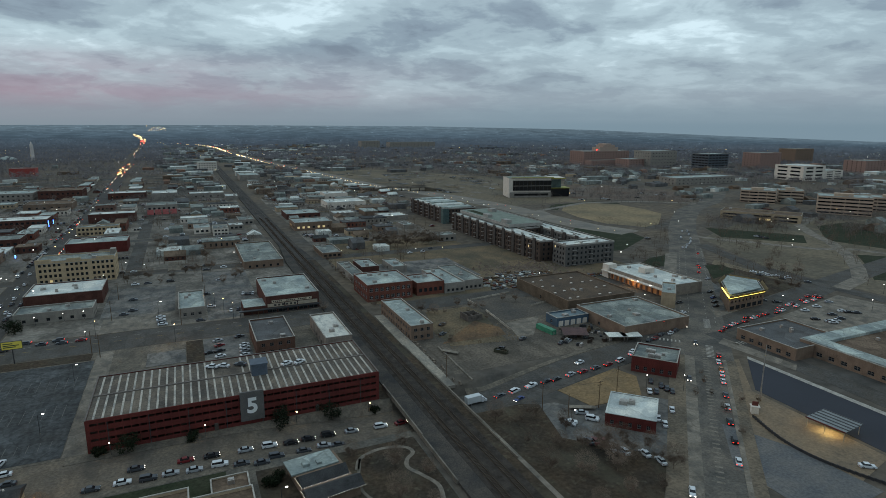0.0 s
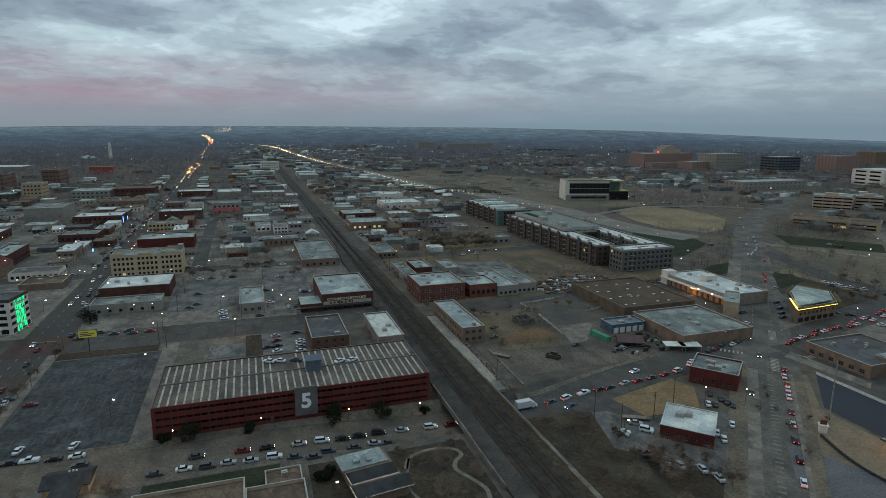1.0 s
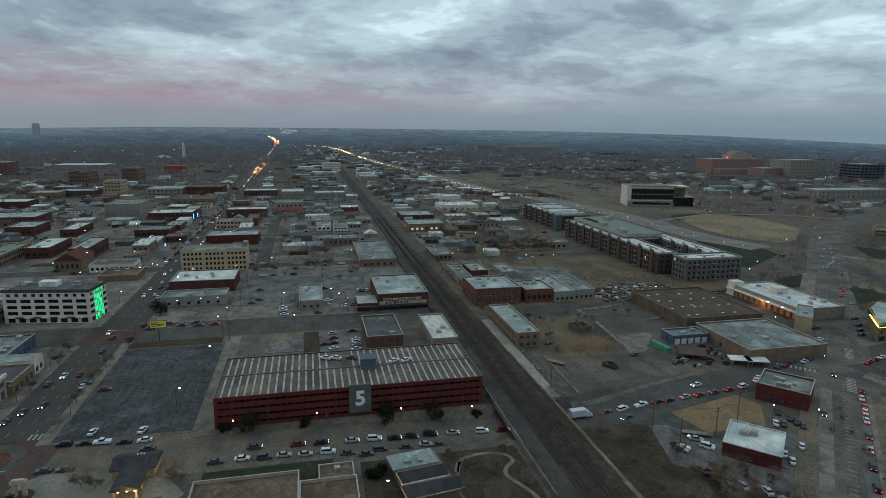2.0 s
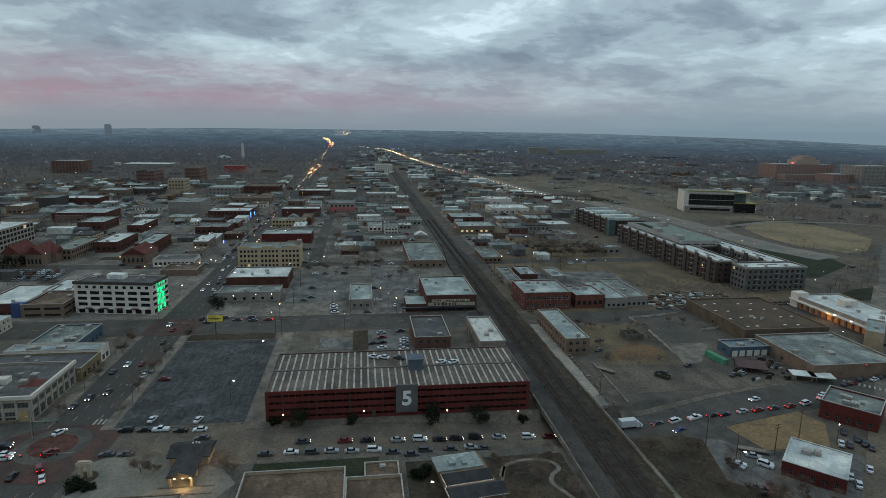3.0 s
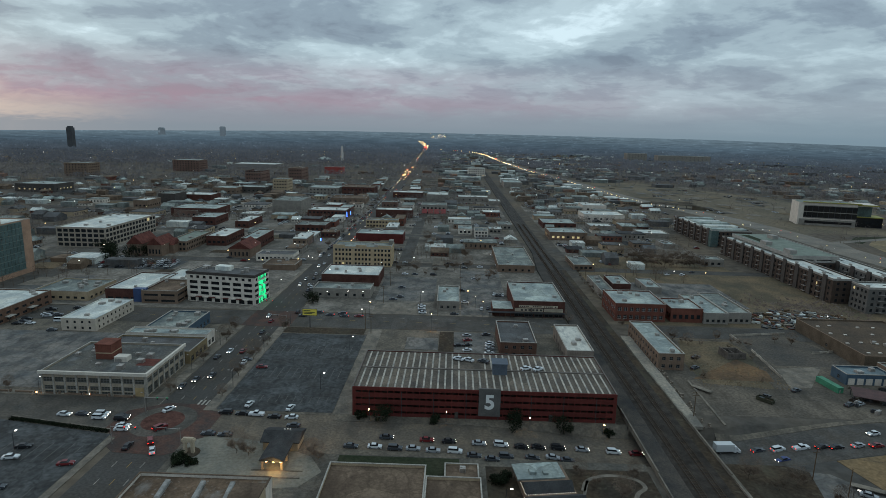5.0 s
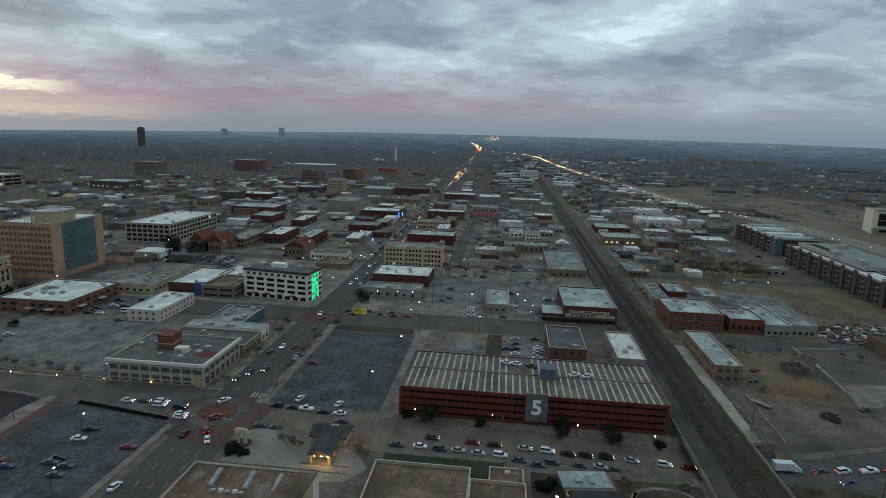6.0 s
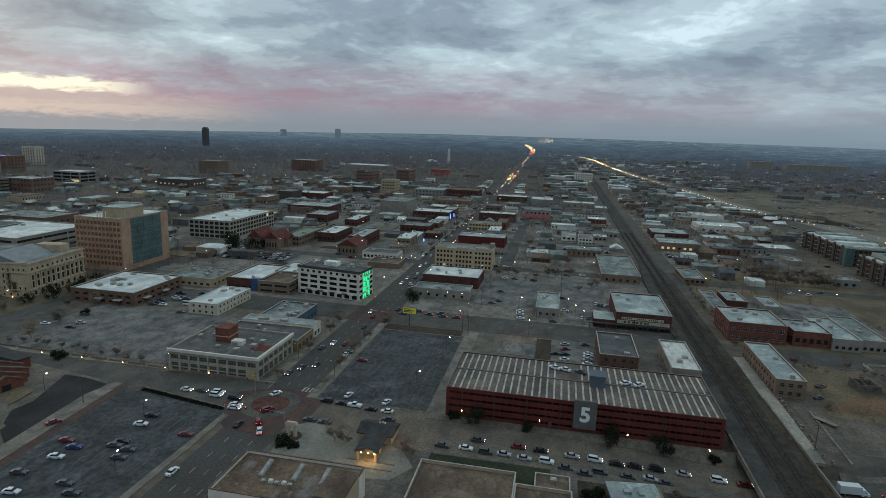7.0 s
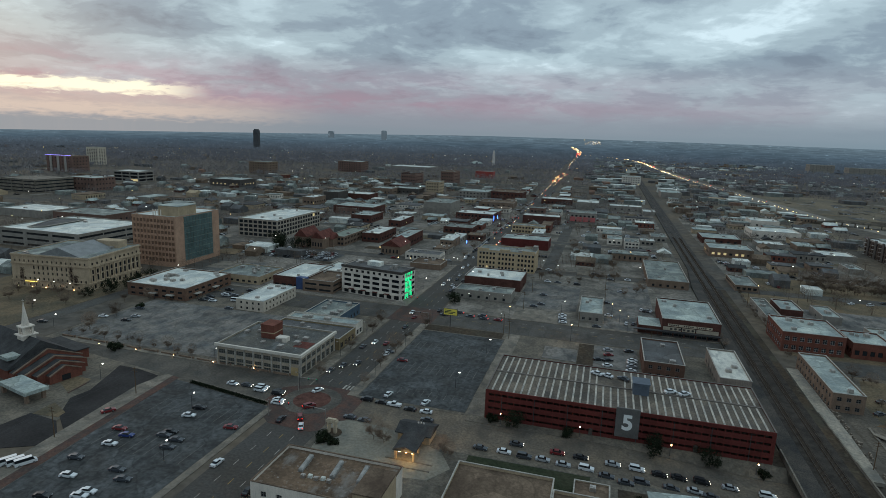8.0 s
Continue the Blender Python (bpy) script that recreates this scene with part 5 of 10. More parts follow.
def shop_with_sign():
    w, d = 28.5, 43
    ob = building("furniture_shop", "dark furniture warehouse with a long white sign", 69, 121, w, d, 8.8, DARK_BRICK, ROOF_PALE, front=[(0.3, 2.8, columns(w, 5, 4.8)), (4.0, 5.4, columns(w, 8, 2.0))], right=storeys(d, 2, 9, 1.4, 1.5, 1.2, 3.8), units=3)
    add_box(ob, "sign_board", mat("sign_cream", (0.5, 0.46, 0.38), 0.8, 0.2), 3.0, 24.5, -0.25, -0.05, 5.7, 6.9, "cream shop sign board")
    for i in range(20):
        if i in (5, 6, 12, 18):
            continue
        add_box(ob, "lettering_bar", DARK_WALL, 3.6 + i * 1.02, 4.3 + i * 1.02, -0.31, -0.25, 6.0, 6.65)
    for x0, x1 in ((0.8, 9.6), (10.2, 16.4), (17.0, 27.6)):
        add_box(ob, "cream_panel", mat("canopy_cream", (0.40, 0.37, 0.31), 0.8, 0.2), x0, x1, -0.16, -0.02, 3.3, 5.2, "cream wall panel")
    for i in range(6):
        add_box(ob, "lettering_bar", DARK_WALL, 4.2 + i * 2.1, 5.4 + i * 2.1, -0.22, -0.16, 3.7, 4.8)
    add_box(ob, "canopy", DARK_STEEL, -14, w - 0.2, -2.4, -0.02, 2.7, 3.1, "long dark street canopy")
    for i in range(8):
        add_box(ob, "canopy_post", DARK_STEEL, -13.6 + i * 5.9, -13.4 + i * 5.9, -2.3, -2.1, 0.1, 2.7)
    add_box(ob, "annex", DARK_BRICK, -11.5, -0.05, 0.4, 16, 0.1, 4.4, "low side annex")
    add_box(ob, "annex_roof", ROOF_PALE, -11.3, -0.1, 0.6, 15.8, 4.4, 4.5, "patched pale annex roof")


shop_with_sign()
APT_DARK = mat("apartment_brick", (0.082, 0.066, 0.059), 0.9, 0.25, 0.3, 3.0, streak=0.3)
APT_PALE = mat("apartment_band", (0.30, 0.31, 0.31), 0.8, 0.2, 0.3, 3.0)
APT_BAY = mat("apartment_bay", (0.070, 0.064, 0.062), 0.8, 0.2, 0.3, 3.0)
APT_GREY = mat("apartment_panel", (0.115, 0.120, 0.122), 0.8, 0.2, 0.3, 3.0)


def apartment_wing(label, x0, x1, y0, y1, wall, cols, side_cols):
    w, d = x1 - x0, y1 - y0
    h = 15.2
    ob = building("apartment_block", label, x0, y0, w, d, h, wall, ROOF_WHITE, front=storeys(w, 4, cols, 1.7, 1.8, 1.2, 3.6), left=storeys(d, 4, side_cols, 1.7, 1.8, 1.2, 3.6), units=0, parapet=0.9, frame_mat=FRAME_PALE)
    along = d > w
    n = max(2, round(max(w, d) / 16))
    # roof slots are low raised strips, their depth given by dark colour
    for i in range(1, n, 3):
        f = (i + 0.5) / n
        cx, cy = (w * 0.62, d * f) if along else (w * f, d * 0.62)
        a, b = (0.5, 7.0) if along else (7.0, 0.5)
        add_box(ob, "plant_well", ROOF_DARK, cx - a, cx + a, cy - b, cy + b, h + 0.02, h + 0.3, "dark strip standing in for a roof slot")
    for i in range(n):
        f = (i + 0.2) / n
        cx, cy = (w * 0.35, d * f) if along else (w * f, d * 0.35)
        rooftop_unit(ob, cx, cy, h, 1.8, 1.5, 1.2)
    add_box(ob, "top_band", APT_PALE, -0.12, w + 0.12, -0.14, 0.0, h - 0.2, h + 0.9, "pale top band")
    add_box(ob, "top_band", APT_PALE, -0.14, 0.0, 0.0, d, h - 0.2, h + 0.9, "pale top band")
    for i in range(n):
        f = (i + 0.5) / n
        if along:
            add_box(ob, "stair_bay", APT_BAY, -0.7, 0.0, d * f - 2, d * f + 2, 0, h + 1.8)
        for k in range(4):
            if along:
                add_box(ob, "balcony", STEEL, -1.5, 0.0, d * f + 3, d * f + 6.5, 0.9 + k * 3.6, 1.1 + k * 3.6)
            else:
                add_box(ob, "balcony", STEEL, w * f - 1.8, w * f + 1.8, -1.4, 0.0, 0.9 + k * 3.6, 1.1 + k * 3.6)
    return ob


def court_roof():
    """The raised green-grey roof over the link between the apartment wings."""
    ob = thing("roof_terrace", 281, 227, 16.2, 0, "green-grey raised roof terrace with a pale edge", "roof")
    w, d = 33.5, 95.0
    mb = MB()
    mb.box(0, w, 0, d, 0, 2.6)
    part("terrace_wall", mb, APT_PALE, ob)
    mb = MB()
    mb.box(0.8, w - 0.8, 0.8, d - 0.8, 2.6, 2.66)
    part("terrace_floor", mb, ROOF_GREEN, ob)
    mb = MB()
    mb.box(4, 11, 50, 88, 2.66, 2.72)
    part("terrace_lawn", mb, GREEN_LAWN, ob, "strip of green planting")
    for x0, y0 in ((1, 6), (1, 40), (22, 70)):
        mb = MB()
        mb.box(x0, x0 + 5, y0, y0 + 9, 2.66, 5.4)
        part("roof_house", mb, APT_PALE, ob)


court_roof()
apartment_wing("long dark brick apartment wing with a white roof", 273.5, 289, 168, 324, APT_DARK, 3, 36)
apartment_wing("grey apartment wing with balconies and a white roof", 281.8, 325.5, 147.5, 163.3, APT_GREY, 11, 4)
apartment_wing("long grey apartment wing round a dark court", 309.5, 325.5, 163.5, 326, APT_GREY, 3, 34)
apartment_wing("low link block of apartments", 289.2, 309.3, 222, 324, APT_DARK, 4, 16)
brick_block = apartment_wing("brick apartment block with balconies and a stepped white roof", 278, 315, 355, 450, APT_DARK, 9, 24)
for k in range(5):
    add_box(brick_block, "roof_step", ROOF_WHITE if k % 2 else ROOF_PALE, 2 + k * 1.5, 35, 6 + k * 18, 16 + k * 18, 15.25, 16.6 + 0.4 * (k % 3), "raised pale roof block")
add_box(brick_block, "glass_corner", GLASS_TEAL, -0.8, 6, -0.8, 5, 0.2, 15.6, "teal glass corner")


def glass_office():
    ob = building("office_building", "white office with dark glass floors and a yellow roof edge", 457, 529, 62, 34, 27, WHITE_WALL, ROOF_GREEN, -16, front=None, left=None, units=3)
    add_box(ob, "glass_front", GLASS_DARK, 6, 62.4, -0.4, 0.0, 9.5, 24.0, "black glass front")
    for z in (9.0, 16.0, 23.6):
        add_box(ob, "floor_band", GREY_WALL, 6, 62.6, -0.7, -0.4, z, z + 0.8)
    for i in range(9):
        add_box(ob, "mullion", DARK_STEEL, 9 + i * 6, 9.3 + i * 6, -0.6, -0.4, 9.8, 23.6)
    add_box(ob, "podium", GREY_WALL, 2, 62, -1.2, 0.0, 0, 7.5, "grey podium storey")
    add_box(ob, "podium_window_band", GLASS_DARK, 8, 58, -1.35, -1.2, 2.6, 5.6)
    add_box(ob, "yellow_edge", mat("yellow_edge", (0.30, 0.30, 0.05), 0.6, 0.2), 4, 66, -1.8, 0.6, 27.8, 28.6, "yellow roof edge")
    add_box(ob, "link_storeys", GLASS_TEAL, 62.1, 80, 8, 30, 12.9, 25.4, "recessed blue-grey glass storeys")
    add_box(ob, "roof_canopy", WHITE_WALL, 62.1, 84, 0.8, 31, 25.5, 27.4, "overhanging white roof canopy")
    add_box(ob, "yellow_edge", mat("yellow_edge", (0.30, 0.30, 0.05), 0.6, 0.2), 62.1, 84.3, 0.2, 0.7, 26.2, 27.6, "yellow roof edge")
    add_box(ob, "low_wing", GLASS_DARK, 62, 92, 6, 30, 0, 12)
    add_box(ob, "low_wing_edge", mat("yellow_edge", (0.30, 0.30, 0.05), 0.6, 0.2), 62, 93, 5, 30, 12, 12.8, "yellow roof edge")


glass_office()


def lit_bay_building():
    w, d, h = 30, 55, 6.2
    ob = building("restaurant", "long white building with a row of orange-lit bays", 291, 60, w, d, h, mat("dull_stucco", (0.27, 0.25, 0.225), 0.9, 0.2, 0.3, 2.0, streak=0.4), ROOF_WHITE, front=None, left=[(0.2, 3.9, columns(d, 11, 3.2))], units=6, glass=plain("amber_lit_glass", (0.45, 0.19, 0.07), 0.5, 0.0, 0.12), bars=3)
    for i in range(12):
        add_box(ob, "bay_pier", ORANGE_BRICK, -0.6, 0.0, 0.3 + i * 4.6, 1.3 + i * 4.6, 0, 4.4)
    add_box(ob, "canopy", WHITE_WALL, -2.6, 0.0, -0.4, d + 0.4, 4.3, 4.9, "white canopy over the bays")
    for y in (9, 20):
        add_box(ob, "flood_lamp", LAMP_WHITE, -2.8, -2.2, y, y + 0.7, 5.0, 5.3)
    add_box(ob, "roof_house", WHITE_WALL, 12, 20, 30, 36, h, h + 3.4)
    add_box(ob, "end_tower", WHITE_WALL, -1, 6, 50, 56, 0, 9.0)
    ob = building("shop_building", "tall beige sign wall at the end of a shop", 274.5, 46, 7.5, 24, 8.2, BEIGE, ROOF_PALE, turn=-45, units=1)


lit_bay_building()


def glowing_shop():
    pts = [(0, 0), (30, 2), (44, 17), (37, 33), (21, 24)]
    ob = building("shop_building", "tan shop under a sharp roof edge lit bright yellow", 302.5, 24.5, 0, 0, 8.2, TAN_BRICK, ROOF_PALE, plan=pts, front=[[(0.6, 2.9, columns(30.0, 6, 3.6)), (4.6, 6.0, columns(30.0, 9, 1.2))]], units=2)
    for a, b in zip(pts, pts[1:] + pts[:1]):
        mb = MB()
        u = Vector((b[0] - a[0], b[1] - a[1])).normalized()
        n = Vector((u.y, -u.x))
        mb.poly([(a[0] + n.x * 0.1, a[1] + n.y * 0.1, 6.6), (b[0] + n.x * 0.1, b[1] + n.y * 0.1, 6.6), (b[0] + n.x * 2.4, b[1] + n.y * 1.7, 9.6), (a[0] + n.x * 2.4, a[1] + n.y * 1.7, 9.6)])
        part("sloping_fascia", mb, mat("ochre_fascia", (0.17, 0.13, 0.06), 0.7, 0.25), ob, "sloping ochre fascia")
    for (ax, ay), (bx, by), z in (((-1.4, -1.5), (29, 0.6), 8.2), ((-1.6, -1.0), (12, 15.5), 8.6), ((1.6, 0.6), (14.6, 15.0), 9.8)):
        mb = MB()
        mb.limb((ax, ay, z), (bx, by, z), 0.10 if z < 8.5 else 0.34, 0.10 if z < 8.5 else 0.34, 4)
        part("light_strip", mb, LED_YELLOW, ob, "glowing yellow light strip")
    mb = MB()
    mb.prism([(0, 0), (28, 3), (41, 16), (34, 31), (20, 22)], 9.7, 10.1, 0, None, True)
    part("upper_roof", mb, ROOF_PALE, ob)


glowing_shop()


def low_halls():
    ob = building("hall", "low beige hall with a brown gravel roof and pale edge", 0, -62, 28.2, 24.5, 3.6, BEIGE, ROOF_BROWN, front=None, units=0, parapet=0.9)
    ob = building("hall", "lower hall wing with a brown roof and pale edge", 28.4, -64, 15.6, 21.0, 3.6, BEIGE, ROOF_BROWN, units=0, parapet=0.9)
    ob = building("hall", "small square hall with a tan roof", 33.6, -42.6, 10, 8.4, 3.0, BEIGE, ROOF_BROWN, units=1, parapet=0.4)
    ob = building("warehouse", "white-walled building with a brown flat roof", -48, -72, 35.5, 19.5, 7.9, WHITE_WALL, mat("stained_brown_roof", (0.155, 0.115, 0.085), 0.95, 0.35, 0.09, 0.9, tint=(0.085, 0.058, 0.040), blot=((0.25, 0.235, 0.215), 0.02, 0.2)), front=storeys(35.5, 2, 7, 1.6, 1.6, 1.2, 3.6), right=None, left=storeys(19.5, 2, 4, 1.6, 1.6, 1.2, 3.6), units=0, parapet=0.9, coping=ROOF_BROWN)
    for x in (9.4, 18.8, 26.6):
        mb = MB()
        mb.prism([(x - 0.4, 9.0), (x + 0.9, 9.0), (x + 0.2, 16.8), (x - 1.1, 16.8)], 7.9, 8.7)
        mb.prism([(x - 0.2, 9.2), (x + 0.7, 9.2), (x + 0.0, 16.6), (x - 0.9, 16.6)], 8.7, 8.85)
        part("skylight", mb, mat("old_skylight", (0.30, 0.32, 0.33), 0.7, 0.35, 0.5, 2.0), ob, "long weathered skylight")
    for i in range(5):
        rooftop_unit(ob, 11.5 + i * 1.9, 7.2 + 0.5 * (i % 2), 7.9, 1.2, 1.0, 0.8, ROOF_WHITE if i % 2 else STEEL)
    add_box(ob, "stair_house", BEIGE, 28.6, 35.9, 1.2, 13.2, 0, 10.4, "beige stair block")
    add_box(ob, "stair_house_roof", ROOF_BROWN, 28.4, 36.1, 1.0, 13.4, 10.4, 10.8)
    add_box(ob, "wall_lamp", LAMP_WARM, -0.5, -0.1, 3.4, 4.0, 5.0, 5.5, "warm wall lamp")


low_halls()


def school():
    ob = building("school_building", "low brick building with a pale roof walk along its edges", 283, -140, 125, 110, 5.6, TAN_BRICK, ROOF_BROWN, left=[(1.0, 2.8, columns(110, 20, 2.6))], units=6, parapet=0.8)
    add_box(ob, "roof_walk", ROOF_PALE, 0.4, 8, 0.4, 109.6, 5.62, 6.9, "pale roof walk")
    add_box(ob, "roof_walk", ROOF_PALE, 8, 100, 102, 109.6, 5.62, 6.9, "pale roof walk")


school()
building("school_building", "low tan brick wing with a dark flat roof", 271, -37, 34, 30, 5.0, TAN_BRICK, ROOF_DARK, left=[(1.0, 2.8, columns(30, 6, 2.2))], plan=None, units=4)


def gabled_hall():
    """An old stone hall with steep red gables."""
    ob = thing("gabled_hall", -220, 246, 0, 0, "old tan stone hall with steep red roofs", "building")
    for x0, x1, y0, y1, z, rz in ((0, 12, 4, 28, 9, 15.5), (17, 28, 2, 26, 9, 14.5), (-3, 31.5, 14, 26, 7, 12)):
        mb = MB()
        mb.box(x0, x1, y0, y1, 0, z)
        xm = (x0 + x1) / 2
        part("wall", mb, TAN_BRICK, ob)
        mb = MB()
        gable(mb, x0 - 0.4, x1 + 0.4, y0 - 0.4, y1 + 0.4, z, rz, x1 - x0 > 30)
        part("roof", mb, ROOF_RED, ob)
        for i in range(4):
            if x1 - x0 < 30:
                add_box(ob, "window", GLASS, x0 + 1.2 + i * 2.5, x0 + 2.4 + i * 2.5, y0 - 0.05, y0 + 0.05, 2, 5.5)
    FOOTPRINTS.append((-208, 262, 34))
    ob = thing("gabled_hall", -141, 252, 0, 0, "tan stone church with a red gable roof", "building")
    mb = MB()
    mb.box(0, 17, 0, 26, 0, 7)
    part("wall", mb, TAN_BRICK, ob)
    mb = MB()
    gable(mb, -0.5, 17.5, -0.5, 26.5, 7, 12.5, False)
    part("roof", mb, ROOF_RED, ob)
    for i in range(5):
        add_box(ob, "window", GLASS, 1.4 + i * 3.1, 2.6 + i * 3.1, -0.05, 0.05, 1.5, 4.5)
    FOOTPRINTS.append((-132, 265, 17))


gabled_hall()


# ---- the town further off ----
# pinkish brick, paled further in its base colour for distance haze
ROSE_BRICK = mat("rose_brick", (0.285, 0.205, 0.190), 0.9, 0.2)
PALE_ROSE = mat("pale_rose_brick", (0.36, 0.30, 0.27), 0.9, 0.2)
# red brick with haze put into its base colour as a muted tone
HAZED_BRICK = mat("hazed_brick", (0.180, 0.122, 0.108), 0.9, 0.25, 0.05, 0.6, streak=0.3)
simple("shop_building", "dark red shop with a white roof and blue neon", -132.7, -88.6, 467.7, 497.7, 9.5, DARK_BRICK, ROOF_WHITE, 2, 10, ww=2.40, wh=2.00, first=1.33, rise=4.75)
simple("shop_building", "low brown shop with a grey roof", -123.3, -93.2, 379.9, 405.9, 6.1, DARK_BRICK, ROOF_GREY, 1, 6, ww=2.40, wh=2.00, first=1.71, rise=6.10)
simple("office_building", "pale two-storey offices with a grey roof", -195.1, -147.3, 720.1, 765.1, 10.3, GREY_WALL, ROOF_PALE, 2, 8, ww=2.40, wh=2.00, first=1.44, rise=5.15)
simple("warehouse", "dark red brick block with a brown roof", -140.7, -90.9, 716.3, 761.3, 12.9, DARK_BRICK, ROOF_BROWN, 2, 8, ww=2.40, wh=2.00, first=1.81, rise=6.45)
simple("shop_building", "tan shop with a wide brown roof", -137.9, -89.1, 617.3, 652.3, 6.9, TAN_BRICK, ROOF_BROWN, 1, 6, ww=2.40, wh=2.00, first=1.93, rise=6.90)
simple("shop_building", "dark brick shop with a white roof edge", -57.7, -14.9, 491.8, 513.8, 8.6, DARK_BRICK, ROOF_WHITE, 2, 0, ww=1.00, wh=2.00, first=1.20, rise=4.30)
simple("shop_building", "ivory shop building with small windows", -57.9, -24.1, 414.7, 428.7, 7.7, IVORY, ROOF_GREY, 2, 10, ww=1.99, wh=1.93, first=1.08, rise=3.85)
simple("shop_building", "dark red windowless shop with a pale roof", -53.7, -11.1, 327.9, 353.9, 8.2, RED_PANEL, ROOF_PALE, 1, 0, ww=1.00, wh=2.00, first=2.30, rise=8.20)
simple("shop_building", "dark brick shop with a white roof edge", -60.2, -14.3, 706.4, 736.4, 7.7, DARK_BRICK, ROOF_WHITE, 1, 7, ww=2.40, wh=2.00, first=2.16, rise=7.70)
simple("shop_building", "small red brick shop", -61.6, -41.9, 584.1, 606.1, 6.7, HAZED_BRICK, ROOF_GREY, 1, 4, ww=2.40, wh=2.00, first=1.88, rise=6.70)
simple("shop_building", "grey shop building lit red at the front", -6.0, 25.4, 522.0, 552.0, 11.8, GREY_WALL, ROOF_GREY, 2, 6, ww=2.40, wh=2.00, first=1.65, rise=5.90)
simple("warehouse", "low shed with a white roof", -5.9, 25.4, 672.1, 712.1, 9.2, GREY_WALL, ROOF_WHITE, 1, 0, ww=1.00, wh=2.00, first=2.58, rise=9.20)
simple("warehouse", "long low shed with a white roof", 40.4, 84.9, 675.5, 701.5, 6.7, GREY_WALL, ROOF_WHITE, 1, 4, ww=2.40, wh=2.00, first=1.88, rise=6.70)
simple("warehouse", "low shed with a white roof", 84.6, 100.9, 642.2, 672.2, 4.9, GREY_WALL, ROOF_WHITE, 1, 0, ww=1.00, wh=2.00, first=1.37, rise=4.90)
simple("house", "white house with a pale roof", 39.3, 53.5, 388.1, 410.1, 5.2, WHITE_WALL, ROOF_PALE, 1, 3, ww=2.40, wh=2.00, first=1.46, rise=5.20)
simple("house", "white house with dark windows", 55.2, 68.5, 371.9, 393.9, 6.2, WHITE_WALL, ROOF_GREY, 2, 4, ww=1.95, wh=1.55, first=0.87, rise=3.10)
simple("house", "low house with a white roof", 70.7, 84.1, 398.7, 416.7, 4.1, GREY_WALL, ROOF_WHITE, 1, 3, ww=2.40, wh=2.00, first=1.15, rise=4.10)
simple("house", "low house with a grey roof", 81.9, 97.2, 424.3, 450.3, 4.9, GREY_WALL, ROOF_GREY, 1, 3, ww=2.40, wh=2.00, first=1.37, rise=4.90)
simple("office_building", "white four-storey office with rows of windows", 65.7, 105.8, 1200.4, 1240.4, 18.6, WHITE_WALL, ROOF_PALE, 4, 7, ww=2.40, wh=2.00, first=1.30, rise=4.65)
simple("warehouse", "low warehouse with a pale roof", 128.7, 163.6, 926.3, 986.3, 9.7, GREY_WALL, ROOF_PALE, 1, 0, ww=1.00, wh=2.00, first=2.72, rise=9.70)
simple("shop_building", "red fronted shop with a blue-grey roof", 132.2, 168.4, 441.1, 477.1, 5.7, DARK_BRICK, ROOF_PALE, 1, 5, ww=2.40, wh=2.00, first=1.60, rise=5.70)
simple("shop_building", "tan shop with lit windows", 128.1, 164.6, 369.4, 399.4, 7.4, TAN_BRICK, ROOF_PALE, 1, 7, ww=2.40, wh=2.00, first=2.07, rise=7.40, lit=0.5)
simple("warehouse", "white warehouse with a white roof", 190.7, 238.9, 504.5, 540.5, 7.7, WHITE_WALL, ROOF_WHITE, 1, 6, ww=2.40, wh=2.00, first=2.16, rise=7.70)
simple("warehouse", "small white warehouse among low town blocks", 208.7, 240.6, 597.6, 627.6, 7.9, WHITE_WALL, ROOF_WHITE, 1, 3, ww=2.40, wh=2.00, first=2.21, rise=7.90)
simple("shed", "low white roofed shed", 183.5, 208.6, 442.0, 464.0, 3.6, GREY_WALL, ROOF_WHITE, 1, 0, ww=1.00, wh=1.80, first=1.01, rise=3.60)
simple("shed", "white roofed open shelter", 224.7, 254.1, 397.3, 423.3, 4.2, GREY_WALL, ROOF_WHITE, 1, 0, ww=1.00, wh=2.00, first=1.18, rise=4.20)
simple("shed", "small shed with a pale roof", 228.1, 239.2, 339.3, 361.3, 3.8, GREY_WALL, ROOF_PALE, 1, 0, ww=1.00, wh=1.90, first=1.06, rise=3.80)
simple("shop_building", "tan shop with a grey patched roof", 126.5, 141.6, 241.8, 275.8, 3.6, TAN_BRICK, ROOF_GREY, 1, 4, ww=2.23, wh=1.80, first=1.01, rise=3.60)
simple("house", "small grey house among low town blocks", 233.6, 251.2, 267.6, 281.6, 5.3, GREY_WALL, ROOF_GREY, 1, 3, ww=2.40, wh=2.00, first=1.48, rise=5.30)
simple("school_building", "brick building with a green roof", -197.7, -181.8, 268.3, 320.3, 7.9, TAN_BRICK, ROOF_GREEN, 2, 5, ww=1.87, wh=1.98, first=1.11, rise=3.95)
simple("warehouse", "dark brick hall with a white roof", -177.3, -160.1, 296.2, 340.2, 7.9, DARK_BRICK, ROOF_WHITE, 1, 4, ww=2.40, wh=2.00, first=2.21, rise=7.90)
simple("warehouse", "brick shop with a grey metal roof", -142.4, -129.0, 282.5, 328.5, 9.2, DARK_BRICK, ROOF_PALE, 1, 3, ww=2.40, wh=2.00, first=2.58, rise=9.20)
simple("warehouse", "dark brick shop with a white roof", -186.9, -173.4, 388.8, 432.8, 6.6, DARK_BRICK, ROOF_WHITE, 1, 2, ww=2.40, wh=2.00, first=1.85, rise=6.60)
simple("warehouse", "dark brick shop with a pale roof", -236.1, -212.3, 401.4, 437.4, 7.8, DARK_BRICK, ROOF_PALE, 1, 4, ww=2.40, wh=2.00, first=2.18, rise=7.80)
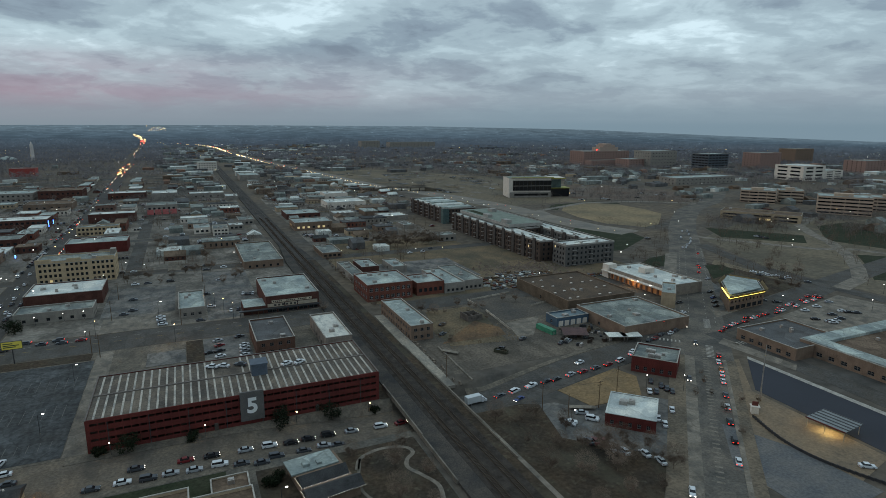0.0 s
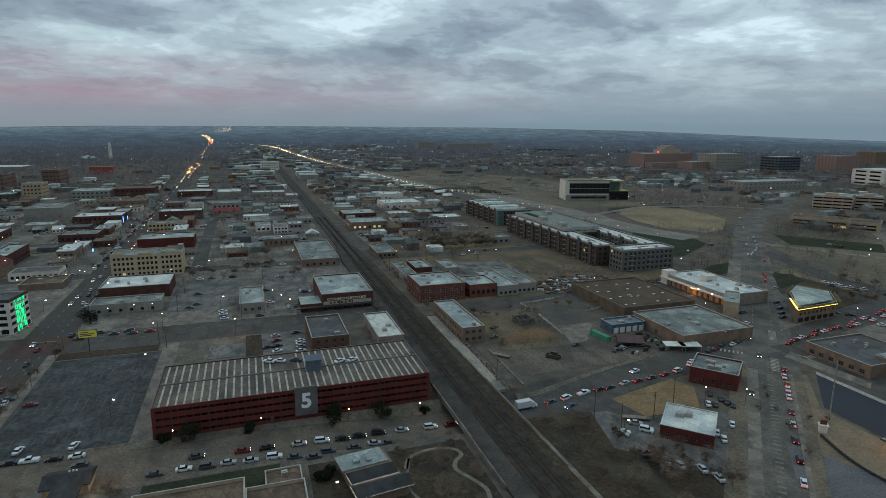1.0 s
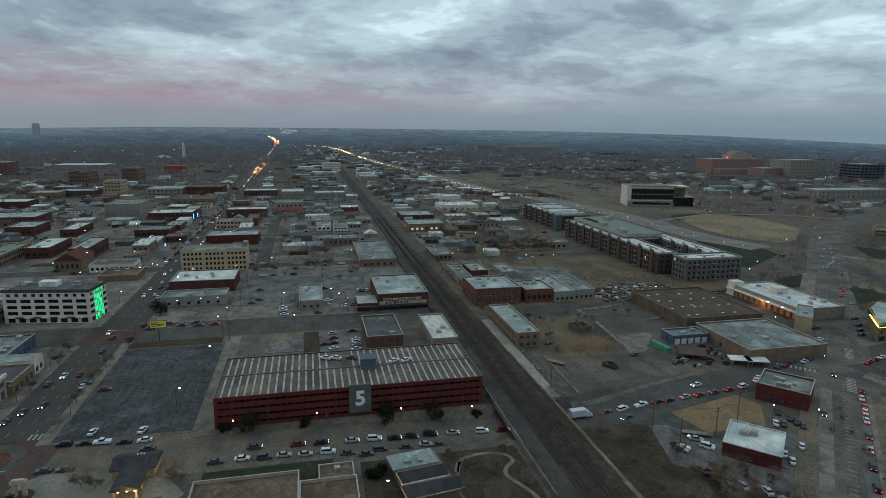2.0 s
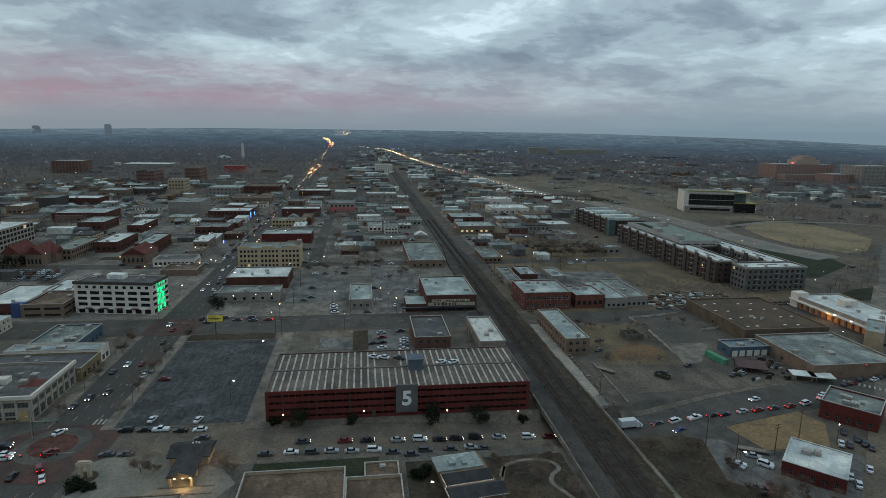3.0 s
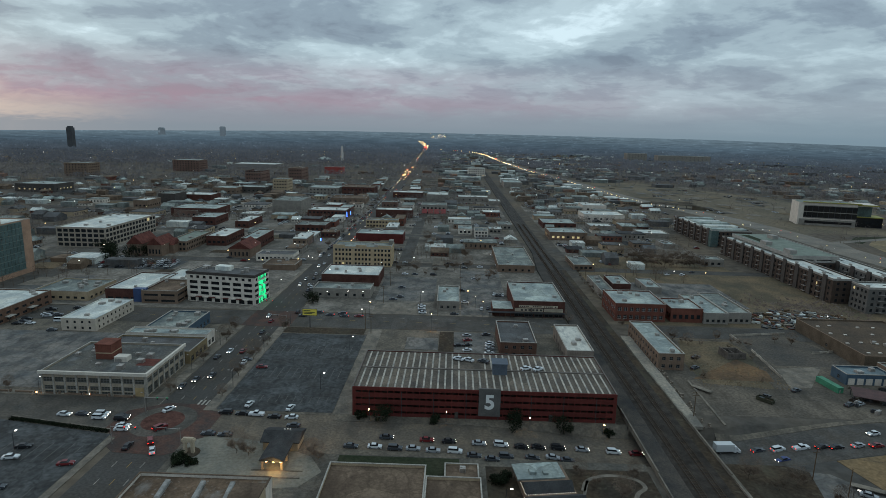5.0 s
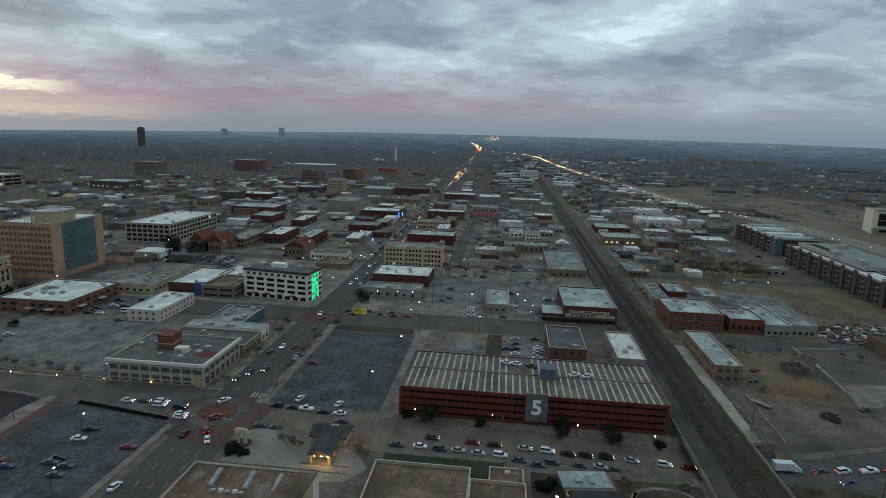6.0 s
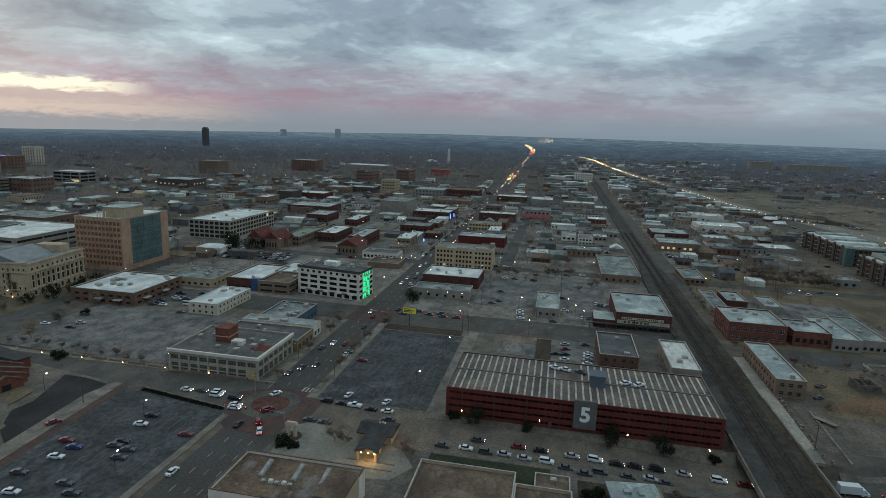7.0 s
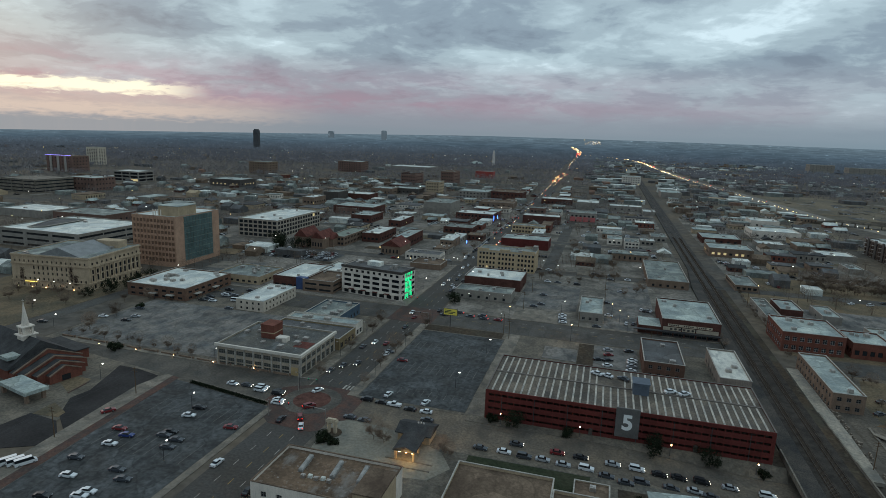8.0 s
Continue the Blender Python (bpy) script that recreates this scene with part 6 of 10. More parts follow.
simple("warehouse", "low brick shed among low town blocks", -279.0, -252.5, 451.5, 475.5, 7.2, HAZED_BRICK, ROOF_WHITE, 1, 4, ww=2.40, wh=2.00, first=2.02, rise=7.20)
simple("warehouse", "tan hall with a white roof", -356.6, -339.6, 508.9, 542.9, 9.7, TAN_BRICK, ROOF_WHITE, 1, 3, ww=2.40, wh=2.00, first=2.72, rise=9.70)
simple("theatre", "large grey hall with a plain front", -188.1, -152.6, 515.4, 565.4, 13.4, GREY_WALL, ROOF_GREY, 1, 0, ww=1.00, wh=2.00, first=3.75, rise=13.40)
simple("warehouse", "dark flat-roofed warehouse among low town blocks", -356.6, -334.1, 569.7, 603.7, 11.9, DARK_WALL, ROOF_GREY, 1, 0, ww=1.00, wh=2.00, first=3.33, rise=11.90)
simple("shop_building", "long white single-storey shop", -116.0, -87.2, 241.9, 257.9, 5.1, WHITE_WALL, ROOF_DARK, 1, 9, ww=1.89, wh=2.00, first=1.43, rise=5.10)
simple("shop_building", "brown low shop with a flat roof", -102.0, -78.7, 214.0, 234.0, 3.6, TAN_BRICK, ROOF_BROWN, 1, 0, ww=1.00, wh=1.80, first=1.01, rise=3.60)
simple("office_building", "large red brick building", -352.0, -322.5, 883.7, 933.7, 19.0, HAZED_BRICK, ROOF_BROWN, 4, 6, ww=2.40, wh=2.00, first=1.74, rise=6.20)
simple("office_building", "beige stone building with a tower block", -256.2, -232.6, 738.8, 768.8, 20.4, BEIGE, ROOF_GREY, 4, 5, ww=2.40, wh=2.00, first=1.65, rise=4.9)
simple("office_building", "large red brick building", -287.4, -260.8, 938.1, 988.1, 25.2, HAZED_BRICK, ROOF_BROWN, 4, 5, ww=2.40, wh=2.00, first=1.76, rise=6.30)
simple("warehouse", "long low building with a white roof", -540.0, -425.9, 1318.8, 1388.8, 8.3, GREY_WALL, ROOF_WHITE, 1, 0, ww=1.00, wh=2.00, first=2.32, rise=8.30)
simple("office_building", "red brick five-storey building", -603.3, -542.7, 1126.0, 1171.0, 25.0, HAZED_BRICK, ROOF_PALE, 5, 9, ww=2.40, wh=2.00, first=1.40, rise=5.00)
simple("warehouse", "low dark shop among low town blocks", -307.3, -262.4, 719.2, 753.2, 8.5, DARK_WALL, ROOF_PALE, 1, 6, ww=2.40, wh=2.00, first=2.38, rise=8.50)
simple("warehouse", "low tan shop among low town blocks", -334.8, -298.7, 693.6, 727.6, 9.0, TAN_BRICK, ROOF_PALE, 1, 5, ww=2.40, wh=2.00, first=2.52, rise=9.00)
simple("warehouse", "low shop with a white roof", -346.7, -301.1, 605.5, 639.5, 7.4, DARK_BRICK, ROOF_WHITE, 1, 0, ww=1.00, wh=2.00, first=2.07, rise=7.40)
simple("civic_building", "wide white modern building with a dark court", -431.9, -351.0, 156.0, 226.0, 13.5, GREY_WALL, ROOF_WHITE, 3, 3, ww=22.0, wh=1.7, first=1.26, rise=4.50)
simple("office_building", "long red brick building with blue roof lights", -1030.0, -968.0, 711.9, 751.9, 30.6, HAZED_BRICK, ROOF_BROWN, 5, 7, ww=2.40, wh=2.00, first=1.71, rise=6.12)
simple("apartment_tower", "ivory twelve-storey tower among low town blocks", -1140, -1106.0, 907.9, 931, 39.6, mat("pale_tower_wall", (0.50, 0.475, 0.42), 0.9, 0.15, 0.2, 1.0), ROOF_GREY, 11, 5, ww=3.40, wh=1.65, first=0.92, rise=3.30)
simple("office_building", "red brick building with a pale roof", -732.0, -680.0, 487.1, 525, 18.0, HAZED_BRICK, ROOF_PALE, 3, 8, ww=2.40, wh=2.00, first=1.84, rise=6.57)
simple("office_building", "pale-roofed building with dark glass bands", -788, -736, 630.2, 665, 17.0, GREY_WALL, ROOF_WHITE, 3, 3, ww=15.0, wh=3.4, first=1.2, rise=5.4, glass=GLASS_DARK)
simple("parking_garage", "pale parking deck with open levels", -781.4, -715.9, 425.5, 485.5, 17.9, CONCRETE, CONCRETE, 4, 3, first=1.25, rise=4.47, ww=20.0,wh=1.6)
simple("warehouse", "red brick shop among low town blocks", -502.0, -437.0, 265.2, 305.2, 8.5, HAZED_BRICK, ROOF_GREY, 1, 8, ww=2.40, wh=2.00, first=2.38, rise=8.50)
simple("warehouse", "low shop with a white roof", -575.7, -514.5, 267.0, 307.0, 7.1, GREY_WALL, ROOF_WHITE, 1, 0, ww=1.00, wh=2.00, first=1.99, rise=7.10)
simple("office_building", "tan six-storey building among low town blocks", -718.2, -672.0, 925.5, 965.5, 25.5, TAN_BRICK, ROOF_GREY, 5, 7, ww=2.40, wh=2.00, first=1.43, rise=5.10)
simple("shop_building", "low shop with yellow lit front", -612.4, -554.0, 655.3, 700.3, 11.4, DARK_WALL, ROOF_PALE, 1, 7, ww=2.40, wh=2.00, first=3.19, rise=11.40, lit=0.6)
simple("warehouse", "low brick shop with a pale roof", -283.6, -231.6, 453.3, 493.3, 9.6, DARK_BRICK, ROOF_PALE, 1, 5, ww=2.40, wh=2.00, first=2.69, rise=9.60)
ward = simple("hospital", "wide pink-brown hospital with a red roof light", 997.2, 1148.1, 1069.6, 1129.6, 35.8, ROSE_BRICK, ROOF_PALE, 7, 16, ww=2.40, wh=2.00, first=1.43, rise=5.11)
for x0, x1, z0, z1 in ((62, 124, 35.8, 46), (74, 112, 46, 52), (82, 100, 52, 55.5)):
    add_box(ward, "upper_storey", PALE_ROSE, x0, x1, 14, 46, z0, z1, "paler stepped upper storeys")
simple("office_building", "low pink brick front wing of a hospital", 1000, 1140, 1040, 1068, 14, ROSE_BRICK, ROOF_GREY, 3, 16)
simple("office_tower", "black glass office cube", 1186.8, 1253.0, 838.8, 888.8, 36.5, mat("blue_slate_panel", (0.060, 0.080, 0.105), 0.6, 0.2, 0.2, 1.0), ROOF_PALE, 6, 6, first=1.70, rise=6.08, glass=GLASS_DARK,ww=8.0,wh=2.6)
simple("office_building", "orange brick ward block", 1342.2, 1418.4, 822.1, 872.1, 37.7, ROSE_BRICK, ROOF_GREY, 7, 7, ww=2.40, wh=2.00, first=1.51, rise=5.39)
simple("office_tower", "tan tower among low town blocks", 1606.4, 1683.4, 918.9, 968.9, 41.1, TAN_BRICK, ROOF_GREY, 7, 6, ww=2.40, wh=2.00, first=1.64, rise=5.87)
simple("office_building", "white building with black glass bands", 1112.0, 1174.9, 548.1, 608.1, 28.1, WHITE_WALL, ROOF_WHITE, 4, 2, first=1.97, rise=7.03, glass=GLASS_DARK,ww=20.0,wh=3.0)
simple("office_building", "grey striped office among low town blocks", 1178.1, 1233.6, 550.5, 600.5, 17.7, WHITE_WALL, ROOF_PALE, 4, 2, first=1.24, rise=4.42, glass=GLASS_DARK,ww=18.0,wh=1.6)
PINK_STONE = mat("pink_beige_stone", (0.42, 0.345, 0.285), 0.9, 0.15, 0.2, 2.0, streak=0.2)


def banded_office(label, x0, y0, w, d, floors, turn):
    """A stepped office with a dark window band on each storey."""
    rise = 4.1
    bands = lambda ln: [(1.0 + i * rise, 2.7 + i * rise, columns(ln, max(1, round(ln / 12)), ln / max(1, round(ln / 12)) - 0.7, 0.4)) for i in range(floors)]
    ob = building("office_building", label, x0, y0, w, d, floors * rise, PINK_STONE, ROOF_PALE, turn, front=bands(w), left=bands(d), right=bands(d), units=4, glass=GLASS_DARK)
    add_box(ob, "plant_room", PINK_STONE, w * 0.3, w * 0.65, d * 0.3, d * 0.6, floors * rise, floors * rise + 3.2, "rooftop plant room")


banded_office("pink-beige office with four dark window bands", 727, 368, 42, 34, 4, -50)
banded_office("pink-beige office wing stepped back under trees", 772, 346, 30, 30, 4, -50)
banded_office("pink-beige office with five dark window bands", 722, 258, 54, 40, 5, -55)
banded_office("pink-beige office behind another office", 800, 250, 60, 36, 4, -55)
building("office_building", "long low pale office with dark window bands", 584, 276, 78, 30, 8.0, BEIGE, ROOF_BROWN, -58, front=[(1.0, 3.0, columns(78, 3, 22.0)), (4.6, 6.2, columns(78, 3, 22.0))], left=[(1.0, 3.0, columns(30, 1, 24.0))], glass=GLASS_DARK, lit=0.0)
simple("office_building", "long low pale building", 818.5, 962.5, 573.8, 613.8, 12.1, GREY_WALL, ROOF_PALE, 2, 14, ww=2.40, wh=2.00, first=1.69, rise=6.05)
simple("office_building", "red brick block among low town blocks", 1458.4, 1539.1, 642.0, 692.0, 25.9, ROSE_BRICK, ROOF_GREY, 6, 6, ww=2.40, wh=2.00, first=1.21, rise=4.32)
simple("office_building", "orange brick ward block", 1059.1, 1129.1, 968.3, 1018.3, 19.8, ROSE_BRICK, ROOF_PALE, 4, 7, ww=2.40, wh=2.00, first=1.39, rise=4.95)
simple("office_building", "grey clinic block among low town blocks", 1109.3, 1196.0, 947.4, 1007.4, 39.7, GREY_WALL, ROOF_PALE, 5, 8, ww=2.40, wh=2.00, first=2.22, rise=7.94)
# grey replaces beige on these two, so the wall colour carries the haze
simple("office_building", "pale apartment block among low town blocks", 751.8, 833.5, 2288.6, 2338.6, 33.8, GREY_WALL, ROOF_PALE, 5, 6, ww=2.40, wh=2.00, first=1.89, rise=6.76)
simple("office_building", "pale long building among low town blocks", 905.8, 1129.1, 2363.1, 2413.1, 25.6, GREY_WALL, ROOF_PALE, 4, 12, ww=2.40, wh=2.00, first=1.79, rise=6.40)


def overpass(x, y, length, turn):
    """A road bridge on piers over the motorway's cutting."""
    ob = thing("road_bridge", x, y, 0, turn, "grey concrete road bridge over a motorway", "bridge")
    add_box(ob, "deck", CONCRETE_OLD, -length / 2, length / 2, -6, 6, 5.0, 6.0)
    for y0 in (-6.3, 6.0):
        add_box(ob, "parapet", CONCRETE, -length / 2, length / 2, y0, y0 + 0.3, 4.6, 6.9)
    for k in range(4):
        add_box(ob, "pier", CONCRETE_OLD, -length * 0.36 + k * length * 0.24 - 0.6, -length * 0.36 + k * length * 0.24 + 0.6, -4.5, 4.5, 0, 5.0)
    for e in (-1, 1):
        mb = MB()
        a, b = e * length / 2, e * (length / 2 + 34)
        mb.poly([(a, -7, 6.0), (b, -7, 0.1), (b, 7, 0.1), (a, 7, 6.0)][::e])
        mb.poly([(a, -7, 6.0), (a, -12, 0.0), (b, -7, 0.1)][::-e])
        mb.poly([(a, 7, 6.0), (b, 7, 0.1), (a, 12, 0.0)][::-e])
        part("ramp_bank", mb, BROWN_EARTH, ob, "brown earth ramp bank")


overpass(353, 668, 58, -22)


def skyline_lights():
    """A blue light line on a brick tower's roof edge and a red theatre front."""
    ob = thing("roof_light_line", -1031, 711, 32.2, 0, "line of violet-blue light along a roof edge", "light")
    add_box(ob, "light_tube", plain("violet_neon", (0.30, 0.25, 1.0), 0.5, 0.0, 1.6), 0, 64, -0.6, 0.0, 0, 0.5)
    for x in (10, 28, 46):
        add_box(ob, "pale_bay", COPING, x, x + 5, -0.55, 0.45, -31.8, -1.0, "pale stair bay")
    # the theatre's red lighting is put into its wall colour
    simple("theatre", "theatre block with red light painted into its walls", -268, -226, 1168, 1196, 15, mat("theatre_red_lit", (0.30, 0.055, 0.050), 0.8, 0.2, 0.1, 1.0), ROOF_GREY, 1, 0)


skyline_lights()


# ---- the parking garage ----
def parking_garage():
    ob = thing("parking_garage", 0, 0, 0, 0, "long red parking garage with slit openings and a striped roof", "parking garage")
    w, d, h = 93.6, 35.5, 10.8
    rows = [(z, z + 0.85, columns(w, 40, 2.0, 1.2)) for z in (1.3, 3.85, 6.4, 8.95)]
    side = [(z, z + 0.85, columns(d, 15, 2.0, 1.2)) for z in (1.3, 3.85, 6.4, 8.95)]
    for a, b, r, nm in (((0, 0), (w, 0), rows, "front_wall"), ((w, 0), (w, d), side, "side_wall"), ((w, d), (0, d), rows, "back_wall"), ((0, d), (0, 0), side, "side_wall")):
        mb = MB()
        facade(mb, a, b, -3.4, h + 0.3, r, 0.35)
        u = Vector((b[0] - a[0], b[1] - a[1])).normalized()
        n = Vector((-u.y, u.x)) * 0.35
        mb.poly([(b[0] + n.x, b[1] + n.y, h), (a[0] + n.x, a[1] + n.y, h), (a[0] + n.x, a[1] + n.y, h + 0.3), (b[0] + n.x, b[1] + n.y, h + 0.3)])
        mb.poly([(a[0], a[1], h + 0.3), (b[0], b[1], h + 0.3), (b[0] + n.x, b[1] + n.y, h + 0.3), (a[0] + n.x, a[1] + n.y, h + 0.3)])
        part(nm, mb, RED_PANEL, ob)
    # floors inside
    for z in (0.2, 2.8, 5.3, 7.9):
        mb = MB()
        mb.box(0.5, w - 0.5, 0.5, d - 0.5, z - 0.3, z)
        part("parking_deck", mb, CONCRETE_OLD, ob)
    mb = MB()
    mb.box(2, w - 2, d / 2 - 0.2, d / 2 + 0.2, -3, h - 0.4)
    part("inner_wall", mb, CONCRETE_OLD, ob)
    deck = MB()
    deck.box(0.36, w - 0.36, 0.36, d - 0.36, h - 0.4, h)
    part("roof_deck", deck, mat("deck_concrete", (0.150, 0.134, 0.114), 0.9, 0.4, 0.10, 1.2, tint=(0.085, 0.075, 0.066), blot=((0.055, 0.046, 0.040), 0.05, 0.15), crack=(0.15, 0.03, 0.35)), ob)
    strip = mat("white_strip", (0.45, 0.44, 0.41), 0.85, 0.3, 0.3, 2.0, tint=(0.24, 0.23, 0.21))
    # raised pale strips from front to back, broken by a joint
    n = 36
    for i in range(n):
        x = 2.2 + i * (w - 4.4) / (n - 1)
        for y0, y1 in ((0.9, 17.6), (19.4, d - 0.9)):
            if y0 > 10 and 38 < x < 46:
                continue
            mb = MB()
            mb.box(x - 0.31, x + 0.31, y0, y1, h, h + 0.10 + 0.02 * ((i * 7) % 3))
            part("roof_strip", mb, strip, ob)
    mb = MB()
    mb.box(0.4, w - 0.4, 18.1, 18.8, h, h + 0.28)
    part("roof_joint", mb, COPING_DARK, ob)
    for i in range(8):
        mb = MB()
        mb.box(-0.12, 0.12, -0.05, 0.05, 0, 1.0)
        part("downpipe", mb, DARK_STEEL, ob, "", pose(6 + i * 11.5, -0.08, 0.2) @ Matrix.Diagonal((1, 1, 9.5, 1)))
    for x0, x1, y0, y1 in ((-0.1, w + 0.1, d - 0.4, d + 0.1), (-0.1, 0.4, -0.1, d - 0.4), (w - 0.4, w + 0.1, -0.1, d - 0.4)):
        mb = MB()
        mb.box(x0, x1, y0, y1, h + 0.3, h + 0.42)
        part("coping", mb, COPING_DARK, ob)
    # stair tower behind the sign
    st = MB()
    st.prism([(50.5, 14.5), (56, 14.5), (56, 20), (50.5, 20)], h, h + 4.2)
    st.prism([(50.2, 14.2), (56.3, 14.2), (56.3, 20.3), (50.2, 20.3)], h + 4.2, h + 4.5)
    part("stair_tower", st, mat("slate_blue_panel", (0.085, 0.115, 0.16), 0.7, 0.2, 0.4, 3.0), ob, "slate blue stair tower")
    for x in (11.5, 36.5, 70.0):
        mb = MB()
        mb.box(x, x + 1.2, -0.35, 0.02, 0.2, 2.6)
        part("door", mb, DARK_WALL, ob, "dark metal door")
    return ob


parking_garage()


def number_sign():
    ob = thing("number_sign", 44.9, -0.6, 1.6, 0, "tall grey sign panel with a large white number five", "sign")
    mb = MB()
    mb.box(0, 7.7, 0, 0.55, 0, 10.4)
    part("panel", mb, mat("sign_grey", (0.115, 0.12, 0.125), 0.7, 0.2, 0.3, 3.0), ob)
    cv = bpy.data.curves.new("number", "FONT")
    cv.body, cv.size, cv.extrude, cv.offset = "5", 7.4, 0.05, 0.24
    cv.align_x = "CENTER"
    cv.materials.append(plain("sign_white", (0.75, 0.75, 0.72), 0.7))
    tx = new("number", cv)
    tx.parent, tx.matrix_basis = ob, pose(3.85, -0.08, 2.9, 90)
    tx["label"] = "large white painted number"


number_sign()


# ---- the railway ----
def railway():
    slab_mb = MB()
    slab_mb.prism([(98, -2.5), (119.5, -2.5), (119.5, 236), (116.5, 300), (116.5, 1500), (102.5, 1500), (102.5, 300), (98, 236)], -0.3, 0.9)
    solo("railway_bed", slab_mb, BALLAST, "dark gravel railway bed", "railway", "structure")
    mb = MB()
    mb.prism(rect(98, 119.5, -230, -25.5), -0.3, 0.9)
    solo("railway_bed", mb, BALLAST, "dark gravel railway bed", "railway", "structure")
    br = thing("railway_bridge", 98, -25.5, 0, 0, "grey concrete railway bridge over a sunken street", "bridge")
    mb = MB()
    mb.box(0, 21.5, 0, 23, 0.15, 0.9)
    part("deck", mb, BALLAST, br)
    for x in (-0.5, 21.5):
        mb = MB()
        mb.box(x, x + 0.5, -7, 34, 0.1, 1.9)
        part("parapet", mb, CONCRETE, br, "stained pale concrete parapet")
    for y in (-0.6, 22.6):
        mb = MB()
        mb.box(-0.4, 21.9, y, y + 0.7, -3.6, 0.15)
        part("abutment", mb, CONCRETE_OLD, br)
    for x in (4, 10.7, 17):
        mb = MB()
        mb.box(x - 0.4, x + 0.4, 10.5, 11.3, -3.6, 0.15)
        part("pier", mb, CONCRETE_OLD, br)
    # wing walls
    for x, y0, y1 in ((-0.5, -34, -7), (21.5, -30, -7), (21.5, 34, 70)):
        mb = MB()
        mb.poly([(x, y0, 0.1), (x + 0.45, y0, 0.1), (x + 0.45, y1, 0.1), (x, y1, 0.1)])
        mb.prism([(x, y0), (x + 0.45, y0), (x + 0.45, y1), (x, y1)], 0.0, 1.5)
        part("wing_wall", mb, CONCRETE, br)
    # darker ballast under the rails and weeds along the edge
    for x0, x1, m, nm in ((104.3, 116.2, mat("dark_ballast", (0.056, 0.052, 0.049), 1.0, 0.4, 0.3, 2.5, bump=0.6), "dark oily ballast under the rails"), (116.2, 119.4, BROWN_EARTH, "brown weeds along the railway")):
        mb = MB()
        mb.prism(rect(x0, x1, -230, 236), 0.6, 0.96 if x0 < 110 else 0.93)
        solo("ballast_strip", mb, m, nm, "ballast", "structure")
    # two tracks
    for k, x in enumerate((107.0, 112.6)):
        tr = thing("railway_track", x, -215, 0.9, 0, "worn steel railway track on dark sleepers", "railway track", "railway tracks")
        for s in (-0.75, 0.75):
            mb = MB()
            mb.box(s - 0.05, s + 0.05, 0, 1700, 0.14, 0.30)
            part("rail", mb, RUST_STEEL, tr)
        mb = MB()
        for i in range(900):
            mb.box(-1.3, 1.3, i * 0.75, i * 0.75 + 0.24, 0, 0.15, 0, False)
        part("sleeper_bed", mb, TIMBER, tr)["kind"] = "stuff"
    # pale concrete ledge and service track east of the rails
    mb = MB()
    pts = [(119.5, -120), (121.5, -120), (121.2, -26), (119.5, -26)]
    mb.prism(pts, -0.2, 0.7)
    solo("railway_ledge", mb, CONCRETE, "pale broken concrete ledge beside the railway", "ledge", "structure")
    mb = MB()
    mb.prism([(119.5, -1.8), (124.0, -1.8), (125.0, 30), (125.4, 92), (120.6, 92), (119.6, 40)], -0.2, 0.97)
    solo("railway_ledge", mb, mat("pale_ledge", (0.30, 0.285, 0.25), 0.9, 0.35, 0.15, 1.0, tint=(0.19, 0.178, 0.155), blot=((0.11, 0.10, 0.085), 0.04, 0.15)), "pale broken concrete ledge beside the railway", "ledge", "structure")
    rng = random.Random(31)
    mb = MB()
    for i in range(260):
        x, y = rng.uniform(119.5, 127), rng.uniform(-1, 90)
        s = rng.uniform(0.2, 0.8)
        mb.box(x, x + s, y, y + s * rng.uniform(0.6, 2), 0, 0.3 + s * 0.8, 0, False)
    solo("rubble", mb, mat("broken_concrete", (0.22, 0.20, 0.175), 0.95, 0.3, 0.3, 3.0), "scattered broken concrete beside the railway", "rubble", "stuff")


railway()


# ---- vehicles ----
PALETTE = {"w": ((0.62, 0.63, 0.63), "white"), "s": ((0.32, 0.33, 0.34), "silver"), "d": ((0.055, 0.06, 0.068), "dark grey"), "k": ((0.015, 0.016, 0.018), "black"),
           "r": ((0.17, 0.018, 0.02), "dark red"), "b": ((0.025, 0.045, 0.16), "blue"), "o": ((0.35, 0.14, 0.03), "orange")}
TYRE = plain("tyre_rubber", (0.018, 0.018, 0.018), 0.9)
RIM = plain("wheel_rim", (0.35, 0.35, 0.36), 0.35, 0.8)
HEAD_ON, HEAD_OFF = plain("headlight_on", (1.0, 0.93, 0.78), 0.3, 0.0, 5.0), plain("headlight_off", (0.45, 0.46, 0.47), 0.2)
TAIL_ON, TAIL_OFF = plain("brake_light_on", (1.0, 0.03, 0.02), 0.3, 0.0, 2.6), plain("brake_light_off", (0.16, 0.01, 0.012), 0.3)
CAR_GLASS = plain("car_glass", (0.012, 0.014, 0.017), 0.08)


def paint_of(key):
    c, nm = PALETTE[key]
    return plain("car_paint_" + nm.replace(" ", "_"), c, 0.28, 0.15)


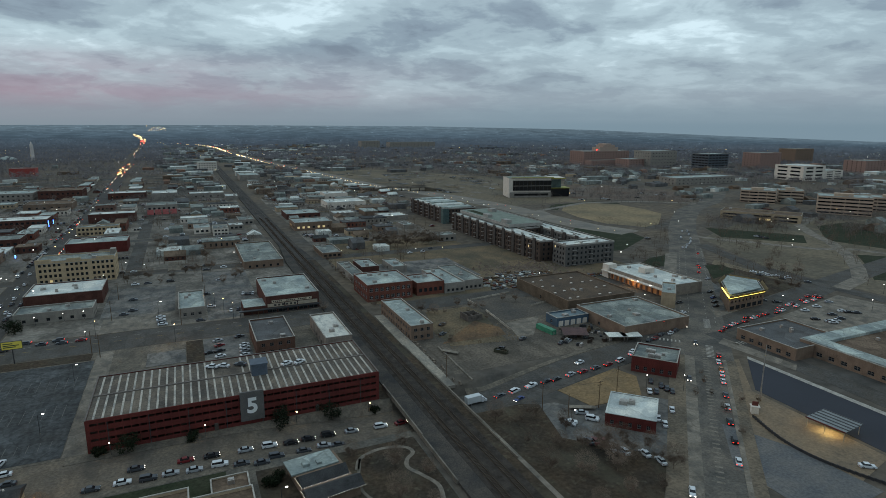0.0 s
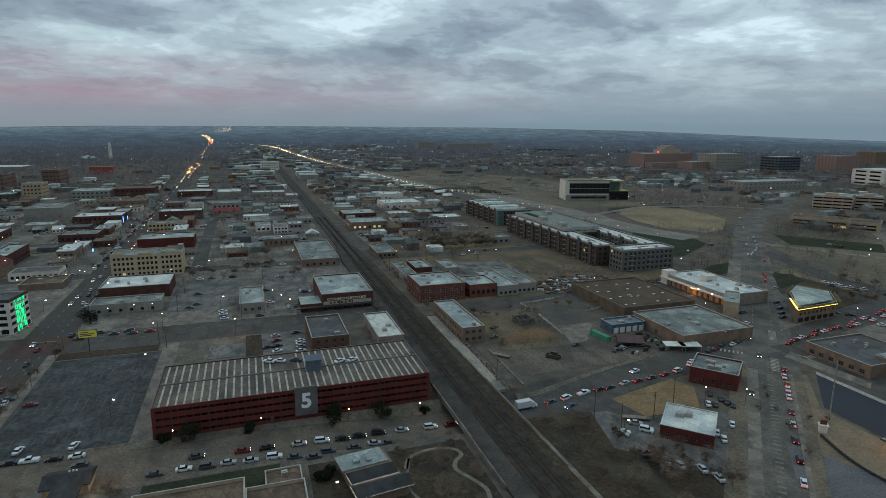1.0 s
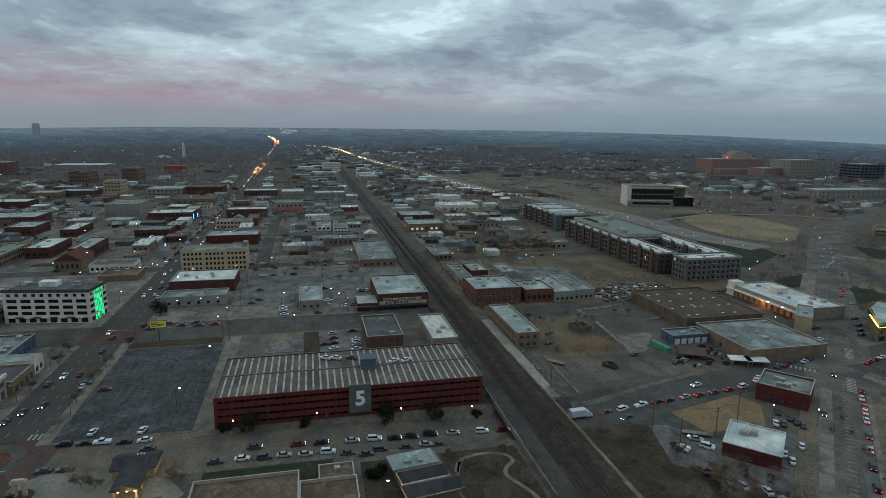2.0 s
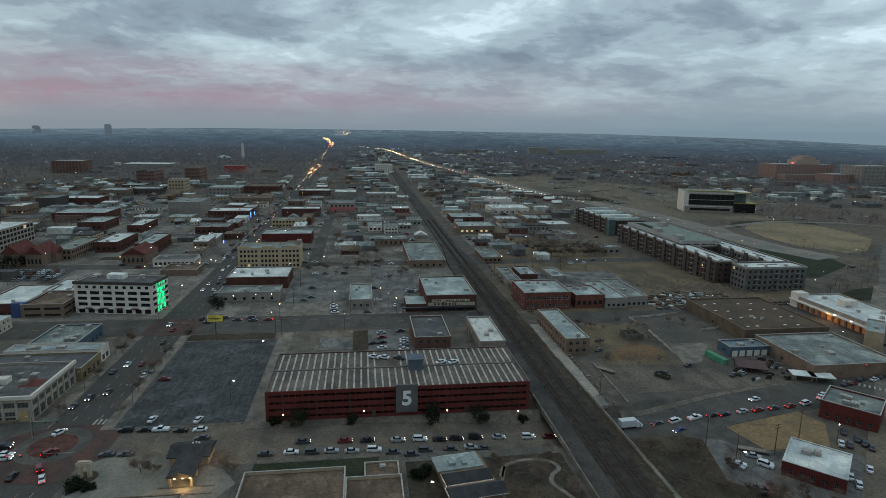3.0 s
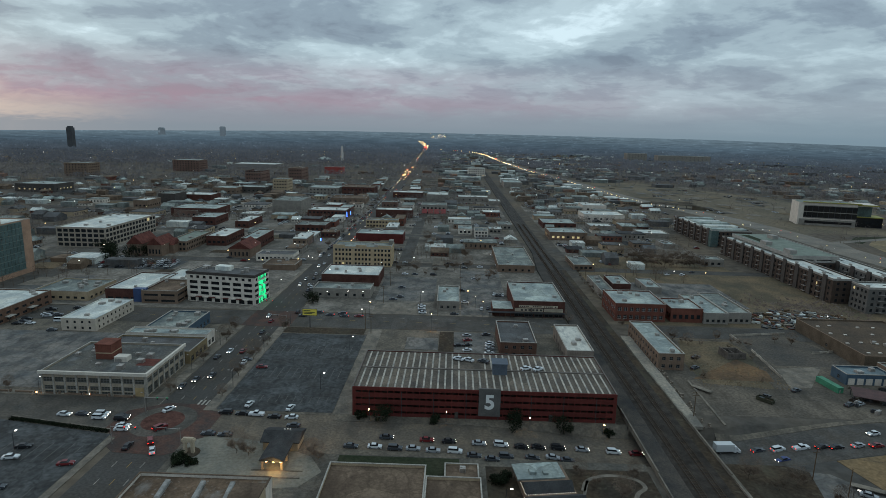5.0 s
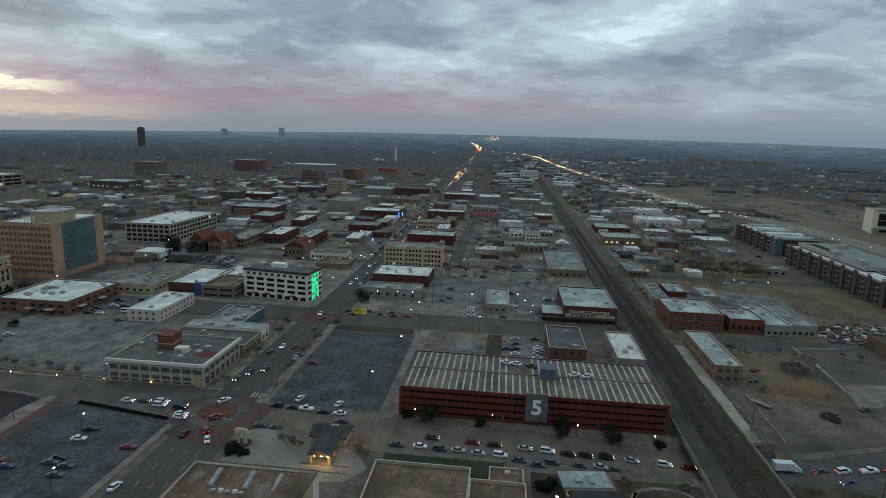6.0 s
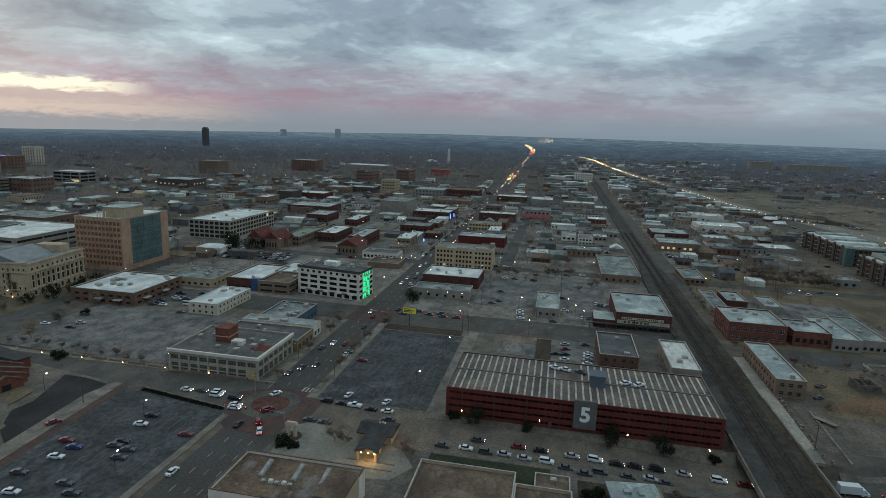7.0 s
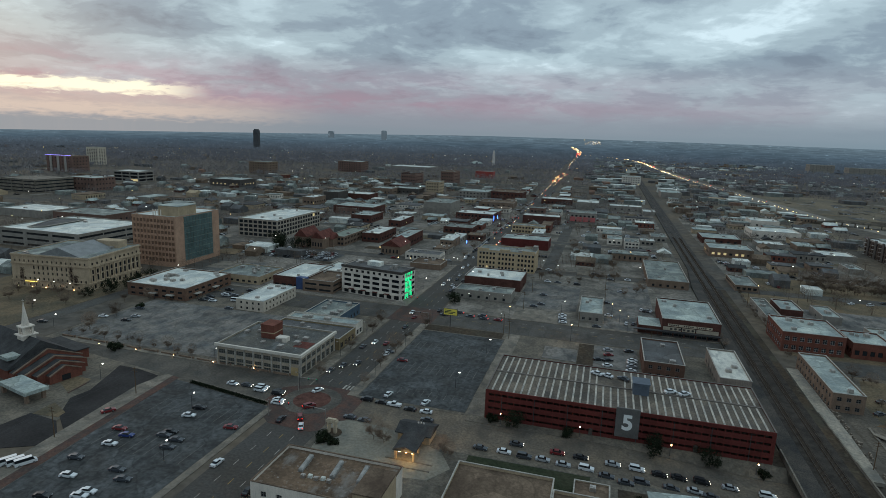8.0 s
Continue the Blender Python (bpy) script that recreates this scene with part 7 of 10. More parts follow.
def side_shape(profile, half, tuck, k=0):
    """A body from a side profile (x, z), narrower towards its top, closed, rounded at the shoulders."""
    mb = MB()
    zs = [z for _, z in profile]
    lo, hi = min(zs), max(zs)
    rings = []
    for f, g in ((-1.0, 0.0), (-0.90, 0.06), (0.90, 0.06), (1.0, 0.0)):
        ring = []
        for x, z in profile:
            s = (z - lo) / (hi - lo)
            ring.append((x, f * (half - tuck * s), z + (g * s if abs(f) < 1 else 0)))
        rings.append(ring)
    n = len(profile)
    for ring in rings:
        mb.v += ring
    for r in range(3):
        for i in range(n):
            j = (i + 1) % n
            mb.f.append((r * n + i, (r + 1) * n + i, (r + 1) * n + j, r * n + j))
            mb.k.append(k)
    mb.f += [tuple(range(n)), tuple(3 * n + i for i in reversed(range(n)))]
    mb.k += [k, k]
    return mb


KINDS = {
    # body profile, cabin profile, half width, wheel places, lamp heights
    "s": ([(-2.3, 0.28), (2.3, 0.28), (2.36, 0.62), (2.2, 0.76), (1.05, 0.92), (-1.45, 0.96), (-2.2, 0.92), (-2.36, 0.60)], [(-1.65, 0.94), (1.15, 0.92), (0.35, 1.40), (-0.95, 1.42)], 0.91, 1.38, 0.66, "saloon"),
    "u": ([(-2.3, 0.34), (2.35, 0.34), (2.40, 0.80), (2.2, 1.0), (1.2, 1.12), (-2.3, 1.16), (-2.38, 0.7)], [(-2.25, 1.14), (1.2, 1.10), (0.55, 1.70), (-2.0, 1.74)], 0.96, 1.42, 0.86, "sport utility car"),
    "p": ([(-2.75, 0.40), (2.7, 0.40), (2.75, 0.90), (2.6, 1.08), (1.1, 1.16), (-2.75, 1.16)], [(-0.75, 1.14), (1.15, 1.12), (0.55, 1.78), (-0.55, 1.80)], 0.98, 1.75, 0.92, "pickup"),
    "v": ([(-2.9, 0.36), (2.7, 0.36), (2.78, 0.90), (2.2, 1.25), (-2.9, 1.30)], [(-2.85, 1.28), (2.15, 1.22), (1.5, 2.10), (-2.80, 2.14)], 0.99, 1.8, 0.85, "passenger van"),
}


def wheel_mesh():
    """A tyre round a paler rim, in one piece."""
    mb = MB()
    n = 12
    rings = ((0.20, -0.10), (0.30, -0.115), (0.33, -0.09), (0.33, 0.09), (0.30, 0.115), (0.20, 0.10))
    for r, z in rings:
        mb.v += [(r * math.cos(2 * math.pi * i / n), r * math.sin(2 * math.pi * i / n), z) for i in range(n)]
    for k in range(len(rings) - 1):
        for i in range(n):
            j = (i + 1) % n
            mb.f.append((k * n + i, k * n + j, (k + 1) * n + j, (k + 1) * n + i))
            mb.k.append(0)
    mb.f += [tuple(reversed(range(n))), tuple(5 * n + i for i in range(n))]
    mb.k += [1, 1]
    return mb.data("wheel", TYRE, RIM)


WHEEL_DATA = wheel_mesh()
LAMP = MB()
LAMP.prism([(-0.05, -0.19), (0.05, -0.17), (0.05, 0.17), (-0.05, 0.19)], -0.09, 0.09, 0, None, True)
LAMPS = {m: LAMP.data("lamp", m) for m in (HEAD_ON, HEAD_OFF, TAIL_ON, TAIL_OFF)}


@functools.cache
def car_meshes(kind, col):
    body, cabin, half, _, _, _ = KINDS[kind]
    b = side_shape(body, half, 0.10).data("body", paint_of(col), smooth=False)
    c = side_shape(cabin, half - 0.12, 0.16).data("cabin_glass", CAR_GLASS)
    tops = [p for p in cabin if p[1] > max(z for _, z in cabin) - 0.1]
    x0, x1, z = min(p[0] for p in tops), max(p[0] for p in tops), max(p[1] for p in tops)
    r = MB()
    y = half - 0.12 - 0.15
    r.prism([(x0 - 0.06, -y), (x1 + 0.06, -y), (x1 + 0.12, -y * 0.6), (x1 + 0.12, y * 0.6), (x1 + 0.06, y), (x0 - 0.06, y)], z + 0.02, z + 0.085)
    return b, c, r.data("car_roof", paint_of(col))


@functools.cache
def first_car(kind, col, state):
    _, _, half, axle, lamp_z, nm = KINDS[kind]
    b, c, r = car_meshes(kind, col)
    word = PALETTE[col][1]
    tail = {"on": "with its headlights on", "brake": "with its brake lights on", "off": "parked beside other cars"}[state]
    ob = thing("car" if kind in "su" else nm.replace(" ", "_"), 0, 0, 0, 0, f"{word} {nm} {tail}", "car" if kind in "su" else "vehicle", "cars in the streets and lots")
    part("body", b, (), ob)
    part("cabin_glass", c, (), ob)
    part("roof", r, (), ob)
    for sx in (-axle, axle):
        for sy in (-1, 1):
            part("wheel", WHEEL_DATA, (), ob, "", pose(sx, sy * (half - 0.10), 0.33, 90))
    for sy in (-1, 1):
        ends = [p[0] for p in KINDS[kind][0]]
        part("headlight", LAMPS[HEAD_ON if state == "on" else HEAD_OFF], (), ob, "", pose(max(ends) - 0.04, sy * (half - 0.28), lamp_z))
        part("taillight", LAMPS[TAIL_ON if state == "brake" else TAIL_OFF], (), ob, "", pose(min(ends) + 0.03, sy * (half - 0.26), lamp_z + 0.08))
    return ob


USED = set()
CAR_RNG = random.Random(5)


def cars(kinds, places, turn, lift, state):
    """One car for each place; kinds: two letters each, body and colour."""
    for key, (x, y) in zip(kinds.split(), places):
        ob = first_car(key[0], key[1], state)
        on_deck = lift > 1
        z = lift + (0.0 if on_deck else land(x, y))
        slope = 0.0 if on_deck else math.degrees(math.atan2(land(x - 2, y) - land(x + 2, y), 4.0))
        m = pose(x, y, z - 0.01, 0, 0, turn + CAR_RNG.uniform(-3, 3)) @ pose(0, 0, 0, 0, slope * math.cos(radians(turn)))
        if ob not in USED:
            USED.add(ob)
            ob.matrix_basis = m
        else:
            copy_thing(ob, m)


# street in front of the garage, eastbound
cars("sd sr sk ss uw sk sk uk ss uw sr", ((14.0, -15.3), (27.4, -16.2), (34.7, -16.6), (44.5, -17.0), (51.7, -16.8), (58.4, -16.8), (64.1, -16.0), (70.8, -15.1), (78.9, -14.6), (89.3, -14.6), (96.8, -14.8)), 0, 0.05, "on")
# second row, eastbound
cars("sd sw ud ss ss uw sd sd ud sd ss sd", ((3.2, -21.5), (10.9, -21.3), (17.5, -22.1), (23.3, -21.8), (29.7, -22.6), (36.7, -22.7), (42.7, -24.6), (48.3, -26.4), (52.8, -23.9), (61.3, -22.9), (68.1, -21.4), (72.6, -22.2)), 0, 0.05, "off")
# beside the lot
cars("uk sk pw sk sw sd sd sd", ((-44.8, -1.8), (-38.8, -2.2), (-33.6, -2.5), (-26.9, -3.7), (-20.8, -3.7), (-18.6, -9.5), (-44.9, -16.6), (-39.2, -17.0)), 180, 0.05, "off")
# in the lot
cars("sw sw", ((-38.7, 4.8), (-23.1, 3.0)), 78, 0.2, "off")
# in the lot, across
cars("sr sd", ((-45.3, 39.1), (-54.5, 46.6)), 5, 0.2, "off")
# at the crossing
cars("ur sw", ((-61.2, -22.6), (-57.8, -28.2)), 118, 0.06, "brake")
# west of the crossing
cars("sw uw uk", ((-74.6, -15.6), (-86.3, -8.4), (-78.3, -8.9)), 0, 0.06, "on")
# avenue, northbound
cars("sw sr sd sr sd sk sd", ((-54.7, 44.0), (-59.7, 56.5), (-59.4, 82.5), (-60.2, 99.8), (-68.4, 48.9), (-50.7, 116.9), (-46.0, 111.9)), 90, 0.05, "off")
# avenue, southbound
cars("sd sd sw sw sd sw sw sw ss", ((-67.3, 24.9), (-62.6, 29.2), (-65.4, 56.1), (-64.1, 108.0), (-69.9, 18.4), (-64.8, 174.8), (-64.8, 229.0), (-72.6, 269.7), (-64.5, 188.9)), 270, 0.05, "on")
# avenue, parked
cars("sw sd sw sk sw sw sd sw sk ss sw sw sw sd sk ss", ((-58.6, 174.7), (-59.7, 191.7), (-61.1, 203.9), (-54.7, 188.6), (-62.7, 238.0), (-65.6, 267.6), (-56.1, 161.5), (-55.9, 169.2), (-69.3, 301.3), (-70.5, 326.6), (-69.2, 340.3), (-70.4, 431.7), (-68.8, 455.6), (-68.9, 481.2), (-69.2, 528.6), (-71.8, 601.0)), 90, 0.05, "off")
# cross street behind the garage
cars("sd sd sd sd sr ud", ((-46.3, 110.9), (-39.0, 117.4), (-32.0, 113.2), (-23.8, 111.9), (-16.2, 112.5), (-25.7, 115.8)), 180, 0.06, "brake")
# yards north of the cross street
cars("sw sw sd sw sd sd sd sw sd uk sk sd sd ss sw sd sk", ((17.1, 134.9), (17.4, 129.4), (17.9, 125.1), (18.3, 121.9), (-0.8, 147.1), (3.0, 153.0), (1.9, 175.3), (0.8, 211.8), (7.9, 211.7), (21.0, 211.4), (31.5, 249.5), (43.7, 249.4), (43.4, 235.8), (50.1, 202.5), (42.4, 144.4), (36.2, 121.2), (40.9, 171.4)), 0, 0.14, "off")
# deck behind the garage
cars("ss sr sk sw sk sw ss sw sw sd", ((42.4, 86.4), (42.7, 79.8), (42.5, 72.8), (42.3, 66.1), (38.2, 72.2), (53.1, 73.0), (52.8, 68.5), (52.4, 63.4), (53.3, 76.2), (52.1, 88.5)), 20, 0.14, "off")
# garage roof
cars("sw sw sd", ((37.7, 28.0), (41.7, 27.2), (47.7, 26.3)), 150, 11.0, "off")
# garage roof, east
cars("sw sw", ((63.7, 20.2), (68.4, 19.9)), 30, 11.0, "off")
# furniture shop yard
cars("sw sk sd sw sd sw", ((61.1, 164.0), (62.8, 162.6), (64.9, 162.6), (66.7, 162.5), (55.6, 133.5), (51.9, 132.5)), 80, 0.14, "off")
# street east of the railway, eastbound
cars("sd uw pw sk sk ss sr sd sr uw sw ss", ((138.7, -11.0), (145.5, -10.7), (153.3, -10.4), (160.4, -10.3), (164.7, -10.8), (172.3, -10.1), (178.4, -10.1), (185.6, -9.3), (192.9, -8.4), (200.5, -7.1), (210.6, -3.2), (219.7, -1.4)), 14, 0.09, "brake")
# street east of the railway, westbound
cars("sw sb", ((182.8, -2.0), (143.7, -17.1)), 194, 0.09, "on")
# gravel yard
cars("pk sd ss sd sd sd uw sw sd", ((159.1, 24.7), (189.4, 20.7), (194.0, 21.6), (175.7, 32.6), (148.6, 66.4), (143.0, 53.4), (205.2, 233.4), (194.4, 233.6), (216.3, 243.2)), 30, 0.06, "off")
# behind the white-roofed office
cars("uw ss", ((156.4, -44.4), (147.2, -43.8)), -50, 0.06, "off")
# boulevard, waiting northbound
cars("sw uk sk sw sd sw sw so sw sr", ((180.4, -83.6), (189.8, -74.2), (198.8, -64.8), (207.2, -56.6), (214.7, -49.4), (223.9, -40.3), (229.4, -34.9), (233.0, -31.5), (238.4, -25.3), (244.8, -19.7)), 45, 0.06, "brake")
# boulevard, southbound
cars("sw sd sd sk", ((155.7, -89.1), (213.5, -32.9), (247.5, -4.2), (261.8, 15.7)), 225, 0.06, "on")
# queue on the east street
cars("sr sd sw sd sr sw sr sr sk sr sw sr sr sw sr sw sr sr sw sr sw sd", ((273.6, 3.2), (280.3, 5.8), (285.6, 7.3), (290.6, 8.0), (296.5, 8.5), (305.3, 10.8), (312.0, 12.0), (317.5, 12.8), (302.7, 12.9), (330.3, 15.0), (331.4, 13.5), (335.1, 17.5), (348.4, 20.0), (344.5, 19.3), (361.5, 23.0), (359.2, 19.0), (371.4, 26.5), (375.6, 24.7), (368.0, 20.3), (376.0, 21.9), (346.7, 16.0), (326.0, 12.5)), 12, 0.09, "brake")
# east lot
cars("sw sw ss sd sw sk sd sk ss sw sw sd sd sk", ((343.1, 8.6), (356.2, 10.9), (371.6, 13.9), (350.1, -2.0), (361.1, -0.2), (362.4, -3.0), (365.7, -5.4), (334.0, -3.4), (337.2, -8.8), (341.4, -9.6), (337.3, -10.8), (347.5, -8.2), (338.9, 31.5), (343.4, 25.9)), -30, 0.06, "off")
# frontage road
cars("sd sw sw sd sw sw sw sd", ((403.4, 48.5), (402.4, 61.7), (398.8, 68.1), (396.0, 61.1), (395.6, 71.2), (397.7, 77.2), (394.3, 82.1), (391.2, 74.7)), -60, 0.08, "off")
# boulevard, far
cars("sw sw sw sw sw sw sw sw sw sw", ((425.1, 171.2), (432.8, 176.0), (439.8, 181.4), (416.6, 164.3), (414.0, 165.4), (450.4, 191.4), (466.9, 209.2), (479.9, 223.7), (446.5, 199.0), (472.8, 223.2)), 45, 0.06, "on")
# boulevard, far northbound
cars("sr sr sr sr", ((374.7, 112.7), (370.2, 107.0), (359.0, 97.1), (407.9, 143.5)), 45, 0.06, "brake")
# beside the glass-fronted shop
cars("ss sd sb sk sk sw sd sw", ((349.5, 80.8), (325.0, 56.9), (316.6, 47.2), (309.9, 40.1), (304.2, 34.2), (307.3, 64.4), (290.2, 47.3), (277.0, 32.3)), 10, 0.06, "off")
# red panel office lot
cars("sd sd sw sd sd sd sw sw sw", ((197.6, -28.4), (198.3, -33.3), (190.5, -35.4), (192.9, -36.4), (198.4, -36.1), (198.5, -38.8), (187.0, -50.3), (177.0, -57.1), (177.8, -53.1)), 50, 0.1, "off")
# red panel office, front lot
cars("sr sr sd sw sw sw sw sd", ((148.0, -56.5), (150.5, -57.6), (146.3, -55.8), (150.4, -62.0), (152.7, -65.1), (157.6, -68.7), (159.1, -73.8), (151.1, -64.1)), 80, 0.1, "off")
# in front of the red office
cars("uw ss sw", ((156.6, -44.0), (155.9, -39.2), (148.3, -43.0)), -30, 0.1, "off")
# beside the brick red building
cars("sw sd sr sd sw ss sd", ((246.5, 10.3), (241.0, 10.9), (234.4, 7.8), (252.0, 12.4), (212.8, -1.0), (218.1, 0.5), (230.2, 7.1)), 20, 0.1, "off")
# pavilion court
cars("sw", ((213.9, -100.6),), -35, 0.1, "off")
# street west, eastbound
cars("sw sd uw sk sw", ((-99.6, -6.9), (-93.6, -6.3), (-86.7, -6.0), (-79.0, -7.0), (-75.3, -13.4)), 0, 0.06, "on")
# avenue south, northbound
cars("sw sk sk", ((-70.1, -56.3), (-53.1, -65.4), (-66.7, -26.1)), 90, 0.06, "off")
# crossing
cars("ur", ((-62.4, -14.0),), 60, 0.06, "brake")
# crossing, white car
cars("sw", ((-65.8, -1.0),), 60, 0.06, "on")
# lot south-west
cars("sw sk sd sk sd sd sr sb sw sd sw sw sw sk sd sd sr", ((-97.7, -34.5), (-98.2, -28.3), (-96.1, -48.3), (-95.6, -45.8), (-90.4, -49.4), (-89.9, -53.9), (-112.5, -49.5), (-107.1, -52.2), (-108.0, -58.1), (-111.1, -67.5), (-105.2, -75.5), (-93.8, -79.6), (-94.3, -81.9), (-103.4, -85.0), (-94.6, -68.8), (-89.4, -72.1), (-79.3, -36.8)), 10, 0.2, "off")
# church lot
cars("sr", ((-125.8, -41.0),), 60, 0.2, "off")
# lot north-west
cars("sw sk ss sd sd sw sd", ((-210.6, 40.4), (-195.3, 39.4), (-195.8, 46.3), (-204.2, 58.1), (-160.8, 76.0), (-180.1, 99.2), (-173.5, 99.3)), 15, 0.2, "off")
# plaza street
cars("sk", ((-231.2, 23.4),), 15, 0.08, "off")
# church vans in a row
cars("vw vw vw", ((-126.7, -75.4), (-124.4, -74.9), (-122.1, -74.4)), 62, 0.09, "off")


def box_truck(x, y, turn):
    z = land(x, y) + 0.07
    ob = thing("box_truck", x, y, z, turn, "white box truck waiting in the street", "truck")
    mb = MB()
    mb.box(-4.2, 1.9, -1.25, 1.25, 1.0, 3.5)
    part("cargo_box", mb, plain("truck_white", (0.55, 0.56, 0.55), 0.5), ob)
    part("cab", side_shape([(2.1, 0.55), (4.4, 0.55), (4.45, 1.3), (3.6, 1.55), (3.1, 2.5), (2.1, 2.6)], 1.15, 0.12), plain("truck_cab", (0.6, 0.6, 0.6), 0.4), ob)
    part("windscreen", side_shape([(3.05, 1.62), (3.66, 1.60), (3.2, 2.35), (3.0, 2.4)], 1.1, 0.10), CAR_GLASS, ob)
    mb = MB()
    mb.box(-4.1, 4.0, -0.45, 0.45, 0.6, 1.0)
    part("chassis", mb, DARK_STEEL, ob)
    for sx in (-2.6, 3.2):
        for sy in (-1.05, 1.05):
            part("wheel", WHEEL_DATA, (), ob, "", pose(sx, sy, 0.45, 90) @ Matrix.Scale(1.36, 4))
    return ob


box_truck(128, -11.4, 4)


# lot between the brown brick and the white office building
cars("sk sd uk sw ss sd pk vw sw ud sk sd", ((-184, 84), (-183.5, 87.5), (-184, 91), (-178, 85), (-177.6, 97), (-178, 101), (-183, 108), (-166, 90), (-165, 96), (-165.5, 100.5), (-171, 112), (-166, 113)), 8, 0.18, "off")


# ---- vegetation ----
def bare_tree_meshes(seed, height):
    """Trunk with limbs, and a crown of fine bare twigs."""
    rng = random.Random(seed)
    wood, twigs = MB(), MB()

    def grow(p, d, length, r, level):
        q = p + d * length
        wood.limb(p, q, r, r * 0.65, 5 if level < 2 else 3)
        if level == 4:
            for _ in range(11):
                w = (d + Vector((rng.uniform(-1, 1), rng.uniform(-1, 1), rng.uniform(-0.5, 0.9)))).normalized()
                a = p.lerp(q, rng.uniform(0.2, 1))
                b = a + w * rng.uniform(0.5, 1.1) * height * 0.10
                s = w.orthogonal().normalized() * 0.021
                twigs.poly([a - s, a + s, b])
                for _ in range(3):
                    c = a.lerp(b, rng.uniform(0.3, 0.8))
                    w2 = (w + Vector((rng.uniform(-1, 1), rng.uniform(-1, 1), rng.uniform(-0.6, 0.8)))).normalized()
                    s2 = w2.orthogonal().normalized() * 0.016
                    twigs.poly([c - s2, c + s2, c + w2 * height * rng.uniform(0.03, 0.07)])
            return
        for i in range(rng.choice((2, 3, 3)) if level else 5):
            turn = Vector((rng.uniform(-1, 1), rng.uniform(-1, 1), rng.uniform(-0.05, 0.6)))
            nd = (d * (0.75 if level else 0.6) + turn * 0.85).normalized()
            nd.z = max(nd.z, -0.1)
            grow(p.lerp(q, rng.uniform(0.45, 1.0)), nd, length * rng.uniform(0.62, 0.9), r * 0.55, level + 1)

    grow(Vector((0, 0, -0.2)), Vector((rng.uniform(-0.06, 0.06), rng.uniform(-0.06, 0.06), 1)).normalized(), height * 0.21, height * 0.013, 0)
    # the haze of outer twigs
    for _ in range(1500):
        v = Vector((rng.gauss(0, 1), rng.gauss(0, 1), rng.gauss(0, 1))).normalized() * rng.uniform(0.35, 1.0) ** 0.6
        c = Vector((v.x * height * 0.40, v.y * height * 0.40, height * (0.62 + 0.34 * v.z)))
        w = (v + Vector((rng.uniform(-1, 1), rng.uniform(-1, 1), rng.uniform(-0.4, 1)))).normalized()
        s = w.orthogonal().normalized() * 0.024
        twigs.poly([c - s, c + s, c + w * height * rng.uniform(0.06, 0.12)])
    return wood.data("trunk", BARK), twigs.data("crown", TWIGS)


def evergreen_meshes(seed, height, spread):
    """A dense dark tree: a crown of many small leaves with gaps."""
    rng = random.Random(seed)
    wood, leaves = MB(), MB()
    wood.limb((0, 0, -0.2), (0, 0, height * 0.8), height * 0.025, 0.03, 6)
    blobs = [(Vector((rng.gauss(0, 0.36) * spread, rng.gauss(0, 0.36) * spread, height * rng.uniform(0.25, 0.92))), rng.uniform(0.25, 0.5) * spread) for _ in range(16)]
    for c, r in blobs:
        wood.limb((0, 0, c.z * 0.7), tuple(c), 0.06, 0.02, 3)
        for _ in range(70):
            d = Vector((rng.gauss(0, 1), rng.gauss(0, 1), rng.gauss(0, 1))).normalized()
            p = c + d * r * rng.uniform(0.5, 1.1)
            a = Vector((rng.gauss(0, 1), rng.gauss(0, 1), rng.gauss(0, 1))).normalized() * 0.26
            b = a.cross(d).normalized() * 0.2
            leaves.poly([p - a, p + b, p + a, p - b])
    return wood.data("trunk", BARK), leaves.data("crown", NEEDLES)


BARE = [bare_tree_meshes(s, h) for s, h in ((1, 8.0), (2, 10.0), (3, 12.0))]
GREENS = [evergreen_meshes(11, 6.5, 4.2), evergreen_meshes(12, 3.0, 3.2)]


def trees(places, kind, label, category="tree", lo=0.8, hi=1.2, group="trees"):
    rng = random.Random(len(places) * 13 + kind)
    for x, y in places:
        wood, crown = BARE[(kind + rng.randrange(3)) % 3] if kind < 3 else GREENS[kind - 3]
        ob = thing("tree" if kind < 4 else "shrub", x, y, land(x, y), rng.uniform(0, 360), label, category, group)
        k = rng.uniform(lo, hi) * (1.15 if kind < 3 else 1.0)
        ob.scale = (k * rng.uniform(0.9, 1.1), k, k * rng.uniform(0.9, 1.1))
        part("trunk", wood, (), ob)
        part("crown", crown, (), ob)


# in front of the garage
trees([(11.5, -3.2), (57.6, -4.0), (75.0, -4.0)], 3, "dark evergreen street tree in front of a garage", lo=0.9, hi=1.15)
trees([(2.8, -1.8), (29.7, -2.8), (90.5, -3.4)], 4, "low dark evergreen shrub beside a wall", "shrub", 0.6, 0.9, "shrubs")
trees([(-47.5, -33), (-45, -33.6), (-43.2, -34.4), (51.5, -37), (49.8, -39), (-170, 6), (-205, 60)], 4, "round dark evergreen shrub", "shrub", 0.7, 1.1, "shrubs")
# along the street by the lot
trees([(-31.5, -27.5), (-27.5, -28.5), (-8, -27), (-5.5, -29.5)], 0, "bare street tree with fine brown twigs", lo=0.55, hi=0.8)
trees([(-51.5, 12), (-52, 30), (-52, 48), (-51.5, 66), (-72.5, 14), (-72.5, 44), (-72.5, 70), (-50, 88), (-74, 86)], 0, "bare street tree with fine brown twigs", lo=0.5, hi=0.8)
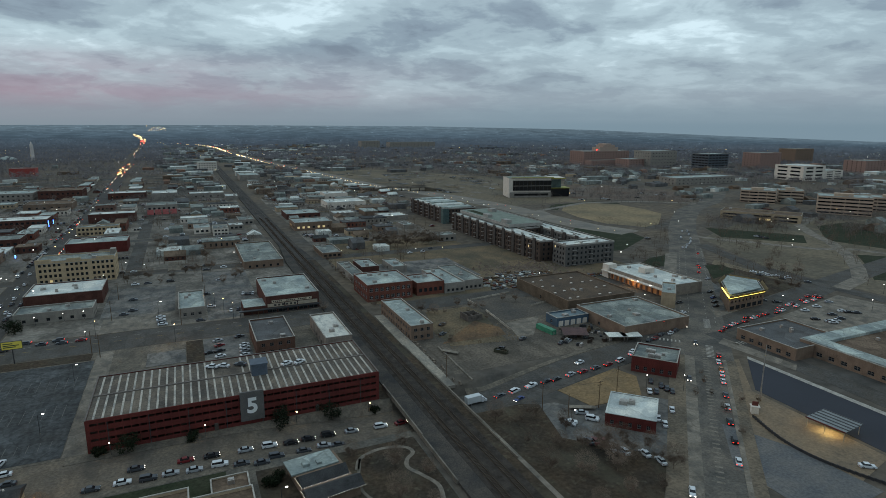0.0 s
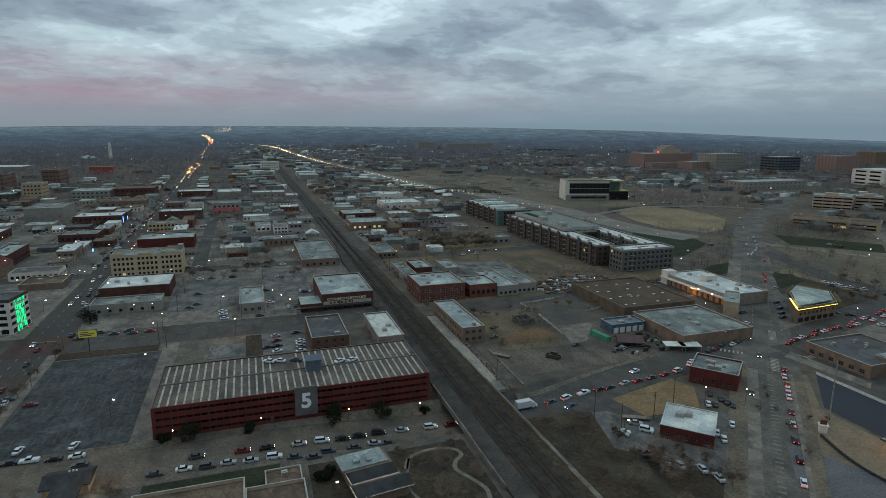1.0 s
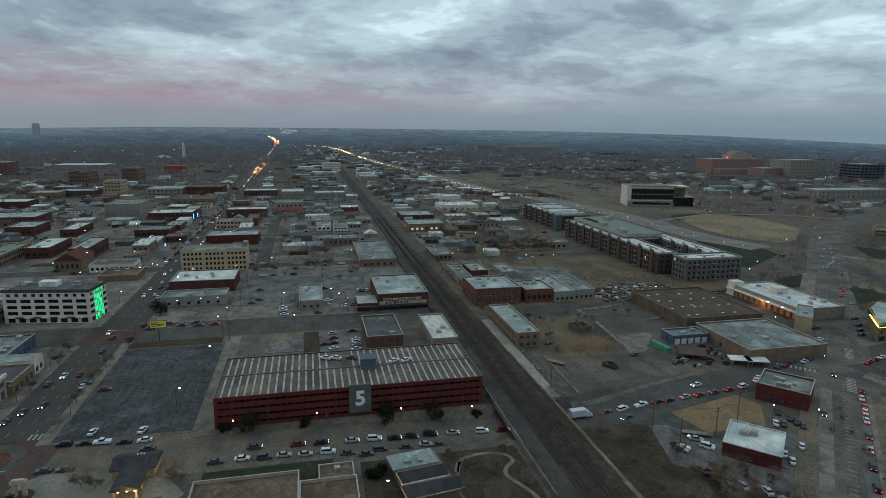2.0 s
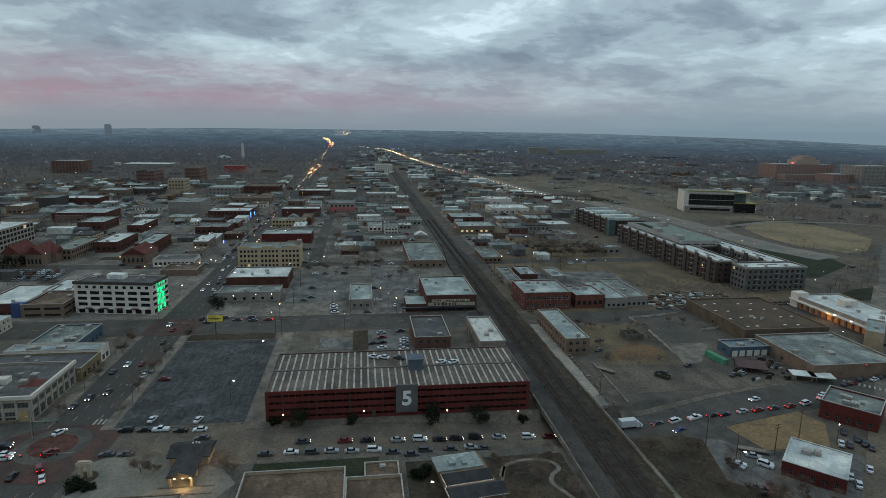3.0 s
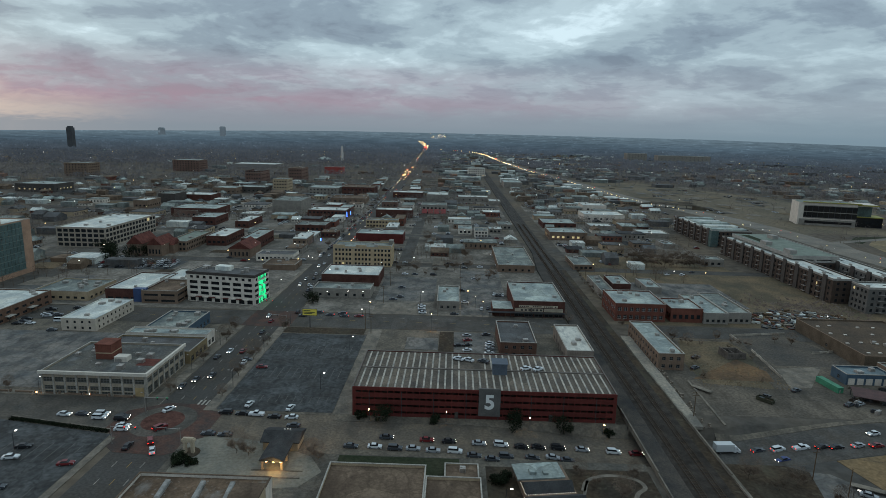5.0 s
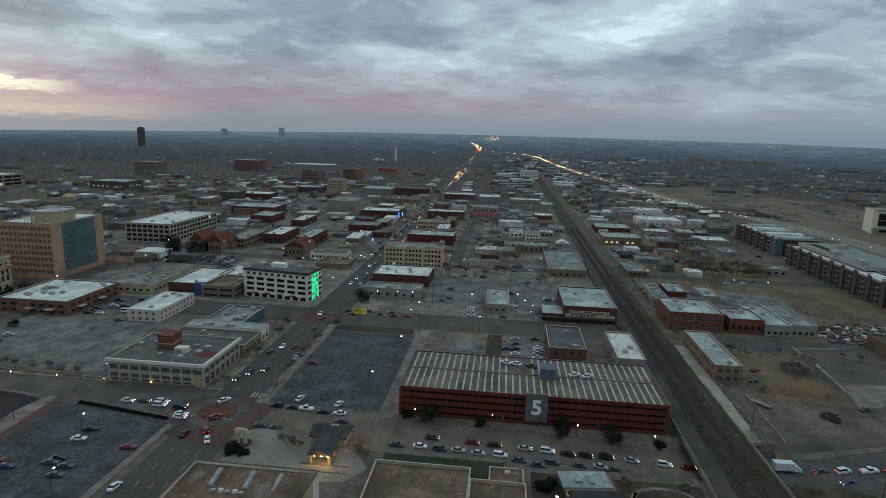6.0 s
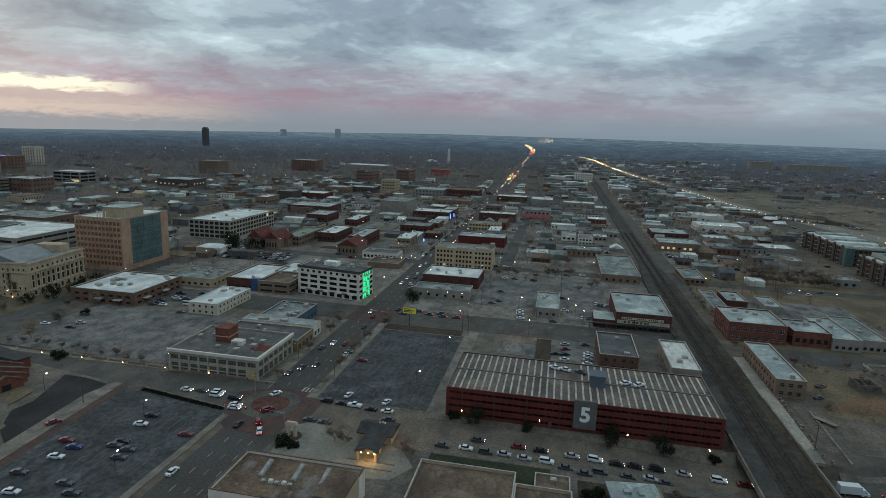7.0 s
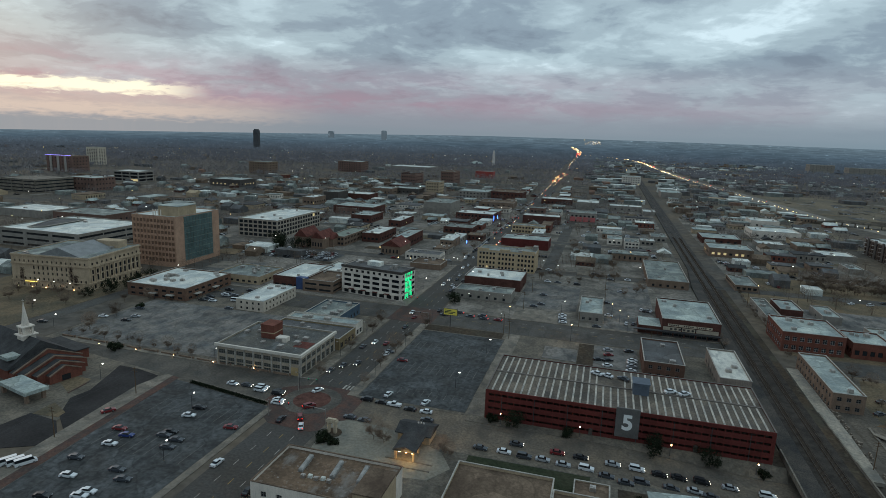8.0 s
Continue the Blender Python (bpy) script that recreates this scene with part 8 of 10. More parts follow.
# garden and scrub beside the railway
trees([(78, -38), (84, -44), (90, -34), (70, -56), (80, -60), (92, -52), (60, -62), (88, -66), (74, -33)], 1, "bare garden tree beside a path", lo=0.4, hi=0.7)
trees([(125, -32), (131, -38), (138, -35), (128, -48), (136, -54), (144, -46), (126, -64), (134, -70), (146, -62), (152, -70), (128, -84), (140, -82), (150, -84), (160, -78)], 1, "bare scrub tree beside the railway", lo=0.4, hi=0.8)
trees([(130 + (i * 17 % 42), -92 - (i * 11 % 26)) for i in range(12)] + [(142 + (i * 13 % 24), -58 - (i * 7 % 20)) for i in range(8)], 1, "bare tree in brown scrub", lo=0.5, hi=0.9)
# hedgerow trees by the western lot
trees([(-206 + 7.2 * i, 16.5 - 0.5 * i + (i % 3)) for i in range(11)], 0, "small bare tree in a planting strip", lo=0.35, hi=0.6)
trees([(-208, 30), (-206, 44), (-200, 22), (-214, 50), (-222, 66), (-212, 74)], 0, "bare tree at the edge of a lot", lo=0.5, hi=0.8)
# round the courthouse
trees([(-262, 60), (-250, 64), (-270, 52), (-282, 46), (-258, 40), (-246, 50), (-290, 58)], 1, "bare lawn tree in front of a courthouse", lo=0.6, hi=1.0)
trees([(-243, 78), (-243, 92), (-248, 104), (-244, 112), (-249, 68)], 3, "dark evergreen tree beside a courthouse", lo=0.8, hi=1.2)
trees([(-222, 232), (-212, 240), (-232, 246), (-240, 258), (-205, 252)], 3, "tall dark evergreen tree beside a lot", lo=1.2, hi=1.7)
trees([(-48, 140), (-46, 134)], 3, "dark evergreen tree beside a shop", lo=0.8, hi=1.0)
# yards between the cross street and the railway
trees([(15, 212), (22, 220), (8, 224), (-4, 216), (2, 228), (30, 232), (36, 226), (-20, 215), (60, 205), (64, 212), (46, 232), (52, 196)], 1, "bare yard tree behind low sheds", lo=0.5, hi=0.9)
trees([(98.5, 100 + 13 * i) for i in range(8)], 0, "bare scrub beside the railway", lo=0.3, hi=0.5)
trees([(126 + (i % 3), 110 + 11 * i) for i in range(12)], 0, "bare scrub beside the railway", lo=0.3, hi=0.5)
# thickets behind the brick warehouses
trees([(178 + (i * 37 % 60), 262 + (i * 23 % 46)) for i in range(34)], 2, "bare tree in a dense thicket", lo=0.7, hi=1.1)
trees([(140 + (i * 29 % 110), 84 + (i * 17 % 9)) for i in range(10)], 1, "bare yard tree behind low sheds", lo=0.4, hi=0.6)
# east fields
trees([(330 + (i * 41 % 120), 30 + (i * 27 % 90)) for i in range(9) if abs((330 + (i * 41 % 120)) - (257 + 30 + (i * 27 % 90))) > 24], 1, "bare tree on a brown verge", lo=0.6, hi=1.0)
trees([(560 + (i * 31 % 120), 195 + (i * 19 % 60)) for i in range(9)], 2, "bare tree beside offices", lo=0.8, hi=1.2)
trees([(205 + i * 5.5, -44 - i * 5.6 + (i % 2) * 3) for i in range(4)] + [(216, -38), (222, -31), (204, -58), (196, -72)], 1, "small bare tree in a round bed", lo=0.25, hi=0.4)
# along the avenue to the north
trees([(sx + (i % 2), 270 + i * 17) for i in range(0, 24, 2) for sx in (-74, -50)], 0, "bare street tree along an avenue", lo=0.4, hi=0.7)

# scrub in the dry yard east of the railway
trees([(143, 44), (147, 62), (158, 84), (170, 80), (174, 66), (166, 40), (150, 88), (178, 86)], 0, "bare scrub in a dry yard", lo=0.25, hi=0.45)


# ---- street furniture ----
def lamp_head(m):
    mb = MB()
    mb.prism([(-0.35, -0.16), (0.35, -0.12), (0.35, 0.12), (-0.35, 0.16)], -0.08, 0.10, 0, None, True)
    return mb.data("lamp_head", m)


HEADS = {"warm": lamp_head(LAMP_WARM), "white": lamp_head(LAMP_WHITE), "off": lamp_head(STEEL)}


@functools.cache
def first_lamp(glow, tall):
    ob = thing("street_lamp", 0, 0, 0, 0, {"warm": "lit street lamp with an orange glow", "white": "lit street lamp with a white glow", "off": "grey street lamp with its light off"}[glow], "street lamp", "street lamps")
    mb = MB()
    mb.cyl(0, 0, -0.1, 0.35, 0.22, 0.18, 8)
    part("base", mb, CONCRETE, ob)
    mb = MB()
    mb.cyl(0, 0, 0.3, tall, 0.10, 0.06, 6)
    part("pole", mb, DARK_STEEL, ob)
    mb = MB()
    mb.limb((0, 0, tall - 0.1), (1.3, 0, tall + 0.1), 0.05, 0.04, 5)
    part("arm", mb, DARK_STEEL, ob)
    part("lamp_head", HEADS[glow], (), ob, "", pose(1.5, 0, tall + 0.08))
    return ob


def street_lamps(places, glow="white", tall=6.5, turn=0.0):
    for x, y in places:
        ob = first_lamp(glow, tall)
        m = pose(x, y, land(x, y), 0, 0, turn)
        if ob not in USED:
            USED.add(ob)
            ob.matrix_basis = m
        else:
            copy_thing(ob, m)


street_lamps([(6.6, -3.6), (33.6, -3.6), (62.6, -3.6), (88.4, -3.6)], "warm", 5.0, -90)
street_lamps([(24.3, 93), (-10, 112), (52, 118.5), (44, 140), (48, 128)], "warm", 8.5, 90)
street_lamps([(-50.5, 20), (-50.5, 58), (-73, 34), (-73, 64), (-73, -2), (-49, 96), (-74, 122)], "off", 7.0, 180)
street_lamps([(-12, 62), (-16, 20)], "white", 7.0, 0)
street_lamps([(-28, 147.5), (-19, 147.5), (-40, 145), (-14, 112)], "white", 5.0, -90)
street_lamps([(-18, 215), (4, 236), (16, 140), (-74, 160), (-50, 190), (-74, 230), (-50, 270), (-74, 320), (-50, 360), (-74, 420), (-50, 470)], "white", 7.5, 0)
street_lamps([(190, -34), (203, -40), (268, 52), (306, 70), (292, 100), (340, 20), (378, -6), (420, 12), (240, 118)], "white", 6.0, 45)
street_lamps([(-100, -30), (-86, -60), (-112, -100), (-150, -20.5), (-120, 9.5), (-220, 20), (-250, 34), (-262, 66), (-274, 66), (-286, 66), (-240, 130)], "white", 6.0, 90)


def utility_pole(x, y, turn=0.0, tall=10.5, label="brown wooden utility pole with crossarms"):
    ob = thing("utility_pole", x, y, land(x, y), turn, label, "utility pole", "utility poles")
    mb = MB()
    mb.cyl(0, 0, -0.3, tall, 0.17, 0.11, 7)
    part("pole", mb, POLE_WOOD, ob)
    for z in (tall - 0.5, tall - 1.5):
        mb = MB()
        mb.box(-1.2, 1.2, -0.06, 0.06, z, z + 0.14)
        part("crossarm", mb, POLE_WOOD, ob)
    return ob


POLES = [(123.6, 6, 0), (144.7, -31, 10), (164.2, -38, 10), (179.2, -30, 10), (147.9, -42, 60), (-5.6, 86, 0), (-9.6, 93.4, 90), (27, 118.6, 90), (62, 93.4, 90), (-6, 140, 0), (-6, 180, 0), (-6, 220, 0), (40, 168, 0), (40, 205, 0),
         (126, 150, 0), (126, 200, 0), (-128, -26, 0), (-128, -60, 0), (-128, -96, 0)]
for x, y, a in POLES:
    utility_pole(x, y, a)
for a, b in ((9, 10), (10, 11), (12, 13), (14, 15), (16, 17), (17, 18), (1, 2), (2, 3)):
    p, q = POLES[a], POLES[b]
    for s in (-1.0, 1.0):
        # one sagging tube of three sides
        mb = MB()
        for i in range(9):
            t = i / 8
            x, y, z = p[0] + (q[0] - p[0]) * t + s, p[1] + (q[1] - p[1]) * t, 10.2 - 4 * 0.9 * t * (1 - t)
            mb.v += [(x - 0.02, y + 0.02, z), (x + 0.02, y - 0.02, z), (x, y, z + 0.035)]
        for i in range(8):
            for c in range(3):
                d = (c + 1) % 3
                mb.f.append((i * 3 + c, i * 3 + d, i * 3 + 3 + d, i * 3 + 3 + c))
                mb.k.append(0)
        solo("overhead_wire", mb, DARK_STEEL, "thin sagging overhead wire", "wire", group="overhead wires")
mb = MB()
mb.cyl(223.4, -57.1, 0, 22, 0.28, 0.14, 8)
solo("mast", mb, STEEL, "tall slim grey mast", "mast")


def traffic_signal(x, y, turn, red=True):
    ob = thing("traffic_signal", x, y, land(x, y), turn, "traffic signal on a long mast arm", "traffic signal", "traffic signals")
    mb = MB()
    mb.cyl(0, 0, 0, 6.2, 0.13, 0.09, 7)
    part("pole", mb, STEEL, ob)
    mb = MB()
    mb.limb((0, 0, 5.9), (8.5, 0, 6.3), 0.08, 0.05, 6)
    part("mast_arm", mb, STEEL, ob)
    for s in (4.5, 8.0):
        mb = MB()
        mb.box(s - 0.18, s + 0.18, -0.15, 0.15, 5.3, 6.3)
        head = part("signal_head", mb, DARK_STEEL, ob)
        mb = MB()
        mb.cyl(s, -0.1, 6.0, 6.22, 0.11, n=8)
        part("lens", mb, LED_RED if red else LED_GREEN, head)


traffic_signal(-50.6, -24.2, 180)
traffic_signal(-72.8, -24.2, 0)
traffic_signal(-72.8, -3.4, 0, False)
traffic_signal(-50.2, 93.4, 180)
traffic_signal(238, 18, -40)
traffic_signal(280, -6, 140)
traffic_signal(-73, 119, 0)
traffic_signal(-74, 370, 0)
traffic_signal(-74, 490, 0)


def billboard():
    ob = thing("billboard", -40.5, 92.4, 0, 0, "yellow-lit billboard on a single post", "billboard")
    mb = MB()
    mb.cyl(2.6, 0, 0, 7.0, 0.22, 0.18, 8)
    part("post", mb, DARK_STEEL, ob)
    mb = MB()
    mb.box(-1.2, 6.4, -0.25, 0.25, 6.6, 10.2)
    part("board", mb, DARK_STEEL, ob)
    mb = MB()
    mb.box(-1.0, 6.2, -0.32, -0.26, 6.8, 10.0)
    part("poster", mb, plain("yellow_poster", (0.50, 0.43, 0.07), 0.6, 0.0, 0.10), ob, "yellow printed poster")
    for z, a, b in ((9.0, -0.5, 3.0), (8.2, -0.5, 5.2), (7.5, -0.5, 4.0)):
        mb = MB()
        mb.box(a, b, -0.345, -0.325, z, z + 0.4)
        part("lettering_bar", mb, plain("poster_ink", (0.03, 0.05, 0.03), 0.7), ob)


billboard()


# ---- filling station, low halls and garden house at the bottom of the street ----
def drive_in():
    ob = thing("drive_in_bank", -22.5, -34, 0, 0, "small beige drive-in building with a dark hipped canopy and warm lights", "building")
    mb = MB()
    mb.box(-1.5, 9.5, 9, 17, 0.1, 3.4)
    part("wall", mb, BEIGE, ob)
    mb = MB()
    gable(mb, -2.2, 10.2, 8.2, 17.6, 3.4, 5.0)
    mb.box(-2.2, 10.2, 8.2, 17.6, 3.1, 3.4)
    part("roof", mb, ROOF_SLATE, ob)
    mb = MB()
    gable(mb, 1.0, 8.4, -2.5, 8.2, 3.6, 4.9, False)
    mb.box(1.0, 8.4, -2.5, 8.2, 3.2, 3.6)
    part("canopy", mb, ROOF_SLATE, ob, "dark slate canopy roof")
    for x, y in ((1.8, -1.8), (7.6, -1.8), (1.8, 3.4), (7.6, 3.4)):
        mb = MB()
        mb.box(x - 0.3, x + 0.3, y - 0.3, y + 0.3, 0.1, 3.2)
        part("pillar", mb, BEIGE, ob)
    for x in (3.2, 5.4, 7.4):
        mb = MB()
        mb.cyl(x, -2.2, 3.05, 3.18, 0.35, n=10)
        part("soffit_lamp", mb, LAMP_WARM, ob)
    for i in range(3):
        mb = MB()
        mb.cyl(4.2 + i * 0.9, 13.5 + 0.3 * (i % 2), 4.2, 5.2, 0.28, 0.28, 8)
        part("roof_vent", mb, WHITE_WALL, ob)


drive_in()


def glow(name, x, y, z, watts, col, size=0.4):
    """The light that a visible lamp throws."""
    lamp = new(name, bpy.data.lights.new(name, "POINT"))
    lamp.data.energy, lamp.data.color, lamp.data.shadow_soft_size = watts, col, size
    lamp.location = (x, y, z)


glow("canopy_light", -16.5, -37.6, 2.8, 480, (1.0, 0.62, 0.22))
# this light is added: no lamp is modelled at its spot
glow("yard_light", -9.5, -24.5, 5.2, 220, (1.0, 0.55, 0.2))
glow("wall_light", -48.2, -68.3, 5.2, 320, (1.0, 0.66, 0.25))
glow("pavilion_light", 223, -82.5, 2.9, 1300, (1.0, 0.80, 0.35))
glow("bay_light", 287.5, 85, 3.8, 500, (1.0, 0.55, 0.2))
glow("yard_light", 44, 141.5, 8.2, 320, (1.0, 0.55, 0.2))
glow("street_light", 24.3, 94.6, 8.3, 350, (1.0, 0.6, 0.25))
mb = MB()
mb.prism([(-47, -49), (-8, -44), (-3, -36), (-8, -28), (-22, -21), (-31, -18.8), (-44, -17.8), (-49, -21), (-49.5, -29)], 0.1, 0.175)
solo("forecourt", mb, mat("plaza_concrete", (0.205, 0.203, 0.178), 0.9, 0.25, 0.12, 1.0, tint=(0.145, 0.142, 0.122)), "pale concrete forecourt with lane kerbs", "pavement", "structure")
for y in (-36.5, -40):
    mb = MB()
    mb.box(-24, -8.5, y, y + 0.5, 0.1, 0.32)
    solo("kerb", mb, CONCRETE_OLD, "low concrete lane kerb", "kerb", "structure")


def monument():
    ob = thing("monument", -46.2, -22.6 - 5.5, 0, 0, "pale stone gate monument on a mulch bed", "monument")
    mb = MB()
    mb.cyl(0, 0, 0.1, 0.3, 3.4, 3.2, 14)
    part("mulch_bed", mb, BROWN_EARTH, ob)
    for s in (-1.2, 1.2):
        mb = MB()
        mb.box(s - 0.45, s + 0.45, -0.5, 0.5, 0.2, 4.0)
        part("pier", mb, LIMESTONE, ob)
    mb = MB()
    mb.box(-2.0, 2.0, -0.7, 0.7, 4.0, 4.9)
    mb.prism([(-1.6, -0.5), (1.6, -0.5), (1.6, 0.5), (-1.6, 0.5)], 4.9, 5.3)
    part("lintel", mb, LIMESTONE, ob)


monument()


def garden_house():
    ob = thing("garden_house", 56.5, -56, 0, 8, "grey hip-roofed garden pavilion edged with strings of small white lights", "pavilion")
    mb = MB()
    mb.box(1, 15, 1, 21, 0.1, 3.4)
    part("wall", mb, TAN_BRICK, ob)
    for i, (x0, x1, y0, y1, z) in enumerate(((0, 16, 0, 6.5, 5.2), (0.6, 14.5, 7.2, 13.2, 5.4))):
        mb = gable(MB(), x0, x1, y0, y1, 3.4, z)
        mb.box(x0, x1, y0, y1, 3.2, 3.4)
        part("roof", mb, ROOF_SLATE, ob)
        for k in range(22):
            f = k / 21
            for px, py in ((x0 + (x1 - x0) * f, y0 - 0.05), (x0 - 0.05, y0 + (y1 - y0) * f)):
                if k % 2 and px == x0 - 0.05:
                    continue
                bulb = MB()
                bulb.cyl(px, py, 3.42, 3.52, 0.055, n=5)
                part("light_bulb", bulb, plain("string_light", (1.0, 0.9, 0.75), 0.4, 0.0, 1.6), ob)
    mb = MB()
    mb.box(0, 14.0, 14.0, 22, 3.4, 3.8)
    mb.box(4, 6, 16, 18, 3.8, 4.6)
    mb.box(8, 9.4, 15.5, 17.5, 3.8, 4.4)
    part("flat_roof", mb, ROOF_PALE, ob, "pale flat roof with vents")


garden_house()
def smooth_line(pts, n=5):
    """A soft curve through the given places."""
    out = []
    for i in range(len(pts) - 1):
        a, b, c, d = (Vector(pts[min(len(pts) - 1, max(0, k))]) for k in (i - 1, i, i + 1, i + 2))
        for q in range(n):
            t = q / n
            out.append(tuple(0.5 * (2 * b + (c - a) * t + (2 * a - 5 * b + 4 * c - d) * t * t + (3 * b - a - 3 * c + d) * t ** 3)))
    return out + [tuple(pts[-1])]


for pts, w in (([(90.6, -66), (92.7, -58), (90.5, -51.5), (87.8, -45.8), (89.1, -41.6), (92.1, -38.6), (91, -35), (86.7, -33.1), (81.3, -33.1), (75.9, -35.8), (73.6, -41)], 1.3), ([(75.9, -35.8), (72, -50), (76, -60), (84, -64), (90.6, -63)], 0.9)):
    ribbon("path", smooth_line(pts), w, 0.19, CONCRETE, "winding pale concrete garden path", "path", 0.1)
street_lamps([(51, -46), (52.5, -56), (150, -41)], "white", 3.2, 0)


def church():
    ob = thing("church", -207, -15, 0, -14, "brick church with stepped gables, slate roof and white steeple", "church")
    mb = MB()
    mb.box(0, 31, -12, 12, 0.1, 5)
    mb.box(8, 30, 11.9, 19, 0.1, 4.2)
    part("wall", mb, RED_BRICK, ob)
    mb = gable(MB(), -1, 32, -13, 13, 5, 13.6)
    mb.prism([(7.5, 12.5), (30.5, 12.5), (30.5, 19.5), (7.5, 19.5)], 4.2, 4.6)
    part("roof", mb, ROOF_SLATE, ob)
    for x0, x1, half, low, apex in ((31.6, 34.5, 13, 4.0, 10.2), (34.5, 39.5, 12, 3.6, 8.4), (39.5, 43.5, 9, 3.4, 7.2), (43.5, 46.5, 6, 3.2, 6.0)):
        gb = MB()
        ym = 1.0
        y0, y1 = ym - half, ym + half
        gb.poly([(x1, y0, 0.1), (x1, y1, 0.1), (x1, y1, low), (x1, ym, apex), (x1, y0, low)])
        gb.poly([(x0, y0, 0.1), (x1, y0, 0.1), (x1, y0, low), (x0, y0, low)])
        gb.poly([(x1, y1, 0.1), (x0, y1, 0.1), (x0, y1, low), (x1, y1, low)])
        part("gable_wall", gb, RED_BRICK, ob)
        rf, cp = MB(), MB()
        for ya in (y0, y1):
            rf.poly([(x0, ya, low + 0.02), (x1, ya, low + 0.02), (x1, ym, apex + 0.02), (x0, ym, apex + 0.02)])
            cp.poly([(x1 - 0.5, ya, low + 0.3), (x1 + 0.2, ya, low + 0.3), (x1 + 0.2, ym, apex + 0.3), (x1 - 0.5, ym, apex + 0.3)])
            cp.poly([(x1 + 0.2, ya, low - 0.1), (x1 + 0.2, ym, apex - 0.1), (x1 + 0.2, ym, apex + 0.3), (x1 + 0.2, ya, low + 0.3)])
            cp.poly([(x1 - 0.5, ya, low), (x1 - 0.5, ym, apex), (x1 - 0.5, ym, apex + 0.3), (x1 - 0.5, ya, low + 0.3)])
        part("gable_roof", rf, ROOF_SLATE, ob)
        part("gable_coping", cp, TAN_BRICK, ob, "pale gable coping")
    wn = MB()
    wn.box(46.45, 46.56, -0.6, 2.6, 0.3, 2.6)
    part("window", wn, GLASS, ob)
    sp = MB()
    sp.prism([(18.6, -2.4), (23.4, -2.4), (23.4, 2.4), (18.6, 2.4)], 11.0, 13.9)
    sp.prism([(17.9, -3.1), (24.1, -3.1), (24.1, 3.1), (17.9, 3.1)], 13.9, 14.3)
    for x, y in ((19.4, -1.6), (22.6, -1.6), (22.6, 1.6), (19.4, 1.6)):
        sp.box(x - 0.35, x + 0.35, y - 0.35, y + 0.35, 14.3, 17.2)
    sp.box(19.9, 22.1, -1.1, 1.1, 14.3, 17.2)
    sp.prism([(18.6, -2.4), (23.4, -2.4), (23.4, 2.4), (18.6, 2.4)], 17.2, 17.7)
    sp.cyl(21, 0, 17.7, 27.5, 1.5, 0.08, 8)
    sp.box(20.95, 21.05, -0.5, 0.5, 28.0, 28.15)
    sp.box(20.95, 21.05, -0.05, 0.05, 27.3, 28.7)
    part("steeple", sp, WHITE_WALL, ob, "white pointed steeple")
    cn = MB()
    cn.prism([(38, -18.5), (57, -18.5), (57, -10.5), (38, -10.5)], 3.5, 4.3, 0, None, True)
    cn.box(38, 57, -18.7, -18.4, 3.4, 4.7)
    cn.box(56.9, 57.2, -18.5, -10.5, 3.4, 4.7)
    part("porch_roof", cn, ROOF_PALE, ob, "flat white-edged porch roof")
    for x, y in ((39.5, -17.4), (55.5, -17.4), (55.5, -11.8), (39.5, -11.8)):
        pl = MB()
        pl.box(x - 0.6, x + 0.6, y - 0.6, y + 0.6, 0.1, 3.5)
        part("porch_pillar", pl, TAN_BRICK, ob)
    rl = MB()
    rl.box(24, 30, -11.5, -6, 8.0, 9.2)
    part("roof_plant", rl, ROOF_PALE, ob, "pale plant box on the roof")


church()


def court_pavilion():
    ob = thing("canopy_pavilion", 220.5, -76.5, 0, -84, "open blue-grey slatted canopy lit warm from below", "pavilion")
    for x, y in ((0.4, 0.5), (12, 0.5), (0.4, 10), (12, 10), (6, 0.5), (6, 10)):
        mb = MB()
        mb.cyl(x, y, 0, 3.5, 0.16, n=8)
        part("post", mb, STEEL, ob)
    for i in range(5):
        mb = MB()
        mb.box(0, 12.4, 0.25 + i * 2.2, 2.0 + i * 2.2, 3.5, 3.6)
        part("roof_panel", mb, mat("pergola_panel", (0.20, 0.235, 0.26), 0.6, 0.2, 0.5, 3.0), ob)
        mb = MB()
        mb.box(-0.1, 12.5, 2.0 + i * 2.2, 2.4 + i * 2.2, 3.4, 3.8)
        part("roof_beam", mb, DARK_STEEL, ob, "dark steel roof beam")
    mb = MB()
    mb.box(-0.1, 12.5, -0.15, 0.05, 3.3, 3.75)
    part("red_fascia", mb, ROOF_RED, ob, "dark red front edge")
    for i in range(5):
        mb = MB()
        mb.cyl(1.5 + i * 2.3, 1.2, 3.3, 3.46, 0.2, n=8)
        part("soffit_lamp", mb, LAMP_WARM, ob)


court_pavilion()


def kiosk():
    ob = thing("kiosk", 213, -63, 0, -40, "small white kiosk with a red sign", "kiosk")
    mb = MB()
    mb.box(-1.2, 1.2, -1, 1, 0.05, 2.6)
    part("body", mb, WHITE_WALL, ob)
    mb = MB()
    mb.box(-1.5, 1.5, -1.3, 1.3, 2.6, 2.85)
    part("roof", mb, WHITE_WALL, ob)
    mb = MB()
    mb.box(-1.0, 1.0, -0.15, 0.15, 2.85, 4.4)
    part("sign", mb, ROOF_RED, ob, "red sign panel")


kiosk()
